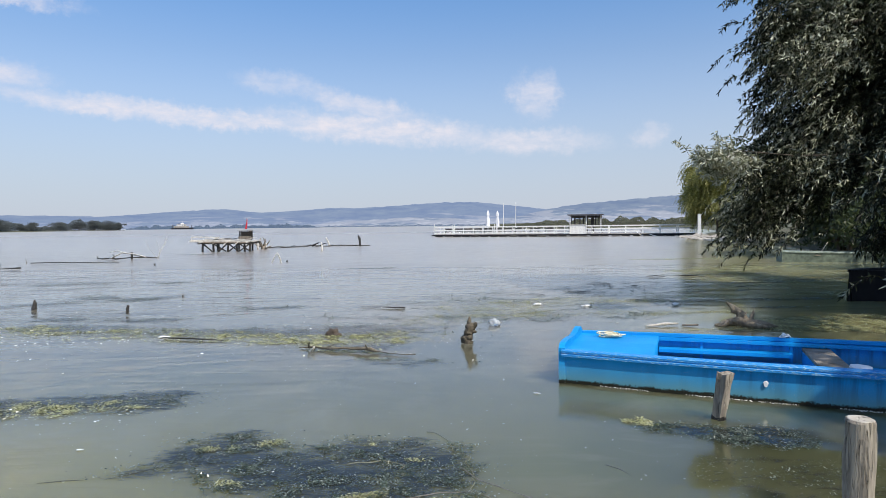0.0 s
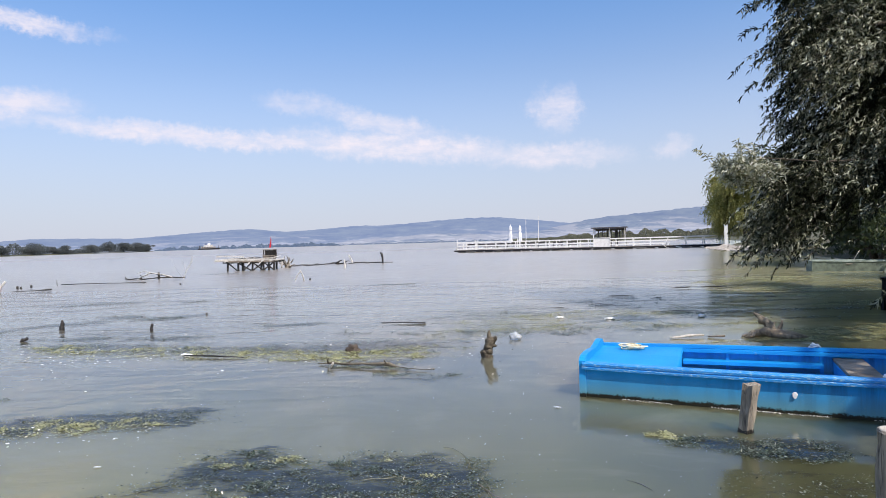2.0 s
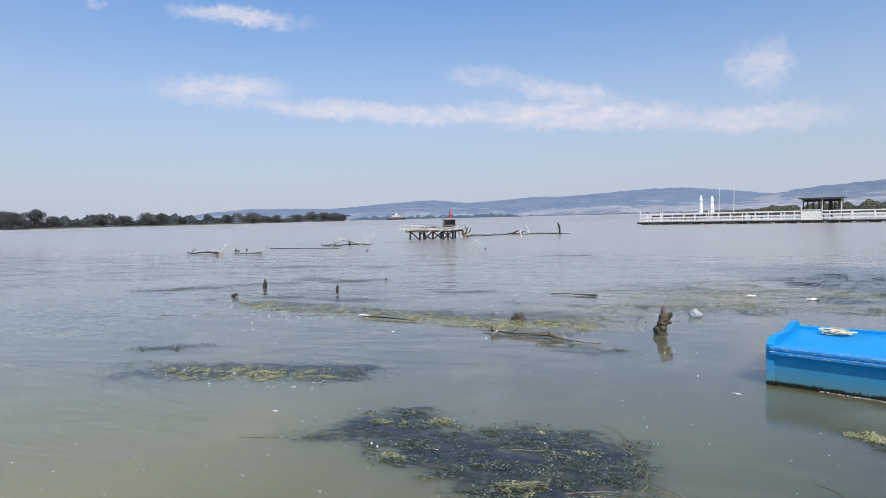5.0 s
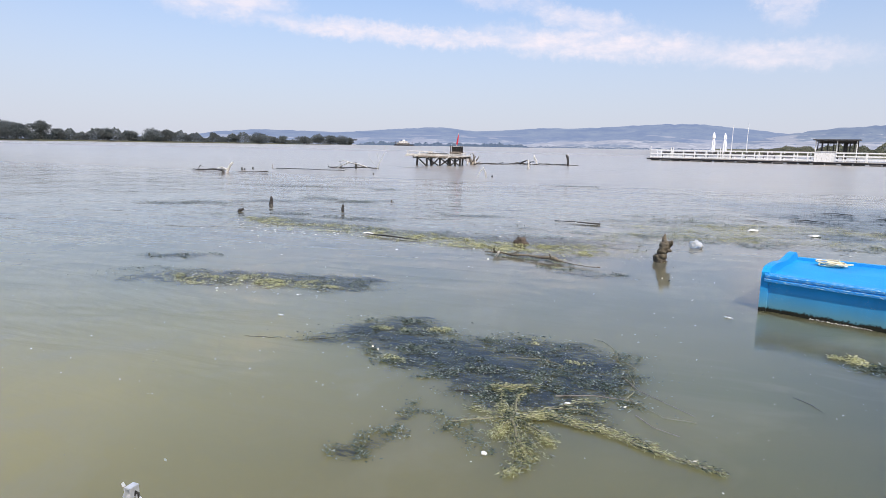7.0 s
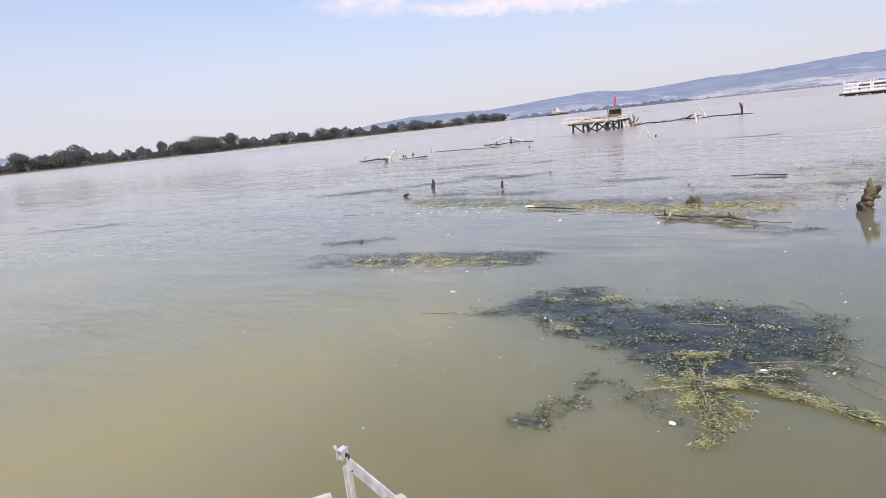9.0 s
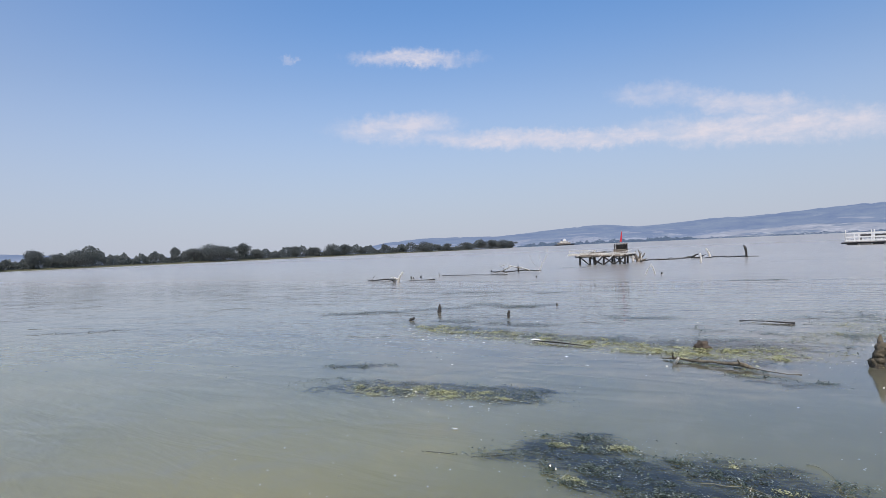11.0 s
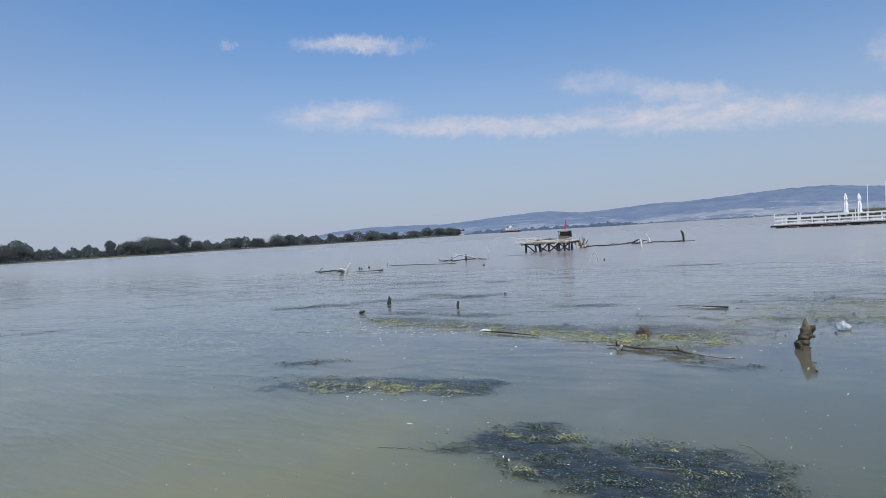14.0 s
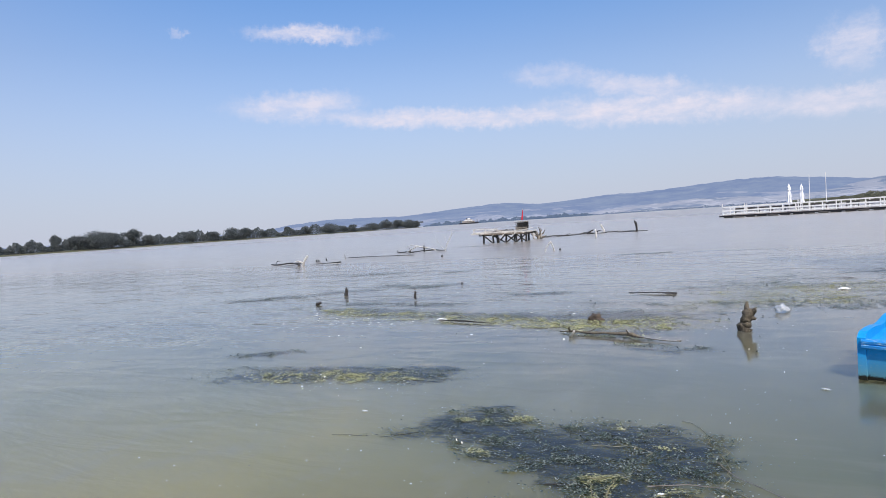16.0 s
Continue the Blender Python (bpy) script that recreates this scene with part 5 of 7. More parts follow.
def boat():
    ob = new("rowing_boat")
    ob.matrix_basis = BOAT
    tagged(ob, "bright blue flat-bottomed wooden boat with scuffed paint, moored", "boat")
    st = [0.0, 0.5, 1.0, 1.5, 2.0, 2.5, 3.0, 3.5, 4.0, 4.5, 5.0, 5.5, 6.0]
    rim = 0.36
    for sgn in (-1, 1):
        rows = []
        for s in st:
            h, z = half_beam(s), rim + 0.035 * (s / 6) ** 2
            rows.append([(s, sgn * h, z), (s, sgn * (h - 0.012), 0.15), (s, sgn * (h - 0.03), -0.14),
                         (s, sgn * (h - 0.055), -0.12), (s, sgn * (h - 0.04), 0.15), (s, sgn * (h - 0.028), z)])
        side = part("side", shell_strip(rows, "side", M_BLUE), ob)
        near_side = side if sgn < 0 else near_side
        rows = []
        for s in st:
            h, z = half_beam(s), rim + 0.035 * (s / 6) ** 2
            rows.append([(s, sgn * (h - 0.05), z - 0.01), (s, sgn * (h - 0.05), z + 0.028), (s, sgn * (h + 0.028), z + 0.026), (s, sgn * (h + 0.036), z + 0.014), (s, sgn * (h + 0.034), z - 0.008), (s, sgn * (h + 0.026), z - 0.013), (s, sgn * (h + 0.026), z - 0.02), (s, sgn * (h + 0.036), z - 0.026), (s, sgn * (h + 0.034), z - 0.05), (s, sgn * h, z - 0.054), (s, sgn * (h - 0.05), z - 0.01)])
        part("gunwale", shell_strip(rows, "gunwale", M_RAIL if sgn < 0 else M_BLUE_IN), ob, "scuffed blue gunwale strip")
    rows = [[(s, -(half_beam(s) - 0.04), -0.13), (s, half_beam(s) - 0.04, -0.13)] for s in st]
    part("bottom", shell_strip(rows, "bottom", M_BLACKBOAT), ob, "dark tarred bottom")
    rows = [[(s, -(half_beam(s) - 0.06), 0.1), (s, half_beam(s) - 0.06, 0.1)] for s in st]
    part("floor", shell_strip(rows, "floor", M_BLUE_IN), ob)
    # square end: transom with a raised wavy lip
    n = 28
    vs, fs = [], []
    for i in range(n + 1):
        y = -0.68 + 1.36 * i / n
        lip = lerp_table([(0, 0.4), (0.5, 0.435), (1, 0.45), (3, 0.455), (5, 0.445), (7, 0.425), (9, 0.435), (11, 0.46), (12.4, 0.465), (13, 0.44), (14, 0.37)], i / 2)
        for x in (-0.035, 0.035):
            vs += [(x, y, -0.13), (x, y, lip)]
    for i in range(n):
        a = i * 4
        fs += [(a, a + 4, a + 5, a + 1), (a + 2, a + 3, a + 7, a + 6), (a + 1, a + 5, a + 7, a + 3), (a, a + 2, a + 6, a + 4)]
    fs += [(0, 1, 3, 2), (n * 4, n * 4 + 2, n * 4 + 3, n * 4 + 1)]
    part("transom", Build().add(vs, fs).mesh("transom", M_BLUE), ob, "blue end board with a raised worn lip")
    part("transom", Build().beam((6.0, -0.48, 0.13), (6.0, 0.48, 0.13), 0.06, 0.52).mesh("transom", M_BLUE), ob)
    # end deck
    rows = [[(s, -(half_beam(s) - 0.04), rim - 0.004), (s, 0, rim + 0.012), (s, half_beam(s) - 0.04, rim - 0.004)] for s in (0.03, 0.3, 0.6, 0.99)]
    rows += [[(1.0, y, z - 0.03) for _, y, z in rows[-1]], [(0.03, y, z - 0.03) for _, y, z in rows[0]]]
    part("end_deck", shell_strip(rows, "end_deck", M_BLUE_IN), ob, "flat blue decked end")
    part("bulkhead", Build().beam((0.97, -0.7, 0.18), (0.97, 0.7, 0.18), 0.03, 0.3).mesh("bulkhead", M_BLUE_IN), ob)
    # inner stringers, ribs and side shelf
    for sgn in (-1, 1):
        for z, lo, hi, w in ((0.325, 1.0, 6.0, 0.05), (0.2, 1.0, 2.5, 0.16)):
            rows = []
            for s in np.linspace(lo, hi, 9):
                h = half_beam(float(s)) - 0.04
                rows.append([(s, sgn * h, z - 0.02), (s, sgn * (h - w), z - 0.02), (s, sgn * (h - w), z + 0.02), (s, sgn * h, z + 0.02)])
            part("stringer", shell_strip(rows, "stringer", M_BLUE_IN), ob)
        for s in (1.5, 2.5, 3.5, 4.5, 5.3):
            h = half_beam(s) - 0.045
            part("rib", Build().beam((s, sgn * h, 0.03), (s, sgn * h, 0.35), 0.04, 0.035).mesh("rib", M_BLUE_IN), ob)
    part("thwart", Build().beam((2.76, -0.77, 0.27), (2.76, 0.77, 0.27), 0.3, 0.035).mesh("thwart", M_PLANK), ob, "bare grey wooden seat plank")
    part("seat_riser", Build().beam((2.62, -0.7, 0.14), (2.62, 0.7, 0.14), 0.03, 0.22).mesh("seat_riser", M_BLUE_IN), ob)
    part("thwart", Build().beam((4.6, -0.72, 0.27), (4.6, 0.72, 0.27), 0.3, 0.035).mesh("thwart", M_PLANK), ob, "bare grey wooden seat plank")
    patch = Build().add([(0.022 * math.cos(a) * (1 + 0.2 * math.sin(3 * a)), 0, 0.034 * math.sin(a)) for a in np.linspace(0, 2 * math.pi, 15)[:-1]] + [(0.019 * math.cos(a), -0.004, 0.03 * math.sin(a)) for a in np.linspace(0, 2 * math.pi, 15)[:-1]],
                        [(i, (i + 1) % 14, 14 + (i + 1) % 14, 14 + i) for i in range(14)] + [tuple(range(14, 28))]).mesh("patch", M_FOAM)
    part("patch", patch, near_side, "pale patch of bare filler", pose(2.05, -half_beam(2.05) - 0.001, 0.19, 2, 0, -2))


boat()


def rope_coil(name, at, turns, r, thick, material, label):
    """A loose heap of thin line: loops of uneven size thrown over one another."""
    rng = np.random.default_rng(len(label))
    keys = [(rng.normal() * r * 0.16, rng.normal() * r * 0.16, r * rng.uniform(0.3, 0.8), rng.uniform(0.6, 1.0)) for _ in range(turns + 1)]
    pts = []
    for i in range(turns * 14):
        a, t, k = i / 14 * 2 * math.pi, i / 14 % 1, i // 14
        cx, cy, rr, flat = (p * (1 - t) + q * t for p, q in zip(keys[k], keys[k + 1]))
        pts.append((cx + math.cos(a) * rr, cy + math.sin(a) * rr * flat, thick * (1.1 + 4.5 * i / (turns * 14) + 1.2 * math.sin(i * 0.6))))
    ob = new(name, Build().tube(pts, [thick] * len(pts), 6).mesh(name, material, True))
    ob.matrix_basis = BOAT @ Matrix.Translation(at)
    return tagged(ob, label, "rope")


rope_coil("rope_coil", (0.42, 0.4, 0.372), 10, 0.2, 0.0075, M_ROPE, "loose coil of pale frayed rope on the boat's end deck")
rope_coil("white_rope", (2.45, 0.83, 0.388), 3, 0.085, 0.009, M_CORD, "white cord knotted round the far gunwale")


def bag():
    bm = bmesh.new()
    bmesh.ops.create_icosphere(bm, subdivisions=3, radius=1)
    for v in bm.verts:
        q = 1 + 0.28 * noise.noise(v.co * 2.3) + 0.1 * noise.noise(v.co * 6)
        v.co = Vector((v.co.x * 0.24 * q, v.co.y * 0.15 * q, max(-0.2, v.co.z) * 0.09 * q))
    me = bpy.data.meshes.new("sack")
    bm.to_mesh(me)
    me.materials.append(M_CANVAS)
    ob = new("sack", me)
    ob.matrix_basis = BOAT @ pose(3.2, -0.1, 0.05, 0, 0, 25) @ Matrix.Diagonal((0.4, 0.4, 0.6, 1))
    tagged(ob, "crumpled white cloth sack lying in the boat", "sack")
    ob2 = new("cloth", me)
    ob2.matrix_basis = BOAT @ pose(2.98, -0.25, 0.3, 8, 0, -30) @ Matrix.Diagonal((0.42, 0.4, 0.3, 1))
    tagged(ob2, "crumpled white cloth on the boat's seat", "cloth")


bag()


# ---- other boats ----
def skiff(name, label, at, rz, length, beam, height, body, rail, group="", end=0.62, rim=0.05):
    ob = thing(name, label, "boat", at, rz, None, group)
    st = np.linspace(0, length, 9)
    hb = [beam / 2 * lerp_table([(0, end), (0.12, end * 0.5 + 0.36), (0.3, 0.95), (0.6, 1.0), (1.0, 0.7)], s / length) for s in st]
    sheer = [height * (1 + 0.25 * max(0, 0.4 - s / length)) for s in st]
    for sgn in (-1, 1):
        part("side", shell_strip([[(s, sgn * h, z), (s, sgn * (h - 0.06), -0.15), (s, sgn * (h - 0.09), -0.13), (s, sgn * (h - 0.03), z)] for s, h, z in zip(st, hb, sheer)], "side", body), ob)
        part("gunwale", shell_strip([[(s, sgn * (h - rim), z - 0.01), (s, sgn * (h - rim), z + 0.03), (s, sgn * (h + rim * 0.7), z + 0.03), (s, sgn * (h + rim * 0.7), z - 0.02), (s, sgn * h, z - 0.02)] for s, h, z in zip(st, hb, sheer)], "gunwale", rail), ob)
    part("bottom", shell_strip([[(s, -h + 0.07, -0.1), (s, h - 0.07, -0.1)] for s, h in zip(st, hb)], "bottom", body), ob)
    part("transom", Build().beam((0.02, -hb[0], sheer[0] / 2 - 0.08), (0.02, hb[0], sheer[0] / 2 - 0.08), 0.05, sheer[0] + 0.15).mesh("transom", body), ob)
    part("transom", Build().beam((length - 0.02, -hb[-1], height / 2 - 0.08), (length - 0.02, hb[-1], height / 2 - 0.08), 0.05, height + 0.15).mesh("transom", body), ob)
    for f in (0.3, 0.65):
        h = beam / 2 * 0.93
        part("thwart", Build().beam((length * f, -h, height * 0.75), (length * f, h, height * 0.75), 0.24, 0.035).mesh("thwart", M_PLANK), ob)
    return ob


skiff("green_boat", "faded green wooden boat moored under the overhanging trees", (15.25, 28.2, 0), -12, 4.6, 1.3, 0.42, M_GREENBOAT, M_OLDRAIL, "moored boats", 0.62, 0.035)
skiff("tarred_boat", "dark tarred wooden boat under the willow, shade put into its colour", (9.1, 13.9, 0), 22, 4.0, 1.3, 0.62, M_BLACKBOAT, M_BLACKBOAT, "moored boats", 0.03)
white_boat = skiff("white_skiff", "small white-painted skiff with chipped edges beside the mooring bracket", (-0.965, 1.315, 0), 236.5, 2.4, 0.92, 0.35, M_SKIFF, M_SKIFF, "moored boats", 0.62, 0.012)
wood("oar", "dark pole leaning over the green boat", "pole", [([(17.2, 28.4, 0.3), (17.5, 28.3, 0.85)], [0.03, 0.025])], M_BLEACHED)


def bracket():
    ob = thing("mooring_bracket", "galvanised steel bracket with a flat bar standing in the water", "bracket", (-0.9, 1.272, 0), 0)
    ob.scale = (0.8, 0.8, 1)
    z = 0.727
    head, tail = Vector((-0.004, 0.006, z - 0.02)), Vector((0.31, -0.105, z - 0.035))
    # channel-section leg: two flanges and a web
    leg = Build()
    for x, y, w, h in ((-0.01, 0.0, 0.004, 0.022), (0.01, 0.0, 0.004, 0.022), (0.0, 0.009, 0.018, 0.004)):
        leg.beam((x + 0.012, y, -0.6), (x, y, z - 0.03), w, h, 0.001)
    part("leg", leg.mesh("leg", M_ZINC), ob, "galvanised channel leg")
    bar = part("flat_bar", Build().beam(head, tail, 0.006, 0.042, 0.002).mesh("flat_bar", M_ZINC), ob, "galvanised flat bar")
    sock = Build()
    for dx in (-0.011, 0.011):
        sock.beam((-0.016 + dx, -0.014, z + 0.005), (-0.016 + dx, 0.02, z + 0.005), 0.004, 0.027)
    for dz in (-0.0125, 0.0125):
        sock.beam((-0.016, -0.014, z + 0.005 + dz), (-0.016, 0.02, z + 0.005 + dz), 0.022, 0.004)
    sock.beam((-0.03, -0.01, z + 0.02), (-0.035, -0.012, z + 0.03), 0.004, 0.009).beam((-0.03, -0.01, z - 0.01), (-0.037, -0.008, z - 0.004), 0.004, 0.016)
    part("socket", sock.mesh("socket", M_ZINC), ob, "open square steel socket with a torn lip")
    part("hook", Build().tube([(0.004, -0.004, z + 0.0), (0.012, -0.008, z + 0.012), (0.02, -0.006, z + 0.008), (0.018, -0.004, z - 0.006)], [0.003, 0.004, 0.004, 0.003], 7).mesh("hook", M_WET), ob, "dark bent hook")
    part("leg", Build().beam(tail + Vector((0, 0, -1.2)), tail, 0.018, 0.018).mesh("leg", M_ZINC), ob)
    part("clamp", Build().tube([tail + Vector((0, 0, -0.045)), tail + Vector((0, 0, -0.035)), tail + Vector((0, 0, 0.02)), tail + Vector((0, 0, 0.03))], [0.018, 0.022, 0.022, 0.014], 12, 0.15).mesh("clamp", M_ZINC), ob)
    for f, up in ((0.12, -0.012), (0.78, -0.004)):
        p = head.lerp(tail, f) + Vector((0, 0, up))
        n = Vector((tail.y - head.y, head.x - tail.x, 0)).normalized() * 0.004
        part("bolt", Build().tube([p + n * 0.7, p + n * 1.5], [0.0034, 0.003], 8).mesh("bolt", M_WET), bar)


bracket()


# ---- trees on the near bank ----
def willow(name, label, at, trunk_h, limbs, strands, per, seed, leaf_mat, leaf_len, droop, spread, top, low=0.55, reach=(), hang=0.95, plume=0, loose=1.0):
    """A willow: leaning trunk, limbs, and hanging twigs set with narrow leaves."""
    rng = np.random.default_rng(seed)
    ob = thing(name, label, "tree", at)
    b = Build()
    b.tube([(0, 0, -0.5), (0.05, 0, 0.4), (-0.15, 0.1, trunk_h * 0.6), (-0.3, 0.1, trunk_h)], [0.42, 0.33, 0.28, 0.24], 12, 0.3, seed)
    tips = []
    for i in range(limbs):
        a = 2 * math.pi * i / limbs + rng.uniform(-0.3, 0.3)
        out = spread * rng.uniform(0.55, 1.0)
        p0 = Vector((-0.3, 0.1, trunk_h * rng.uniform(0.75, 1.0)))
        end = Vector((math.cos(a) * out, math.sin(a) * out, top * rng.uniform(low, 1.0)))
        if i < len(reach):
            end = Vector(reach[i])
        mid = p0.lerp(end, 0.5) + Vector((0, 0, top * (-0.06 if plume and i == 0 else 0.12)))
        q = [p0.lerp(mid, t).lerp(mid.lerp(end, t), t) for t in (0, 0.25, 0.5, 0.75, 1)]
        b.tube(q, [0.16, 0.12, 0.09, 0.06, 0.03] if i or not reach else [0.03, 0.022, 0.016, 0.012, 0.006], 7, 0.25, i)
        if i == 0 and plume:
            continue
        tips += [q[1].lerp(q[2], t) for t in (0.3, 0.8)] + [q[2].lerp(q[3], t) for t in (0.1, 0.4, 0.7, 1)] + [q[3].lerp(q[4], t) for t in (0.3, 0.6, 1, 1)]
    part("trunk", b.mesh("trunk", M_BARK, True), ob)
    tips = np.array([tuple(t) for t in tips])
    pick = rng.integers(0, len(tips), strands)
    start = tips[pick] + rng.normal(size=(strands, 3)) * np.array([0.38, 0.5, 0.45]) * loose
    head = unit_rows(np.stack([start[:, 0], start[:, 1], np.zeros(strands)], 1) + rng.normal(size=(strands, 3)) * 1.6)
    length = rng.uniform(0.5, 1.0, strands) * droop
    hang = np.full(strands, hang)
    if plume:
        # a pale young spray standing off from the first limb's end, sunlight in its colour
        start[:plume] = np.array(reach[0]) + np.array([0.5, 0.0, -0.45]) + rng.normal(size=(plume, 3)) * np.array([0.22, 0.24, 0.13])
        head[:plume] = unit_rows(np.array([-0.75, -0.1, 1.0]) + rng.normal(size=(plume, 3)) * 0.3)
        length[:plume], hang[:plume] = rng.uniform(0.6, 1.15, plume), 0.25
    # each twig leaves outwards and bends down under its weight
    s = rng.uniform(0.04, 1, (strands, per))
    out = 0.62 * s
    down = 0.12 * s - hang[:, None] * s ** 2
    pts = start[:, None] + head[:, None] * (out * length[:, None])[..., None]
    pts[..., 2] += down * length[:, None]
    dirs = head[:, None] * 0.8 + np.stack([np.zeros_like(s), np.zeros_like(s), -0.25 - 1.3 * s], -1) + rng.normal(size=(strands, per, 3)) * 0.7
    pts, dirs = pts.reshape(-1, 3), dirs.reshape(-1, 3)
    keep = pts[:, 2] > 0.12 - at[2]
    if plume:
        m = plume * per
        part("young_spray", leaves_mesh("young_spray", pts[:m], dirs[:m], rng.uniform(0.8, 1.3, m) * leaf_len, leaf_len * 0.22, M_SPRAY, rng), ob, "silvery spray of young leaves, paled as if sunlit")
        keep[:m] = False
    n = int(keep.sum())
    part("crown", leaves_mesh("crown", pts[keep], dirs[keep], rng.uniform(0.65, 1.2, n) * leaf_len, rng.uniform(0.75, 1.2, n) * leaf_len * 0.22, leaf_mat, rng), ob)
    tv, tf = [], []
    for i in range(0, strands, 2):
        base = len(tv)
        for t in (0, 0.5, 1):
            p = start[i] + head[i] * (0.62 * t * length[i])
            z = p[2] + (0.12 * t - hang[i] * t * t) * length[i]
            z = max(z, 0.15 - at[2])
            tv += [(p[0] - 0.004, p[1], z), (p[0] + 0.004, p[1], z), (p[0], p[1] + 0.006, z)]
        for k in (0, 3):
            tf += [(base + k, base + k + 1, base + k + 4, base + k + 3), (base + k + 1, base + k + 2, base + k + 5, base + k + 4), (base + k + 2, base + k, base + k + 3, base + k + 5)]
    part("fine_growth", mesh_from("fine_growth", tv, tf, M_BARK), ob)
    return ob


def reach_list(at, rows):
    """Limb ends given as bearing, distance and height, seen from the landing."""
    return tuple(tuple(polar(a, r, z - at[2]) - Vector((at[0], at[1], 0))) for a, r, z in rows)


BIG_AT = (13.4, 13.4, 0.35)
BIG_REACH = reach_list(BIG_AT, ((22.4, 12.6, 3.2), (28.2, 14.9, 8.0), (28.2, 15.4, 6.9), (29.0, 14.4, 5.7), (28.9, 14.6, 4.7), (29.2, 15.1, 3.9), (28.0, 15.6, 9.4), (28.2, 16.3, 11.3), (32.0, 15.1, 3.9), (36.0, 15.6, 3.7), (37.5, 15.9, 3.3),
                      (29.2, 14.4, 5.2), (35.5, 17.0, 6.2), (29.4, 14.6, 7.7), (39.0, 15.9, 3.8), (29.6, 15.9, 9.1), (33.0, 17.2, 10.3), (40.0, 17.6, 7.5), (38.5, 16.1, 3.2), (36.0, 17.2, 8.6), (33.5, 16.5, 4.4), (31.2, 15.9, 6.4), (38.0, 15.6, 5.0),
                      (28.6, 14.9, 3.3), (27.4, 14.4, 2.6), (27.6, 14.5, 2.15), (26.7, 14.3, 1.9), (28.4, 14.4, 2.3), (36.8, 10.8, 1.9), (38.4, 10.6, 2.6), (33.5, 17.6, 8.8), (34.5, 16.8, 4.8), (36.5, 17.4, 7.2), (34.5, 18.0, 10.5)))
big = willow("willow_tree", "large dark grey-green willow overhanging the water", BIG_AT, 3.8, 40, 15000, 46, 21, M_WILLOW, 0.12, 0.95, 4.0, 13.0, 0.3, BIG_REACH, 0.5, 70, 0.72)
# out of view; placed for the shade it casts on boat and water
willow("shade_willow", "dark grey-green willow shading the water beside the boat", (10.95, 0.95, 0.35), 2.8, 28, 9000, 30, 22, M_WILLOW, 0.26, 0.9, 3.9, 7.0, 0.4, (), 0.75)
# also out of view, added to shade the right of the large willow
willow("unseen_willow", "unseen tall dense willow added to darken the large willow's right side", (17.4, 7.0, 0.5), 5.0, 30, 10000, 30, 23, M_WILLOW, 0.3, 1.2, 4.6, 14.0, 0.35, (), 0.75)
willow("golden_willow", "yellow-green weeping willow on the bank at the pier's end", (37.4, 84.4, 0.6), 4.4, 18, 4200, 36, 5, M_GOLD, 0.32, 2.9, 4.3, 9.4, 0.36)


def bush_kind(seed, tall, wide, n, size, material):
    rng = np.random.default_rng(seed)
    lobes = [(rng.normal() * wide * 0.3, rng.normal() * wide * 0.3, tall * rng.uniform(0.2, 0.75), wide * rng.uniform(0.18, 0.32)) for _ in range(10)]
    c = lobed_cloud(rng, lobes, n)
    c = c[c[:, 2] > 0.05]
    stems = Build()
    for i in range(6):
        a = rng.uniform(0, 6.28)
        stems.tube([(0, 0, -0.4), (math.cos(a) * wide * 0.12, math.sin(a) * wide * 0.12, tall * 0.35), (math.cos(a) * wide * 0.25, math.sin(a) * wide * 0.25, tall * 0.7)], [0.06, 0.045, 0.015], 6, 0.2, i)
    return leaves_mesh("foliage", c, rng.normal(size=c.shape) + np.array([0, 0, -0.3]), rng.uniform(0.7, 1.2, len(c)) * size, rng.uniform(0.7, 1.2, len(c)) * size * 0.4, material, rng), stems.mesh("stems", M_BARK)


BUSHES = [bush_kind(31, 3.6, 4.2, 5200, 0.22, M_BUSH), bush_kind(32, 4.6, 4.4, 5600, 0.24, M_BUSH), bush_kind(33, 2.6, 3.6, 4200, 0.2, M_BUSH)]
for x, y, k, s in ((17.5, 22.5, 0, 1.0), (22.5, 30.0, 1, 1.8), (21.6, 33.5, 0, 1.6), (25.4, 36.0, 1, 2.2), (26.4, 42.0, 2, 1.9), (29.0, 48.0, 1, 1.9), (15.6, 18.8, 2, 1.0), (28.6, 55.5, 2, 0.6), (33.0, 66.0, 2, 0.6), (35.0, 74.0, 0, 0.6), (19.5, 26.5, 2, 1.1), (26.5, 33.0, 1, 2.3), (31, 42, 1, 2.5), (34, 54, 1, 1.8), (43, 86, 1, 1.6)):
    ob = thing("bank_bush", "dense dark green bush on the river bank", "bush", (x, y, bank_height(x, y)), x * 71, None, "bushes on the bank")
    part("foliage", BUSHES[k][0], ob), part("stems", BUSHES[k][1], ob)
    ob.scale = (s, s, s)

# pale rubble where the pier meets the bank
rng = np.random.default_rng(77)
rub = Build()
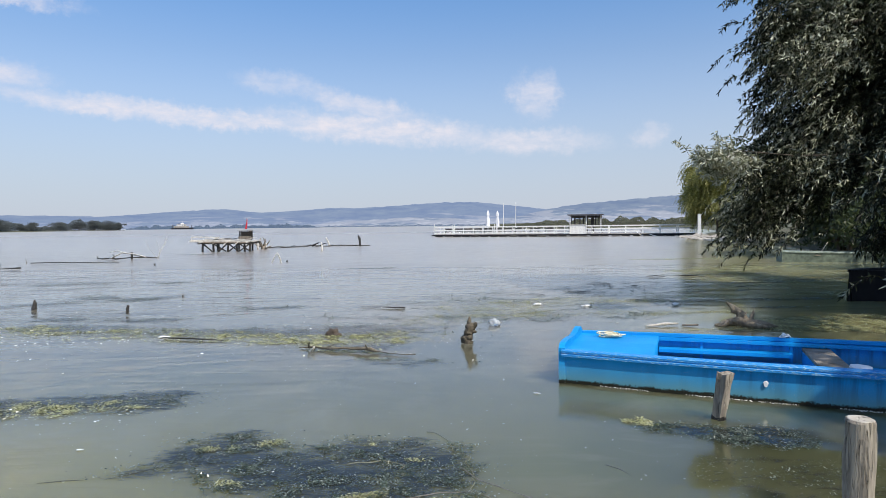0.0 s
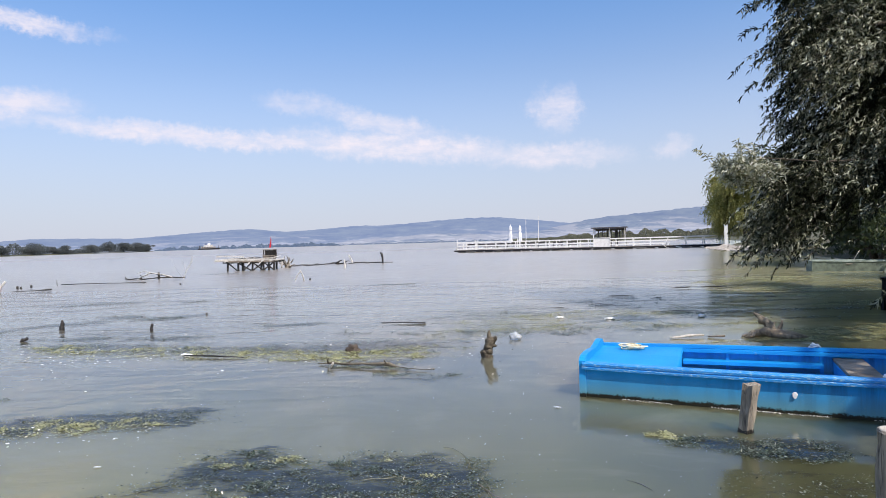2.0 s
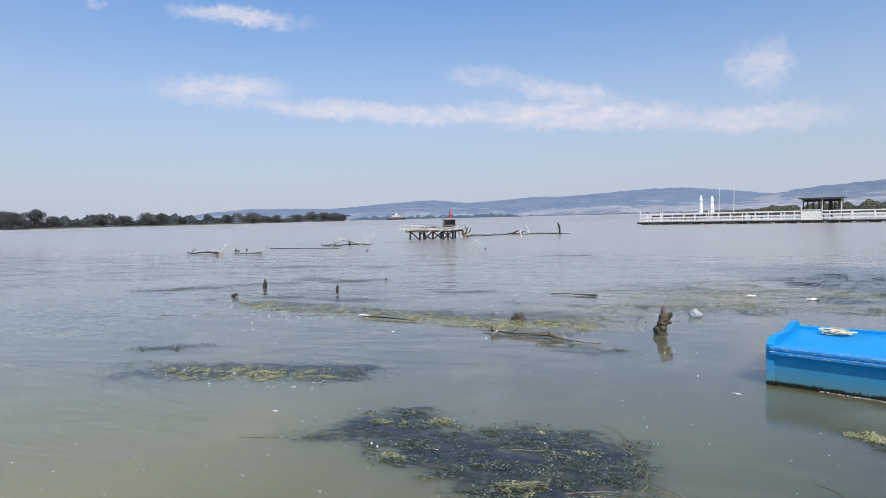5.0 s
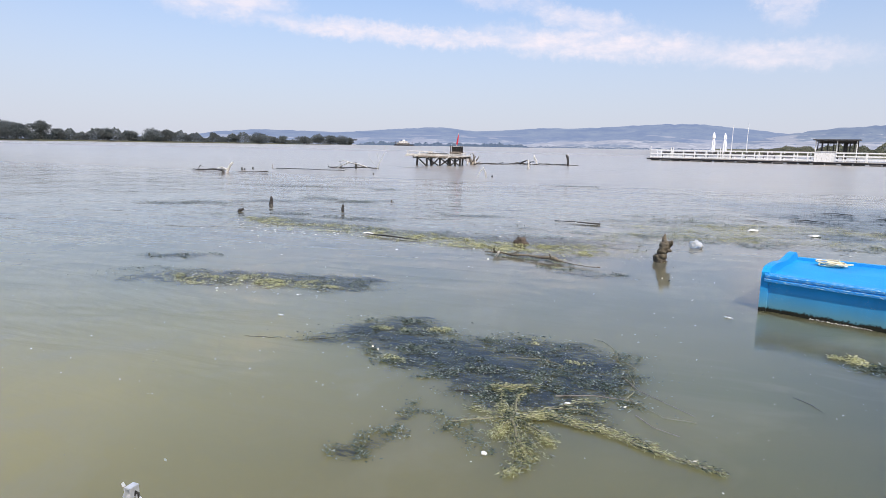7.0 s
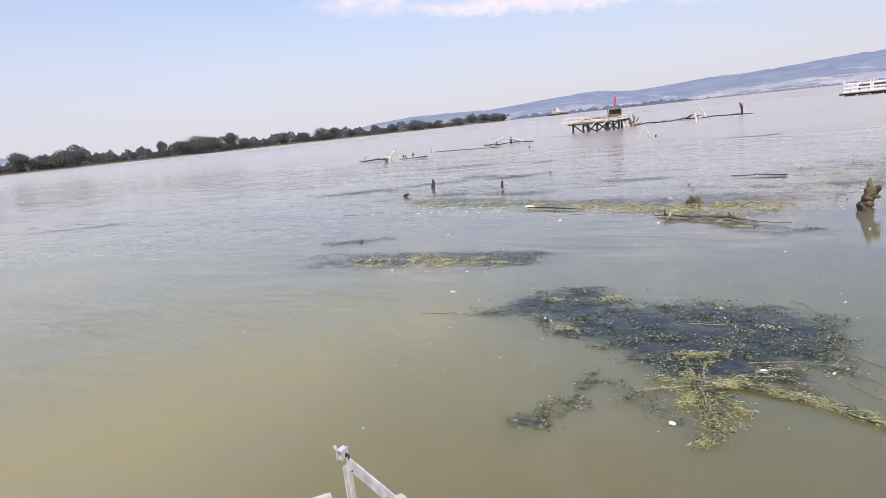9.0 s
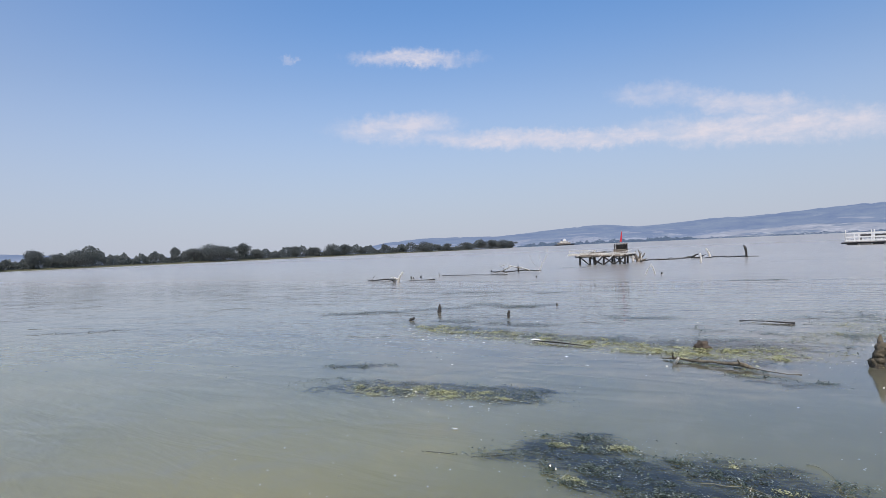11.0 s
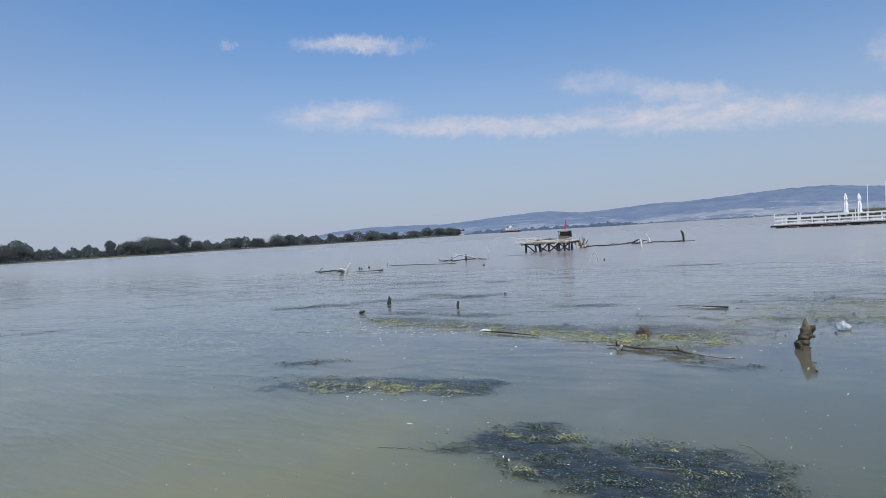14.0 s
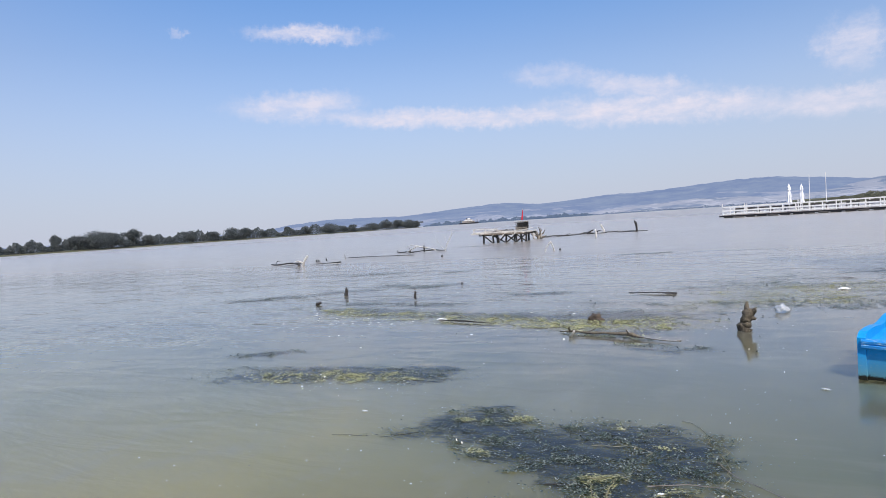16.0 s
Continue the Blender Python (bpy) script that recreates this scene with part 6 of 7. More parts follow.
for i in range(520):
    y = 52 + 36 * rng.uniform() ** 0.6
    x = lerp_table(SHORE, y) + rng.uniform(-1.3, 1.2)
    r = rng.uniform(0.12, 0.4)
    ico = [(0, 0, 1), (0.9, 0, 0.35), (0.28, 0.85, 0.4), (-0.72, 0.53, 0.45), (-0.7, -0.52, 0.4), (0.3, -0.86, 0.3), (0.1, 0.1, -0.8)]
    vs = [(x + (a * (1 + 0.3 * rng.normal())) * r, y + b * r * (1 + 0.2 * rng.normal()), max(-0.1, bank_height(x, y)) + 0.05 + c * r * 0.7) for a, b, c in ico]
    rub.add(vs, [(0, 1, 2), (0, 2, 3), (0, 3, 4), (0, 4, 5), (0, 5, 1), (6, 2, 1), (6, 3, 2), (6, 4, 3), (6, 5, 4), (6, 1, 5)])
tagged(new("rubble", rub.mesh("rubble", M_STONE)), "pale broken stones along the water's edge", "stones", kind="stuff")


# ---- water weed ----
def blob_field(blobs, x, y):
    """How thick the weed lies at x, y: 1 in the heart of a blob, 0 outside."""
    best = np.zeros_like(x)
    for cx, cy, rx, ry, rot, w in blobs:
        c, s = math.cos(radians(rot)), math.sin(radians(rot))
        u, v = ((x - cx) * c + (y - cy) * s) / rx, (-(x - cx) * s + (y - cy) * c) / ry
        best = np.maximum(best, w * np.clip(1.25 - (u * u + v * v), 0, 1))
    return best


def warp(x, y, amount, seed):
    """Pushes points about, so that drifts of weed have torn outlines."""
    f = 0.45 / amount
    d = np.array([noise.noise_vector(Vector((a * f, b * f, seed * 1.7))) * 0.65 + noise.noise_vector(Vector((a * f * 3.1, b * f * 3.1, seed))) * 0.35 for a, b in zip(x.ravel(), y.ravel())])
    return x + d[:, 0].reshape(x.shape) * amount * 1.6, y + d[:, 1].reshape(y.shape) * amount


LEVEL = {"sunken_dark_weed": 0.0022, "sunken_olive_weed": 0.0042}


def weed(name, label, blobs, bits, size, material, sheet, seed, lumpy=2.5, cell=0.05, sparse=0.1, tear=0.55, stand=1.0):
    rng = np.random.default_rng(seed)
    area = np.array([b[2] * b[3] * max(b[5], 0.05) for b in blobs])
    pick = rng.choice(len(blobs), bits * 3, p=area / area.sum())
    B = np.array(blobs)[pick]
    r, a = np.sqrt(rng.uniform(0, 1.25, len(pick))), rng.uniform(0, 2 * np.pi, len(pick))
    c, s = np.cos(np.radians(B[:, 4])), np.sin(np.radians(B[:, 4]))
    u, v = B[:, 2] * r * np.cos(a), B[:, 3] * r * np.sin(a)
    x, y = B[:, 0] + u * c - v * s, B[:, 1] + u * s + v * c
    k = np.array([noise.fractal(Vector((p * lumpy, q * lumpy, seed)), 0.8, 2.1, 4) for p, q in zip(x, y)])
    ok = k + rng.normal(size=len(k)) * 0.1 > sparse
    x, y = x[ok][:bits], y[ok][:bits]
    n = len(x)
    torn = tear * float(np.median([min(b[2], b[3]) for b in blobs]))
    x, y = warp(x, y, torn, seed)
    stray = rng.normal(size=n) * (rng.uniform(0, 1, n) ** 4) * torn * 0.9
    x, y = x + stray * 1.8, y + stray * rng.uniform(-1, 1, n)
    along = np.stack([rng.normal(size=n), rng.normal(size=n), rng.normal(size=n) * 0.24 * stand], 1)
    l = rng.uniform(0.5, 1.6, n) * size
    pts = np.stack([x, y, 0.006 + np.abs(rng.normal(size=n)) * size * 0.12 * stand], 1)
    along = unit_rows(along)
    side = unit_rows(np.stack([-along[:, 1], along[:, 0], rng.normal(size=n) * 0.45 * stand], 1))
    w = l * rng.uniform(0.25, 0.6, n)
    q = np.stack([pts, pts + along * (l * 0.4)[:, None] + side * (w / 2)[:, None], pts + along * l[:, None], pts + along * (l * 0.5)[:, None] - side * (w / 2)[:, None]], 1).reshape(-1, 3)
    q[:, 2] = np.maximum(q[:, 2], 0.005)
    ob = new(name, mesh_from(name, q.tolist(), np.arange(4 * n).reshape(n, 4).tolist(), material))
    tagged(ob, label, "water weed", kind="stuff")
    if sheet:
        lo = [min(b[i] - max(b[2], b[3]) * 1.2 for b in blobs) for i in (0, 1)]
        hi = [max(b[i] + max(b[2], b[3]) * 1.2 for b in blobs) for i in (0, 1)]
        nx, ny = int((hi[0] - lo[0]) / cell) + 2, int((hi[1] - lo[1]) / cell) + 2
        gx, gy = np.meshgrid(np.linspace(lo[0], hi[0], nx), np.linspace(lo[1], hi[1], ny))
        t = blob_field(blobs, *warp(gx, gy, -torn, seed))
        fs = [(j * nx + i, j * nx + i + 1, (j + 1) * nx + i + 1, (j + 1) * nx + i) for j in range(ny - 1) for i in range(nx - 1) if t[j:j + 2, i:i + 2].max() > 0]
        used = sorted({i for f in fs for i in f})
        back = {i: k for k, i in enumerate(used)}
        X, Y, T = gx.ravel(), gy.ravel(), t.ravel()
        me = mesh_from("sunken_mat", [(X[i], Y[i], LEVEL[sheet.name] + 0.00004 * seed) for i in used], [tuple(back[i] for i in f) for f in fs], sheet)
        at = me.attributes.new("thick", "FLOAT", "POINT")
        at.data.foreach_set("value", [float(T[i]) for i in used])
        part("sunken_mat", me, ob, "weed lying just under the water")
    return ob


MAIN = [(-1.75, 4.85, 0.5, 0.5, 10, 1.0), (-1.2, 4.55, 0.65, 0.5, -10, 1.0), (-0.55, 4.75, 0.6, 0.5, 0, 0.95), (-0.1, 4.55, 0.35, 0.55, 10, 0.85), (-0.2, 4.05, 0.4, 0.35, 20, 0.7), (-2.2, 4.55, 0.35, 0.12, 15, 0.6), (-1.9, 5.3, 0.28, 0.18, 0, 0.6), (-0.75, 4.2, 0.5, 0.36, 0, 0.95), (-0.4, 3.9, 0.42, 0.26, 0, 0.75)]
main_bed = weed("weed_bed", "dark bed of tangled water weed just under the surface", MAIN, 13000, 0.0175, M_WEED, M_MAT_DARK, 2, 4.5, 0.03, 0.2)
weed("pale_weed_tufts", "yellow-green tufts of weed on the dark weed bed", [(-1.85, 5.02, 0.16, 0.07, 10, 1), (-1.52, 5.12, 0.15, 0.08, 0, 1), (-0.66, 5.1, 0.2, 0.06, 0, 1), (-0.2, 4.72, 0.1, 0.04, 0, 1), (-1.55, 4.3, 0.12, 0.05, -20, 0.7)], 900, 0.018, M_ALGAE, None, 3, 6)
weed("weed_ring", "ring of dark weed scraps round the bed's edge", [(0.12, 4.6, 0.07, 0.5, -8, 1), (-0.55, 4.0, 0.3, 0.1, 10, 1), (-0.72, 4.05, 0.14, 0.1, 0, 1), (-0.7, 3.3, 0.1, 0.28, 35, 1), (-1.1, 4.2, 0.5, 0.12, -10, 1)], 1300, 0.018, M_WEED, None, 6, 4)
weed("small_weed", "small drift of dark weed under the surface", [(-1.08, 3.1, 0.1, 0.16, -25, 0.5), (-1.07, 3.45, 0.04, 0.2, 8, 0.4), (-1.18, 2.88, 0.12, 0.07, 0, 0.5), (-0.95, 3.5, 0.1, 0.03, 10, 0.4)], 1100, 0.015, M_WEED, M_MAT_DARK, 7, 8, 0.02, 0.02)
weed("left_weed_bed", "patch of dark water weed floating apart", [(-4.3, 6.2, 1.45, 0.4, 8, 0.88), (-5.1, 5.85, 0.75, 0.24, 12, 0.7), (-3.3, 6.4, 0.8, 0.36, 5, 0.88)], 3600, 0.018, M_WEED, M_MAT_DARK, 8, 2.5, 0.05, 0.0, 0.9)
weed("left_yellow_weed", "yellow-green weed lying on the floating patch", [(-4.3, 6.1, 0.75, 0.24, 5, 1), (-3.6, 6.2, 0.5, 0.2, 8, 1), (-4.85, 6.0, 0.35, 0.13, 10, 1), (-3.1, 6.24, 0.3, 0.09, 5, 1)], 4600, 0.026, M_ALGAE, None, 9, 5.0, 0.05, 0.24, 1.6, 0.6)
weed("far_dark_weed", "small dark scrap of weed on the water", [(-6.05, 7.12, 0.5, 0.2, 25, 0.85)], 700, 0.02, M_WEED, M_MAT_DARK, 10, 3)
BAND = [(-7.1, 11.0, 0.9, 0.5, -12, 0.85), (-5.6, 10.6, 1.0, 0.42, -14, 0.7), (-4.2, 10.3, 1.0, 0.46, -10, 0.8), (-3.0, 10.05, 0.9, 0.46, -6, 0.9), (-1.9, 9.75, 0.9, 0.6, -8, 1.0), (-1.2, 9.6, 0.6, 0.48, 10, 0.9), (-0.6, 10.3, 0.7, 0.45, 25, 0.7)]
weed("weed_band", "long band of yellow-green weed drifting on the water", BAND, 20000, 0.028, M_ALGAE, M_MAT_OLIVE, 12, 3.4, 0.05, 0.3, 1.3)
weed("weed_band_shadow", "dark weed hanging under the long drifting band", [(-6.3, 11.1, 1.8, 0.6, -14, 0.85), (-3.6, 10.6, 1.7, 0.5, -8, 0.8), (-1.5, 10.6, 1.4, 0.8, 0, 0.85), (-1.6, 9.2, 0.8, 0.3, -8, 0.8), (-0.6, 8.1, 0.6, 0.2, -5, 0.7)], 3200, 0.022, M_WEED, M_MAT_DARK, 13, 1.6, 0.07, 0.1, 0.9)
weed("right_weed_field", "thin yellow-green weed spread over the shallows", [(1.2, 13.3, 1.5, 1.2, 10, 0.6), (3.2, 14.2, 1.9, 0.9, 5, 0.65), (5.3, 15.2, 1.6, 1.1, 10, 0.6), (0.3, 12.0, 1.0, 0.7, 20, 0.55), (2.6, 12.6, 1.5, 0.5, 5, 0.55)], 16000, 0.018, M_ALGAE, M_MAT_OLIVE, 14, 1.3, 0.1)
weed("right_dark_weed", "dark scraps of weed over the shallows", [(2.2, 15.8, 2.6, 1.2, 8, 0.4), (-0.4, 12.6, 1.6, 0.9, 15, 0.38), (5.0, 17.6, 2.0, 1.1, 10, 0.4), (3.6, 12.0, 1.6, 0.5, 0, 0.4)], 7500, 0.026, M_WEED, None, 15, 1.6, 0.12, 0.08, 0.8)
weed("bank_weed", "dense yellow-green weed drifting behind the boat", [(6.5, 11.45, 0.9, 0.22, 4, 0.9), (7.5, 11.6, 1.3, 0.26, 6, 1.0), (7.3, 10.85, 1.5, 0.5, 4, 1.0), (6.2, 10.45, 0.9, 0.32, 0, 0.9), (8.2, 10.3, 1.2, 0.7, 8, 1.0), (4.9, 10.35, 0.8, 0.16, 0, 0.7), (4.2, 10.2, 0.6, 0.2, 0, 0.6)], 26000, 0.017, M_ALGAE, M_MAT_OLIVE, 16, 2.4, 0.06, 0.06, 0.7)
weed("shallows_weed", "thin streaks of yellow-green weed over the shallows", [(5.0, 12.35, 1.3, 0.2, 4, 0.7), (6.3, 15.2, 1.5, 0.28, 6, 0.65), (8.6, 17.6, 1.8, 0.3, 8, 0.65), (9.8, 20.0, 2.2, 0.4, 8, 0.6), (10.6, 23.6, 2.6, 0.5, 8, 0.6), (12.6, 25.0, 2.4, 0.5, 6, 0.6), (9.0, 15.4, 1.6, 0.35, 8, 0.6), (11.4, 18.9, 1.8, 0.35, 8, 0.6), (12.0, 31.0, 2.6, 0.5, 8, 0.55)], 17000, 0.024, M_ALGAE, M_MAT_OLIVE, 21, 1.4, 0.12, 0.1, 1.0)
weed("scattered_weed", "dark and olive tufts of weed scattered over the open shallows", [(-0.5, 11.6, 2.2, 0.6, 5, 0.8), (2.6, 12.4, 2.4, 0.8, 4, 0.8), (4.6, 13.6, 2.2, 0.7, 6, 0.8), (1.0, 14.6, 2.6, 0.6, 5, 0.7), (4.0, 16.6, 2.4, 0.6, 5, 0.7), (-4.6, 10.9, 2.2, 0.4, -10, 0.7), (-8.0, 11.6, 1.4, 0.4, -10, 0.7)], 7000, 0.042, M_WEED, None, 22, 1.5, 0.05, 0.16, 1.0, 0.25)
weed("bank_dark_weed", "dark weed streaks under the overhanging trees", [(6.4, 14.4, 1.6, 0.2, 6, 0.8), (7.6, 16.4, 1.6, 0.22, 8, 0.7), (9.5, 18.5, 2.0, 0.3, 10, 0.7), (9.6, 21.6, 2.2, 0.35, 10, 0.7), (11.6, 19.4, 1.6, 0.2, 6, 0.8), (8.2, 14.4, 1.4, 0.2, 6, 0.7), (6.6, 13.0, 1.0, 0.14, 4, 0.8)], 2400, 0.035, M_WEED, M_MAT_DARK, 17, 1.2, 0.12)
weed("post_weed", "dark weed and leaf litter caught round the mooring post", [(2.3, 5.25, 0.5, 0.18, -12, 1.0), (2.6, 5.08, 0.42, 0.2, -10, 1.0), (1.95, 5.42, 0.25, 0.1, -10, 0.8), (2.75, 5.3, 0.3, 0.14, -10, 0.9)], 3000, 0.022, M_WEED, M_MAT_DARK, 18, 5, 0.03, 0.05)
weed("post_weed_tuft", "yellow-green tuft of weed beside the mooring post", [(1.77, 5.6, 0.13, 0.06, 0, 1), (1.85, 5.5, 0.1, 0.05, 0, 0.8)], 420, 0.028, M_ALGAE, None, 19, 7)
weed("pile_weed", "thin pale weed strands in the water by the pile", [(2.3, 4.35, 0.5, 0.35, -20, 0.3), (2.75, 4.3, 0.4, 0.3, 10, 0.3)], 600, 0.018, M_WEED, M_MAT_DARK, 20, 5)
STREAKS = [[(-11.6, 13.2, 0.9, 0.4, 30), (-10.9, 13.9, 0.8, 0.35, 30), (-9.9, 14.8, 0.9, 0.45, 35), (-9.2, 16.2, 0.8, 0.5, 30)], [(-8.0, 15.6, 0.7, 0.3, 20), (-7.4, 16.2, 0.6, 0.35, 20)], [(-12.7, 20.2, 0.9, 0.35, 25), (-11.3, 20.7, 0.9, 0.35, 15)],
           [(-8.8, 20.5, 0.6, 0.4, 25)], [(-3.4, 26.5, 0.9, 0.3, 10), (-2.6, 26.7, 0.6, 0.2, 10)], [(-16.9, 42.0, 1.2, 0.4, 10)], [(-3.8, 13.8, 0.7, 0.3, 15)], [(-16, 8.2, 1.2, 0.16, 40)], [(-5.9, 12.2, 0.9, 0.3, -5), (-7.6, 12.3, 0.9, 0.35, 0)]]
for i, drift in enumerate(STREAKS):
    weed("weed_streak", "thin dark streak of weed on open water", [(*d, 0.85) for d in drift], 500 * len(drift), 0.026, M_WEED, M_MAT_DARK, 40 + i, 1.8, 0.07, 0.12, 1.2)


def rooted_plant():
    """An uprooted water plant: stems sprawling from a root crown, coated in weed."""
    rng = np.random.default_rng(61)
    ob = thing("uprooted_plant", "uprooted yellow-green water plant with sprawling stems floating on the surface", "water plant", (-0.39, 3.6, 0))
    hub = (-0.06, 0.0)
    # way, thickness, tufts to the metre, their spread, share of dark ones
    upper = [((hub, (-0.2, -0.08), (-0.39, -0.19)), 0.009, 260, 0.012, 0.2), ((hub, (-0.22, 0.03), (-0.36, 0.04)), 0.004, 500, 0.016, 0.6),
            ((hub, (-0.09, 0.2), (-0.1, 0.34), (-0.08, 0.48)), 0.007, 300, 0.012, 0.5), ((hub, (-0.18, 0.17), (-0.22, 0.34), (-0.3, 0.42)), 0.007, 500, 0.014, 0.5),
            (((-0.33, 0.4), (-0.18, 0.45), (-0.02, 0.5)), 0.006, 1400, 0.02, 0.65)]
    lower = [((hub, (0.15, 0.05), (0.4, 0.0), (0.7, -0.13), (1.06, -0.27)), 0.008, 900, 0.012, 0.3),
            ((hub, (0.2, 0.1), (0.45, 0.05), (0.75, -0.08)), 0.005, 520, 0.01, 0.35), ((hub, (0.1, 0.2), (0.26, 0.36), (0.42, 0.42)), 0.005, 250, 0.012, 0.7),
            (((0.12, 0.2), (0.33, 0.24), (0.48, 0.17)), 0.004, 250, 0.012, 0.7), ((hub, (0.0, -0.2), (0.05, -0.34), (0.13, -0.42)), 0.011, 1700, 0.032, 0.25),
            ((hub, (-0.1, -0.14), (-0.11, -0.27)), 0.006, 1700, 0.032, 0.25), (((0.05, -0.34), (0.1, -0.5), (0.06, -0.64)), 0.006, 1500, 0.035, 0.55),
            ((hub, (0.08, -0.12), (0.2, -0.24)), 0.006, 1500, 0.03, 0.4), ((hub, (-0.12, 0.08), (-0.16, 0.12)), 0.008, 1500, 0.03, 0.3), ((hub, (0.05, 0.06), (0.12, 0.1)), 0.008, 1800, 0.03, 0.3)]
    pts, dirs, lens, dull = [], [], [], []
    for way, r, tufts, wide, dark in upper + lower:
        way = [Vector((*p, 0.014)) for p in way]
        line = []
        for k in range(len(way) - 1):
            for q in range(5):
                p = way[k].lerp(way[k + 1], q / 5)
                line.append(p + Vector((noise.noise(p * 9), noise.noise(p * 9 + Vector((5, 0, 0))), 0.3 * noise.noise(p * 14))) * 0.03)
        line.append(way[-1])
        m = len(line)
        part("stem", Build().tube(line, [0.85 * r * (1 - 0.6 * k / m) for k in range(m)], 6, 0.3, r * 99).mesh("stem", M_STEM, True), ob)
        long = sum((way[k + 1] - way[k]).length for k in range(len(way) - 1))
        for k in range(int(1.7 * tufts * long)):
            t = rng.uniform(0, m - 1.001)
            p, d = line[int(t)].lerp(line[int(t) + 1], t % 1), line[int(t) + 1] - line[int(t)]
            w = wide * (0.6 + 0.8 * abs(noise.noise(p * 12)) * 2)
            pts.append((p.x + rng.normal() * w, p.y + rng.normal() * w, 0.006 + abs(rng.normal()) * 0.012))
            d.normalize()
            dirs.append((d.x + rng.normal() * 0.5, d.y + rng.normal() * 0.5, rng.normal() * 0.1))
            lens.append(rng.uniform(0.01, 0.034))
            dull.append(noise.noise(p * 7) * 0.9 + rng.uniform(0, 1) < dark * 0.8)
    pts, dirs, lens, dull = np.array(pts), np.array(dirs), np.array(lens), np.array(dull)
    part("weed_coat", leaves_mesh("weed_coat", pts[~dull], dirs[~dull], lens[~dull], lens[~dull] * 0.16, M_ALGAE, rng), ob, "clinging yellow-green weed")
    part("dark_coat", leaves_mesh("dark_coat", pts[dull], dirs[dull], lens[dull], lens[dull] * 0.2, M_WEED, rng), ob, "dark rotting weed among the stems")
    for p0, p1, p2 in (((0.12, 0.42), (0.35, 0.5), (0.62, 0.52)), ((0.62, 0.3), (0.72, 0.15), (0.86, 0.1)), ((0.5, 0.95), (0.62, 0.7), (0.95, 0.42))):
        tw = new("weed_twig", Build().tube([(*p0, 0.008), (*p1, 0.014), (*p2, 0.006)], [0.004, 0.003, 0.002], 6).mesh("weed_twig", M_DRIFT))
        tw.location = (-0.39, 3.6, 0)
        tagged(tw, "thin grey twig floating among the weed", "twig", "twigs in the weed")


weed("log_litter", "scraps of weed caught along the drifting log", [(-1.75, 8.95, 0.3, 0.07, -15, 1), (-1.3, 8.85, 0.3, 0.08, -12, 1), (-1.0, 8.72, 0.25, 0.06, -15, 0.9), (-0.9, 8.35, 0.4, 0.1, -10, 0.8), (-0.3, 8.25, 0.25, 0.08, 0, 0.7)], 1500, 0.02, M_WEED, None, 33, 5, 0.05, 0.0)
weed("log_litter_pale", "yellow-green scraps of weed caught on the drifting log", [(-1.6, 8.92, 0.3, 0.06, -15, 1), (-1.1, 8.8, 0.25, 0.06, -12, 1), (-0.95, 8.38, 0.25, 0.06, -10, 0.8)], 500, 0.02, M_ALGAE, None, 34, 6, 0.05, 0.0)
rooted_plant()
weed("plant_litter", "dark scraps of weed beside the uprooted plant", [(-0.68, 3.3, 0.05, 0.12, 40, 1), (-0.55, 3.18, 0.07, 0.1, 35, 1), (-0.62, 3.5, 0.08, 0.05, 0, 0.8)], 420, 0.014, M_WEED, None, 31, 9, 0.02, 0.0)


def bed_strands(bed):
    """Thin stems trailing round the edge of the weed bed."""
    for way in (((-0.15, 5.35), (0.05, 5.1), (0.16, 4.75), (0.2, 4.3), (0.12, 4.0)), ((-0.75, 4.62), (-0.5, 4.7), (-0.3, 4.62), (-0.33, 4.5)), ((0.16, 4.1), (0.4, 3.95), (0.62, 3.9))):
        line = []
        for k in range(len(way) - 1):
            for q in range(6):
                p = Vector((*way[k], 0.008)).lerp(Vector((*way[k + 1], 0.008)), q / 6)
                line.append(p + Vector((noise.noise(p * 6), noise.noise(p * 6 + Vector((3, 0, 0))), 0)) * 0.08)
        part("stem", Build().tube(line, [0.0028] * len(line), 5, 0.3).mesh("stem", M_STEM), bed, "thin pale trailing stem")


bed_strands(main_bed)


# ---- flotsam ----
def flecks(name, label, n, box, size, seed, material=M_SPECK):
    rng = np.random.default_rng(seed)
    x, y = rng.uniform(box[0], box[1], n), rng.uniform(box[2], box[3], n)
    k = np.array([noise.noise(Vector((a * 0.35, b * 0.35, seed))) for a, b in zip(x, y)])
    ok = k > -0.12
    x, y = x[ok], y[ok]
    n = len(x)
    l = size * 0.62 * 0.8 * rng.uniform(0.3, 1.5, n) ** 1.6
    pts = np.stack([x, y, np.full(n, 0.007)], 1)
    al = np.stack([rng.normal(size=n), rng.normal(size=n) * 0.5, np.abs(rng.normal(size=n)) * 0.05], 1)
    al = unit_rows(al)
    sd = unit_rows(np.stack([-al[:, 1], al[:, 0], np.abs(rng.normal(size=n)) * 0.2], 1))
    v = np.stack([pts, pts + al * (l * 0.5)[:, None] + sd * (l * 0.3)[:, None], pts + al * l[:, None], pts + al * (l * 0.5)[:, None] - sd * (l * 0.3)[:, None], ], 1).reshape(-1, 3)
    v[:, 2] = np.maximum(v[:, 2], 0.005)
    ob = new(name, mesh_from(name, v.tolist(), np.arange(4 * n).reshape(n, 4).tolist(), material))
    tagged(ob, label, "flotsam", kind="stuff")


flecks("pale_flotsam", "tiny pale leaves and feathers scattered on the water", 220, (-4.2, 1.6, 3.0, 8.0), 0.024, 1)
flecks("pale_flotsam", "tiny pale leaves and feathers scattered on the water", 420, (-8.5, 4.5, 7.5, 15), 0.065, 2)
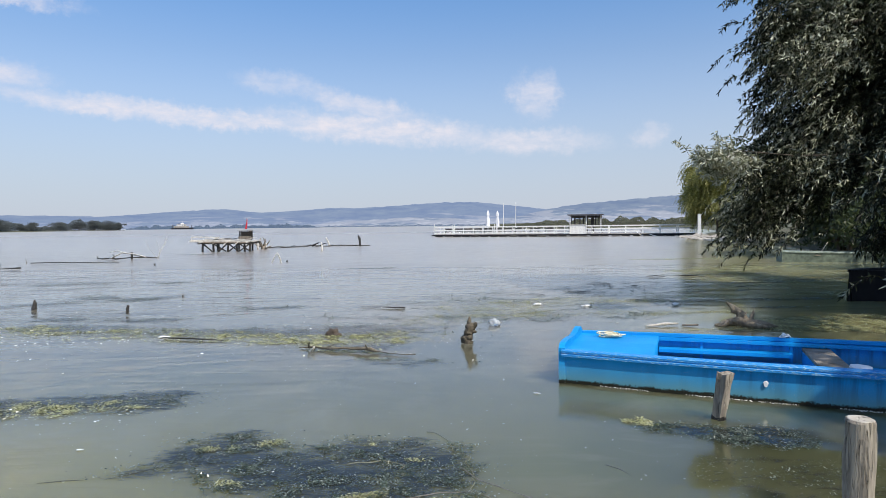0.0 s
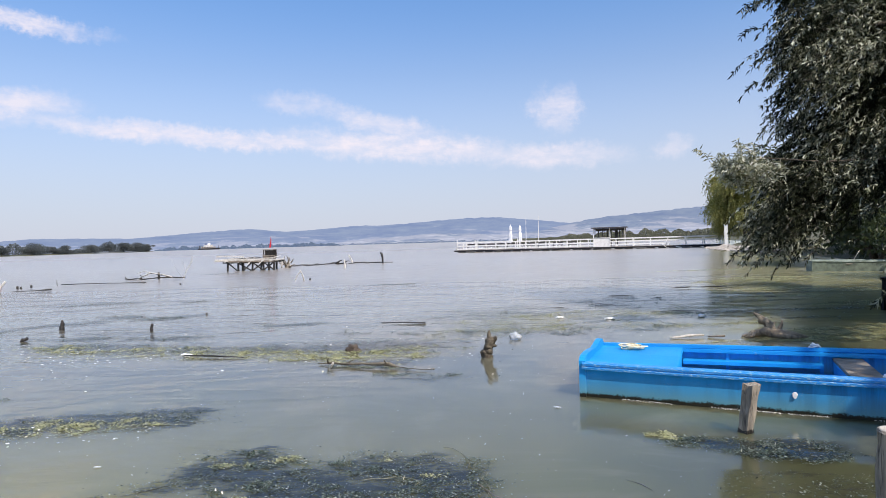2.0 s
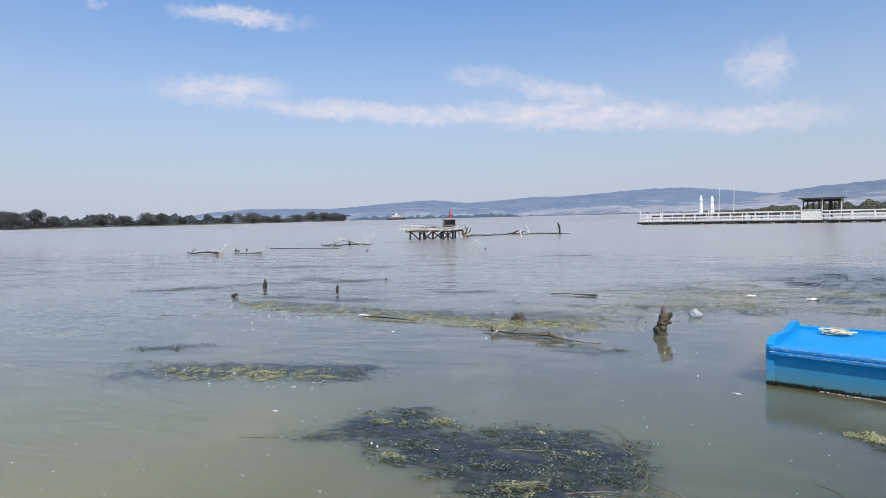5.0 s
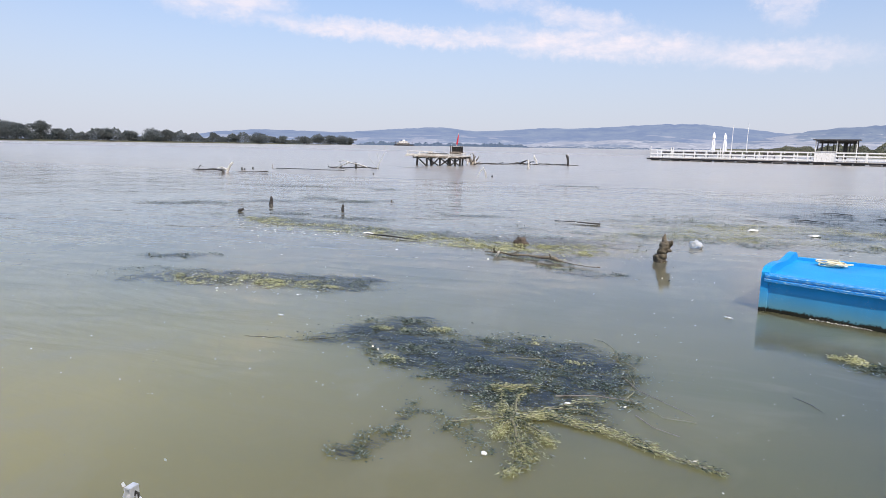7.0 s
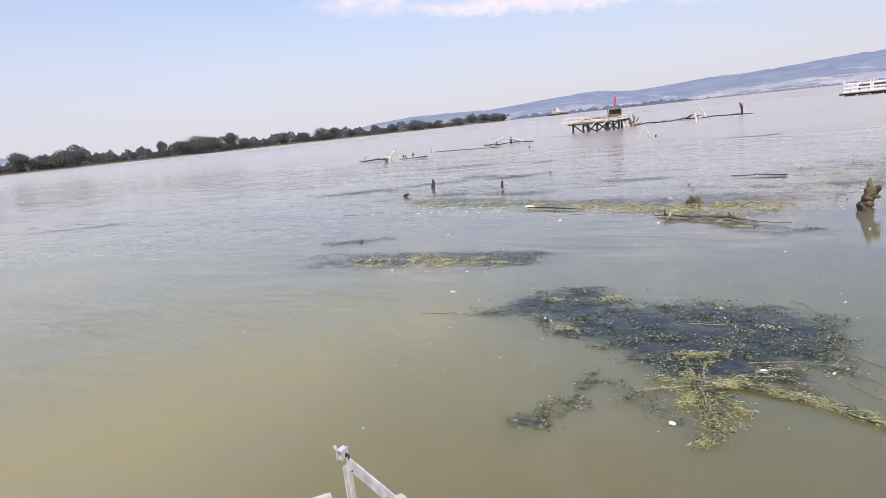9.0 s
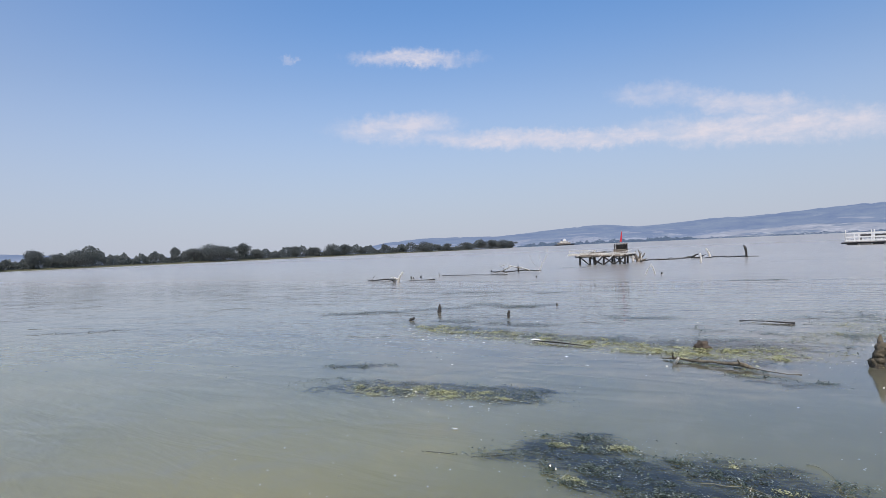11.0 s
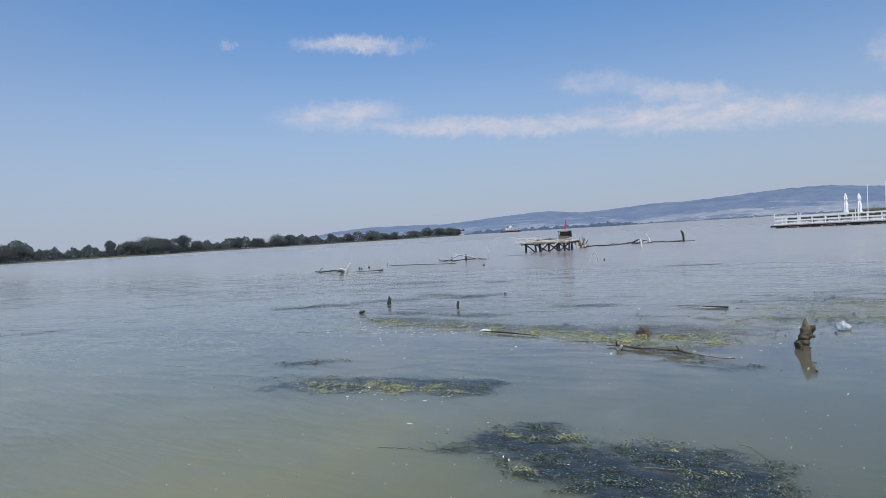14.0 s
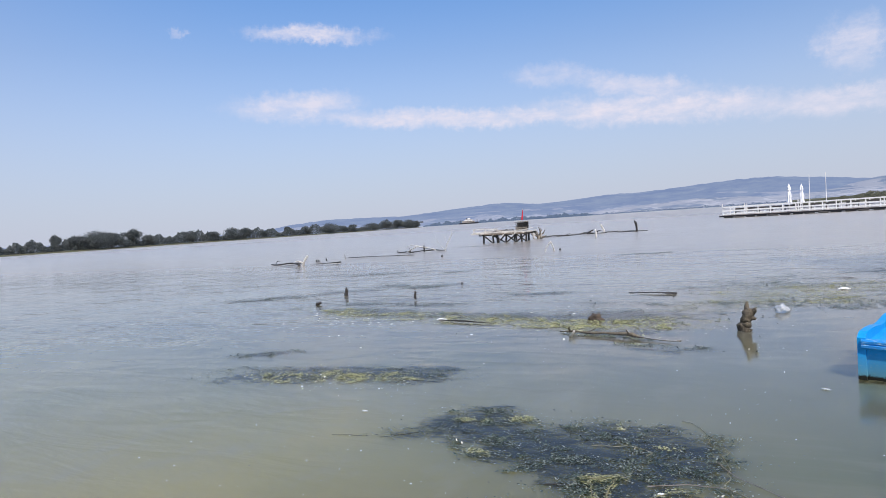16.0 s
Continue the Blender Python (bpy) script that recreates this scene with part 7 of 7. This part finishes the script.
flecks("pale_flotsam", "tiny pale leaves and feathers among the weed", 220, (-8.0, -5.0, 9.6, 11.2), 0.07, 3)
flecks("pale_flotsam", "tiny pale leaves and feathers along the floating patch", 60, (-5.4, -3.0, 5.6, 6.3), 0.05, 4)
flecks("dark_flotsam", "tiny dark scraps scattered on the water", 90, (-6, 3, 2.2, 9), 0.03, 5, M_WEED)
flecks("dark_flotsam", "small dark scraps drifting over the shallows", 320, (-0.5, 8.5, 10.5, 20), 0.08, 6, M_WEED)
flecks("bark_flotsam", "small brown bark chips drifting over the shallows", 160, (-1.5, 8.0, 9.8, 18), 0.07, 7, M_DRIFT)
flecks("bark_flotsam", "small brown bark chips drifting in the weed", 130, (-7.5, 0.2, 8.6, 11.6), 0.05, 8, M_DRIFT)


def boat_foam():
    """White bubbles and scraps gathered along the boat's side."""
    rng = np.random.default_rng(91)
    vs, fs = [], []
    for i in range(700):
        s_ = 0.25 + 4.2 * rng.uniform() ** 0.8
        if noise.noise(Vector((s_ * 2.2, 4, 1))) < -0.12:
            continue
        p = BOAT @ Vector((s_, -half_beam(s_) + 0.02 - abs(rng.normal()) * 0.02, 0.008))
        r = rng.uniform(0.0015, 0.006)
        a0, o = rng.uniform(0, 6.28), len(vs)
        vs += [(p.x + math.cos(a0 + k * 1.257) * r * rng.uniform(0.7, 1.6), p.y + math.sin(a0 + k * 1.257) * r, 0.006) for k in range(5)] + [(p.x, p.y, 0.008 + r * 0.9)]
        fs += [(o + k, o + (k + 1) % 5, o + 5) for k in range(5)]
    tagged(new("waterline_foam", mesh_from("waterline_foam", vs, fs, M_SPECK)), "white foam and scraps along the boat's waterline", "foam", kind="stuff")


boat_foam()


def lump(name, label, category, at, size, material, seed, rz=0):
    bm = bmesh.new()
    bmesh.ops.create_icosphere(bm, subdivisions=3, radius=1)
    for v in bm.verts:
        q = 1 + 0.5 * noise.noise(v.co * 1.8 + Vector((seed, 0, 0))) + 0.25 * noise.noise(v.co * 4 + Vector((0, seed, 0)))
        v.co = Vector((v.co.x * size[0] * q, v.co.y * size[1] * q, v.co.z * size[2] * q))
    me = bpy.data.meshes.new(name)
    bm.to_mesh(me)
    me.materials.append(material)
    me.polygons.foreach_set("use_smooth", [True] * len(me.polygons))
    ob = new(name, me)
    ob.matrix_basis = pose(*at, 0, 0, rz)
    return tagged(ob, label, category)


lump("floating_chunk", "brown chunk of dead wood stuck in the weed", "driftwood", (-1.85, 10.28, 0.02), (0.12, 0.08, 0.085), wood_material("rotten_brown_wood", (0.13, 0.1, 0.075), (0.05, 0.038, 0.03)), 12, -20)
lump("plastic_bag", "clear crumpled plastic bag floating beside the stump", "plastic bag", (0.9, 11.1, 0.05), (0.1, 0.08, 0.075), M_CLEAR, 1)
lump("plastic_bottle", "pale plastic bottle drifting in the weed", "bottle", (2.1, 13.85, 0.02), (0.09, 0.032, 0.025), M_FOAM, 2, 10)
lump("foam_scrap", "white scrap of foam drifting in the weed", "foam", (3.1, 13.5, 0.02), (0.12, 0.04, 0.02), M_FOAM, 3, 5)
lump("foam_scrap", "white scrap of foam drifting in the weed", "foam", (5.05, 13.5, 0.03), (0.1, 0.06, 0.035), M_FOAM, 4, 40)
lump("foam_scrap", "small white scrap of foam floating on the water", "foam", (-4.62, 10.2, 0.01), (0.09, 0.04, 0.02), M_FOAM, 5, 0)
lump("foam_scrap", "small white scrap of foam floating on the water", "foam", (-0.18, 3.93, 0.008), (0.022, 0.01, 0.006), M_FOAM, 6, 0)
lump("foam_scrap", "small white scrap of foam floating on the water", "foam", (-0.5, 3.12, 0.008), (0.014, 0.01, 0.01), M_FOAM, 7, 0)
lump("floating_feather", "white feather floating on open water", "feather", (0.98, 6.55, 0.008), (0.04, 0.008, 0.005), M_FOAM, 8, -30)
lump("floating_feather", "white feather floating on open water", "feather", (-2.98, 5.0, 0.008), (0.028, 0.007, 0.004), M_FOAM, 9, 5)
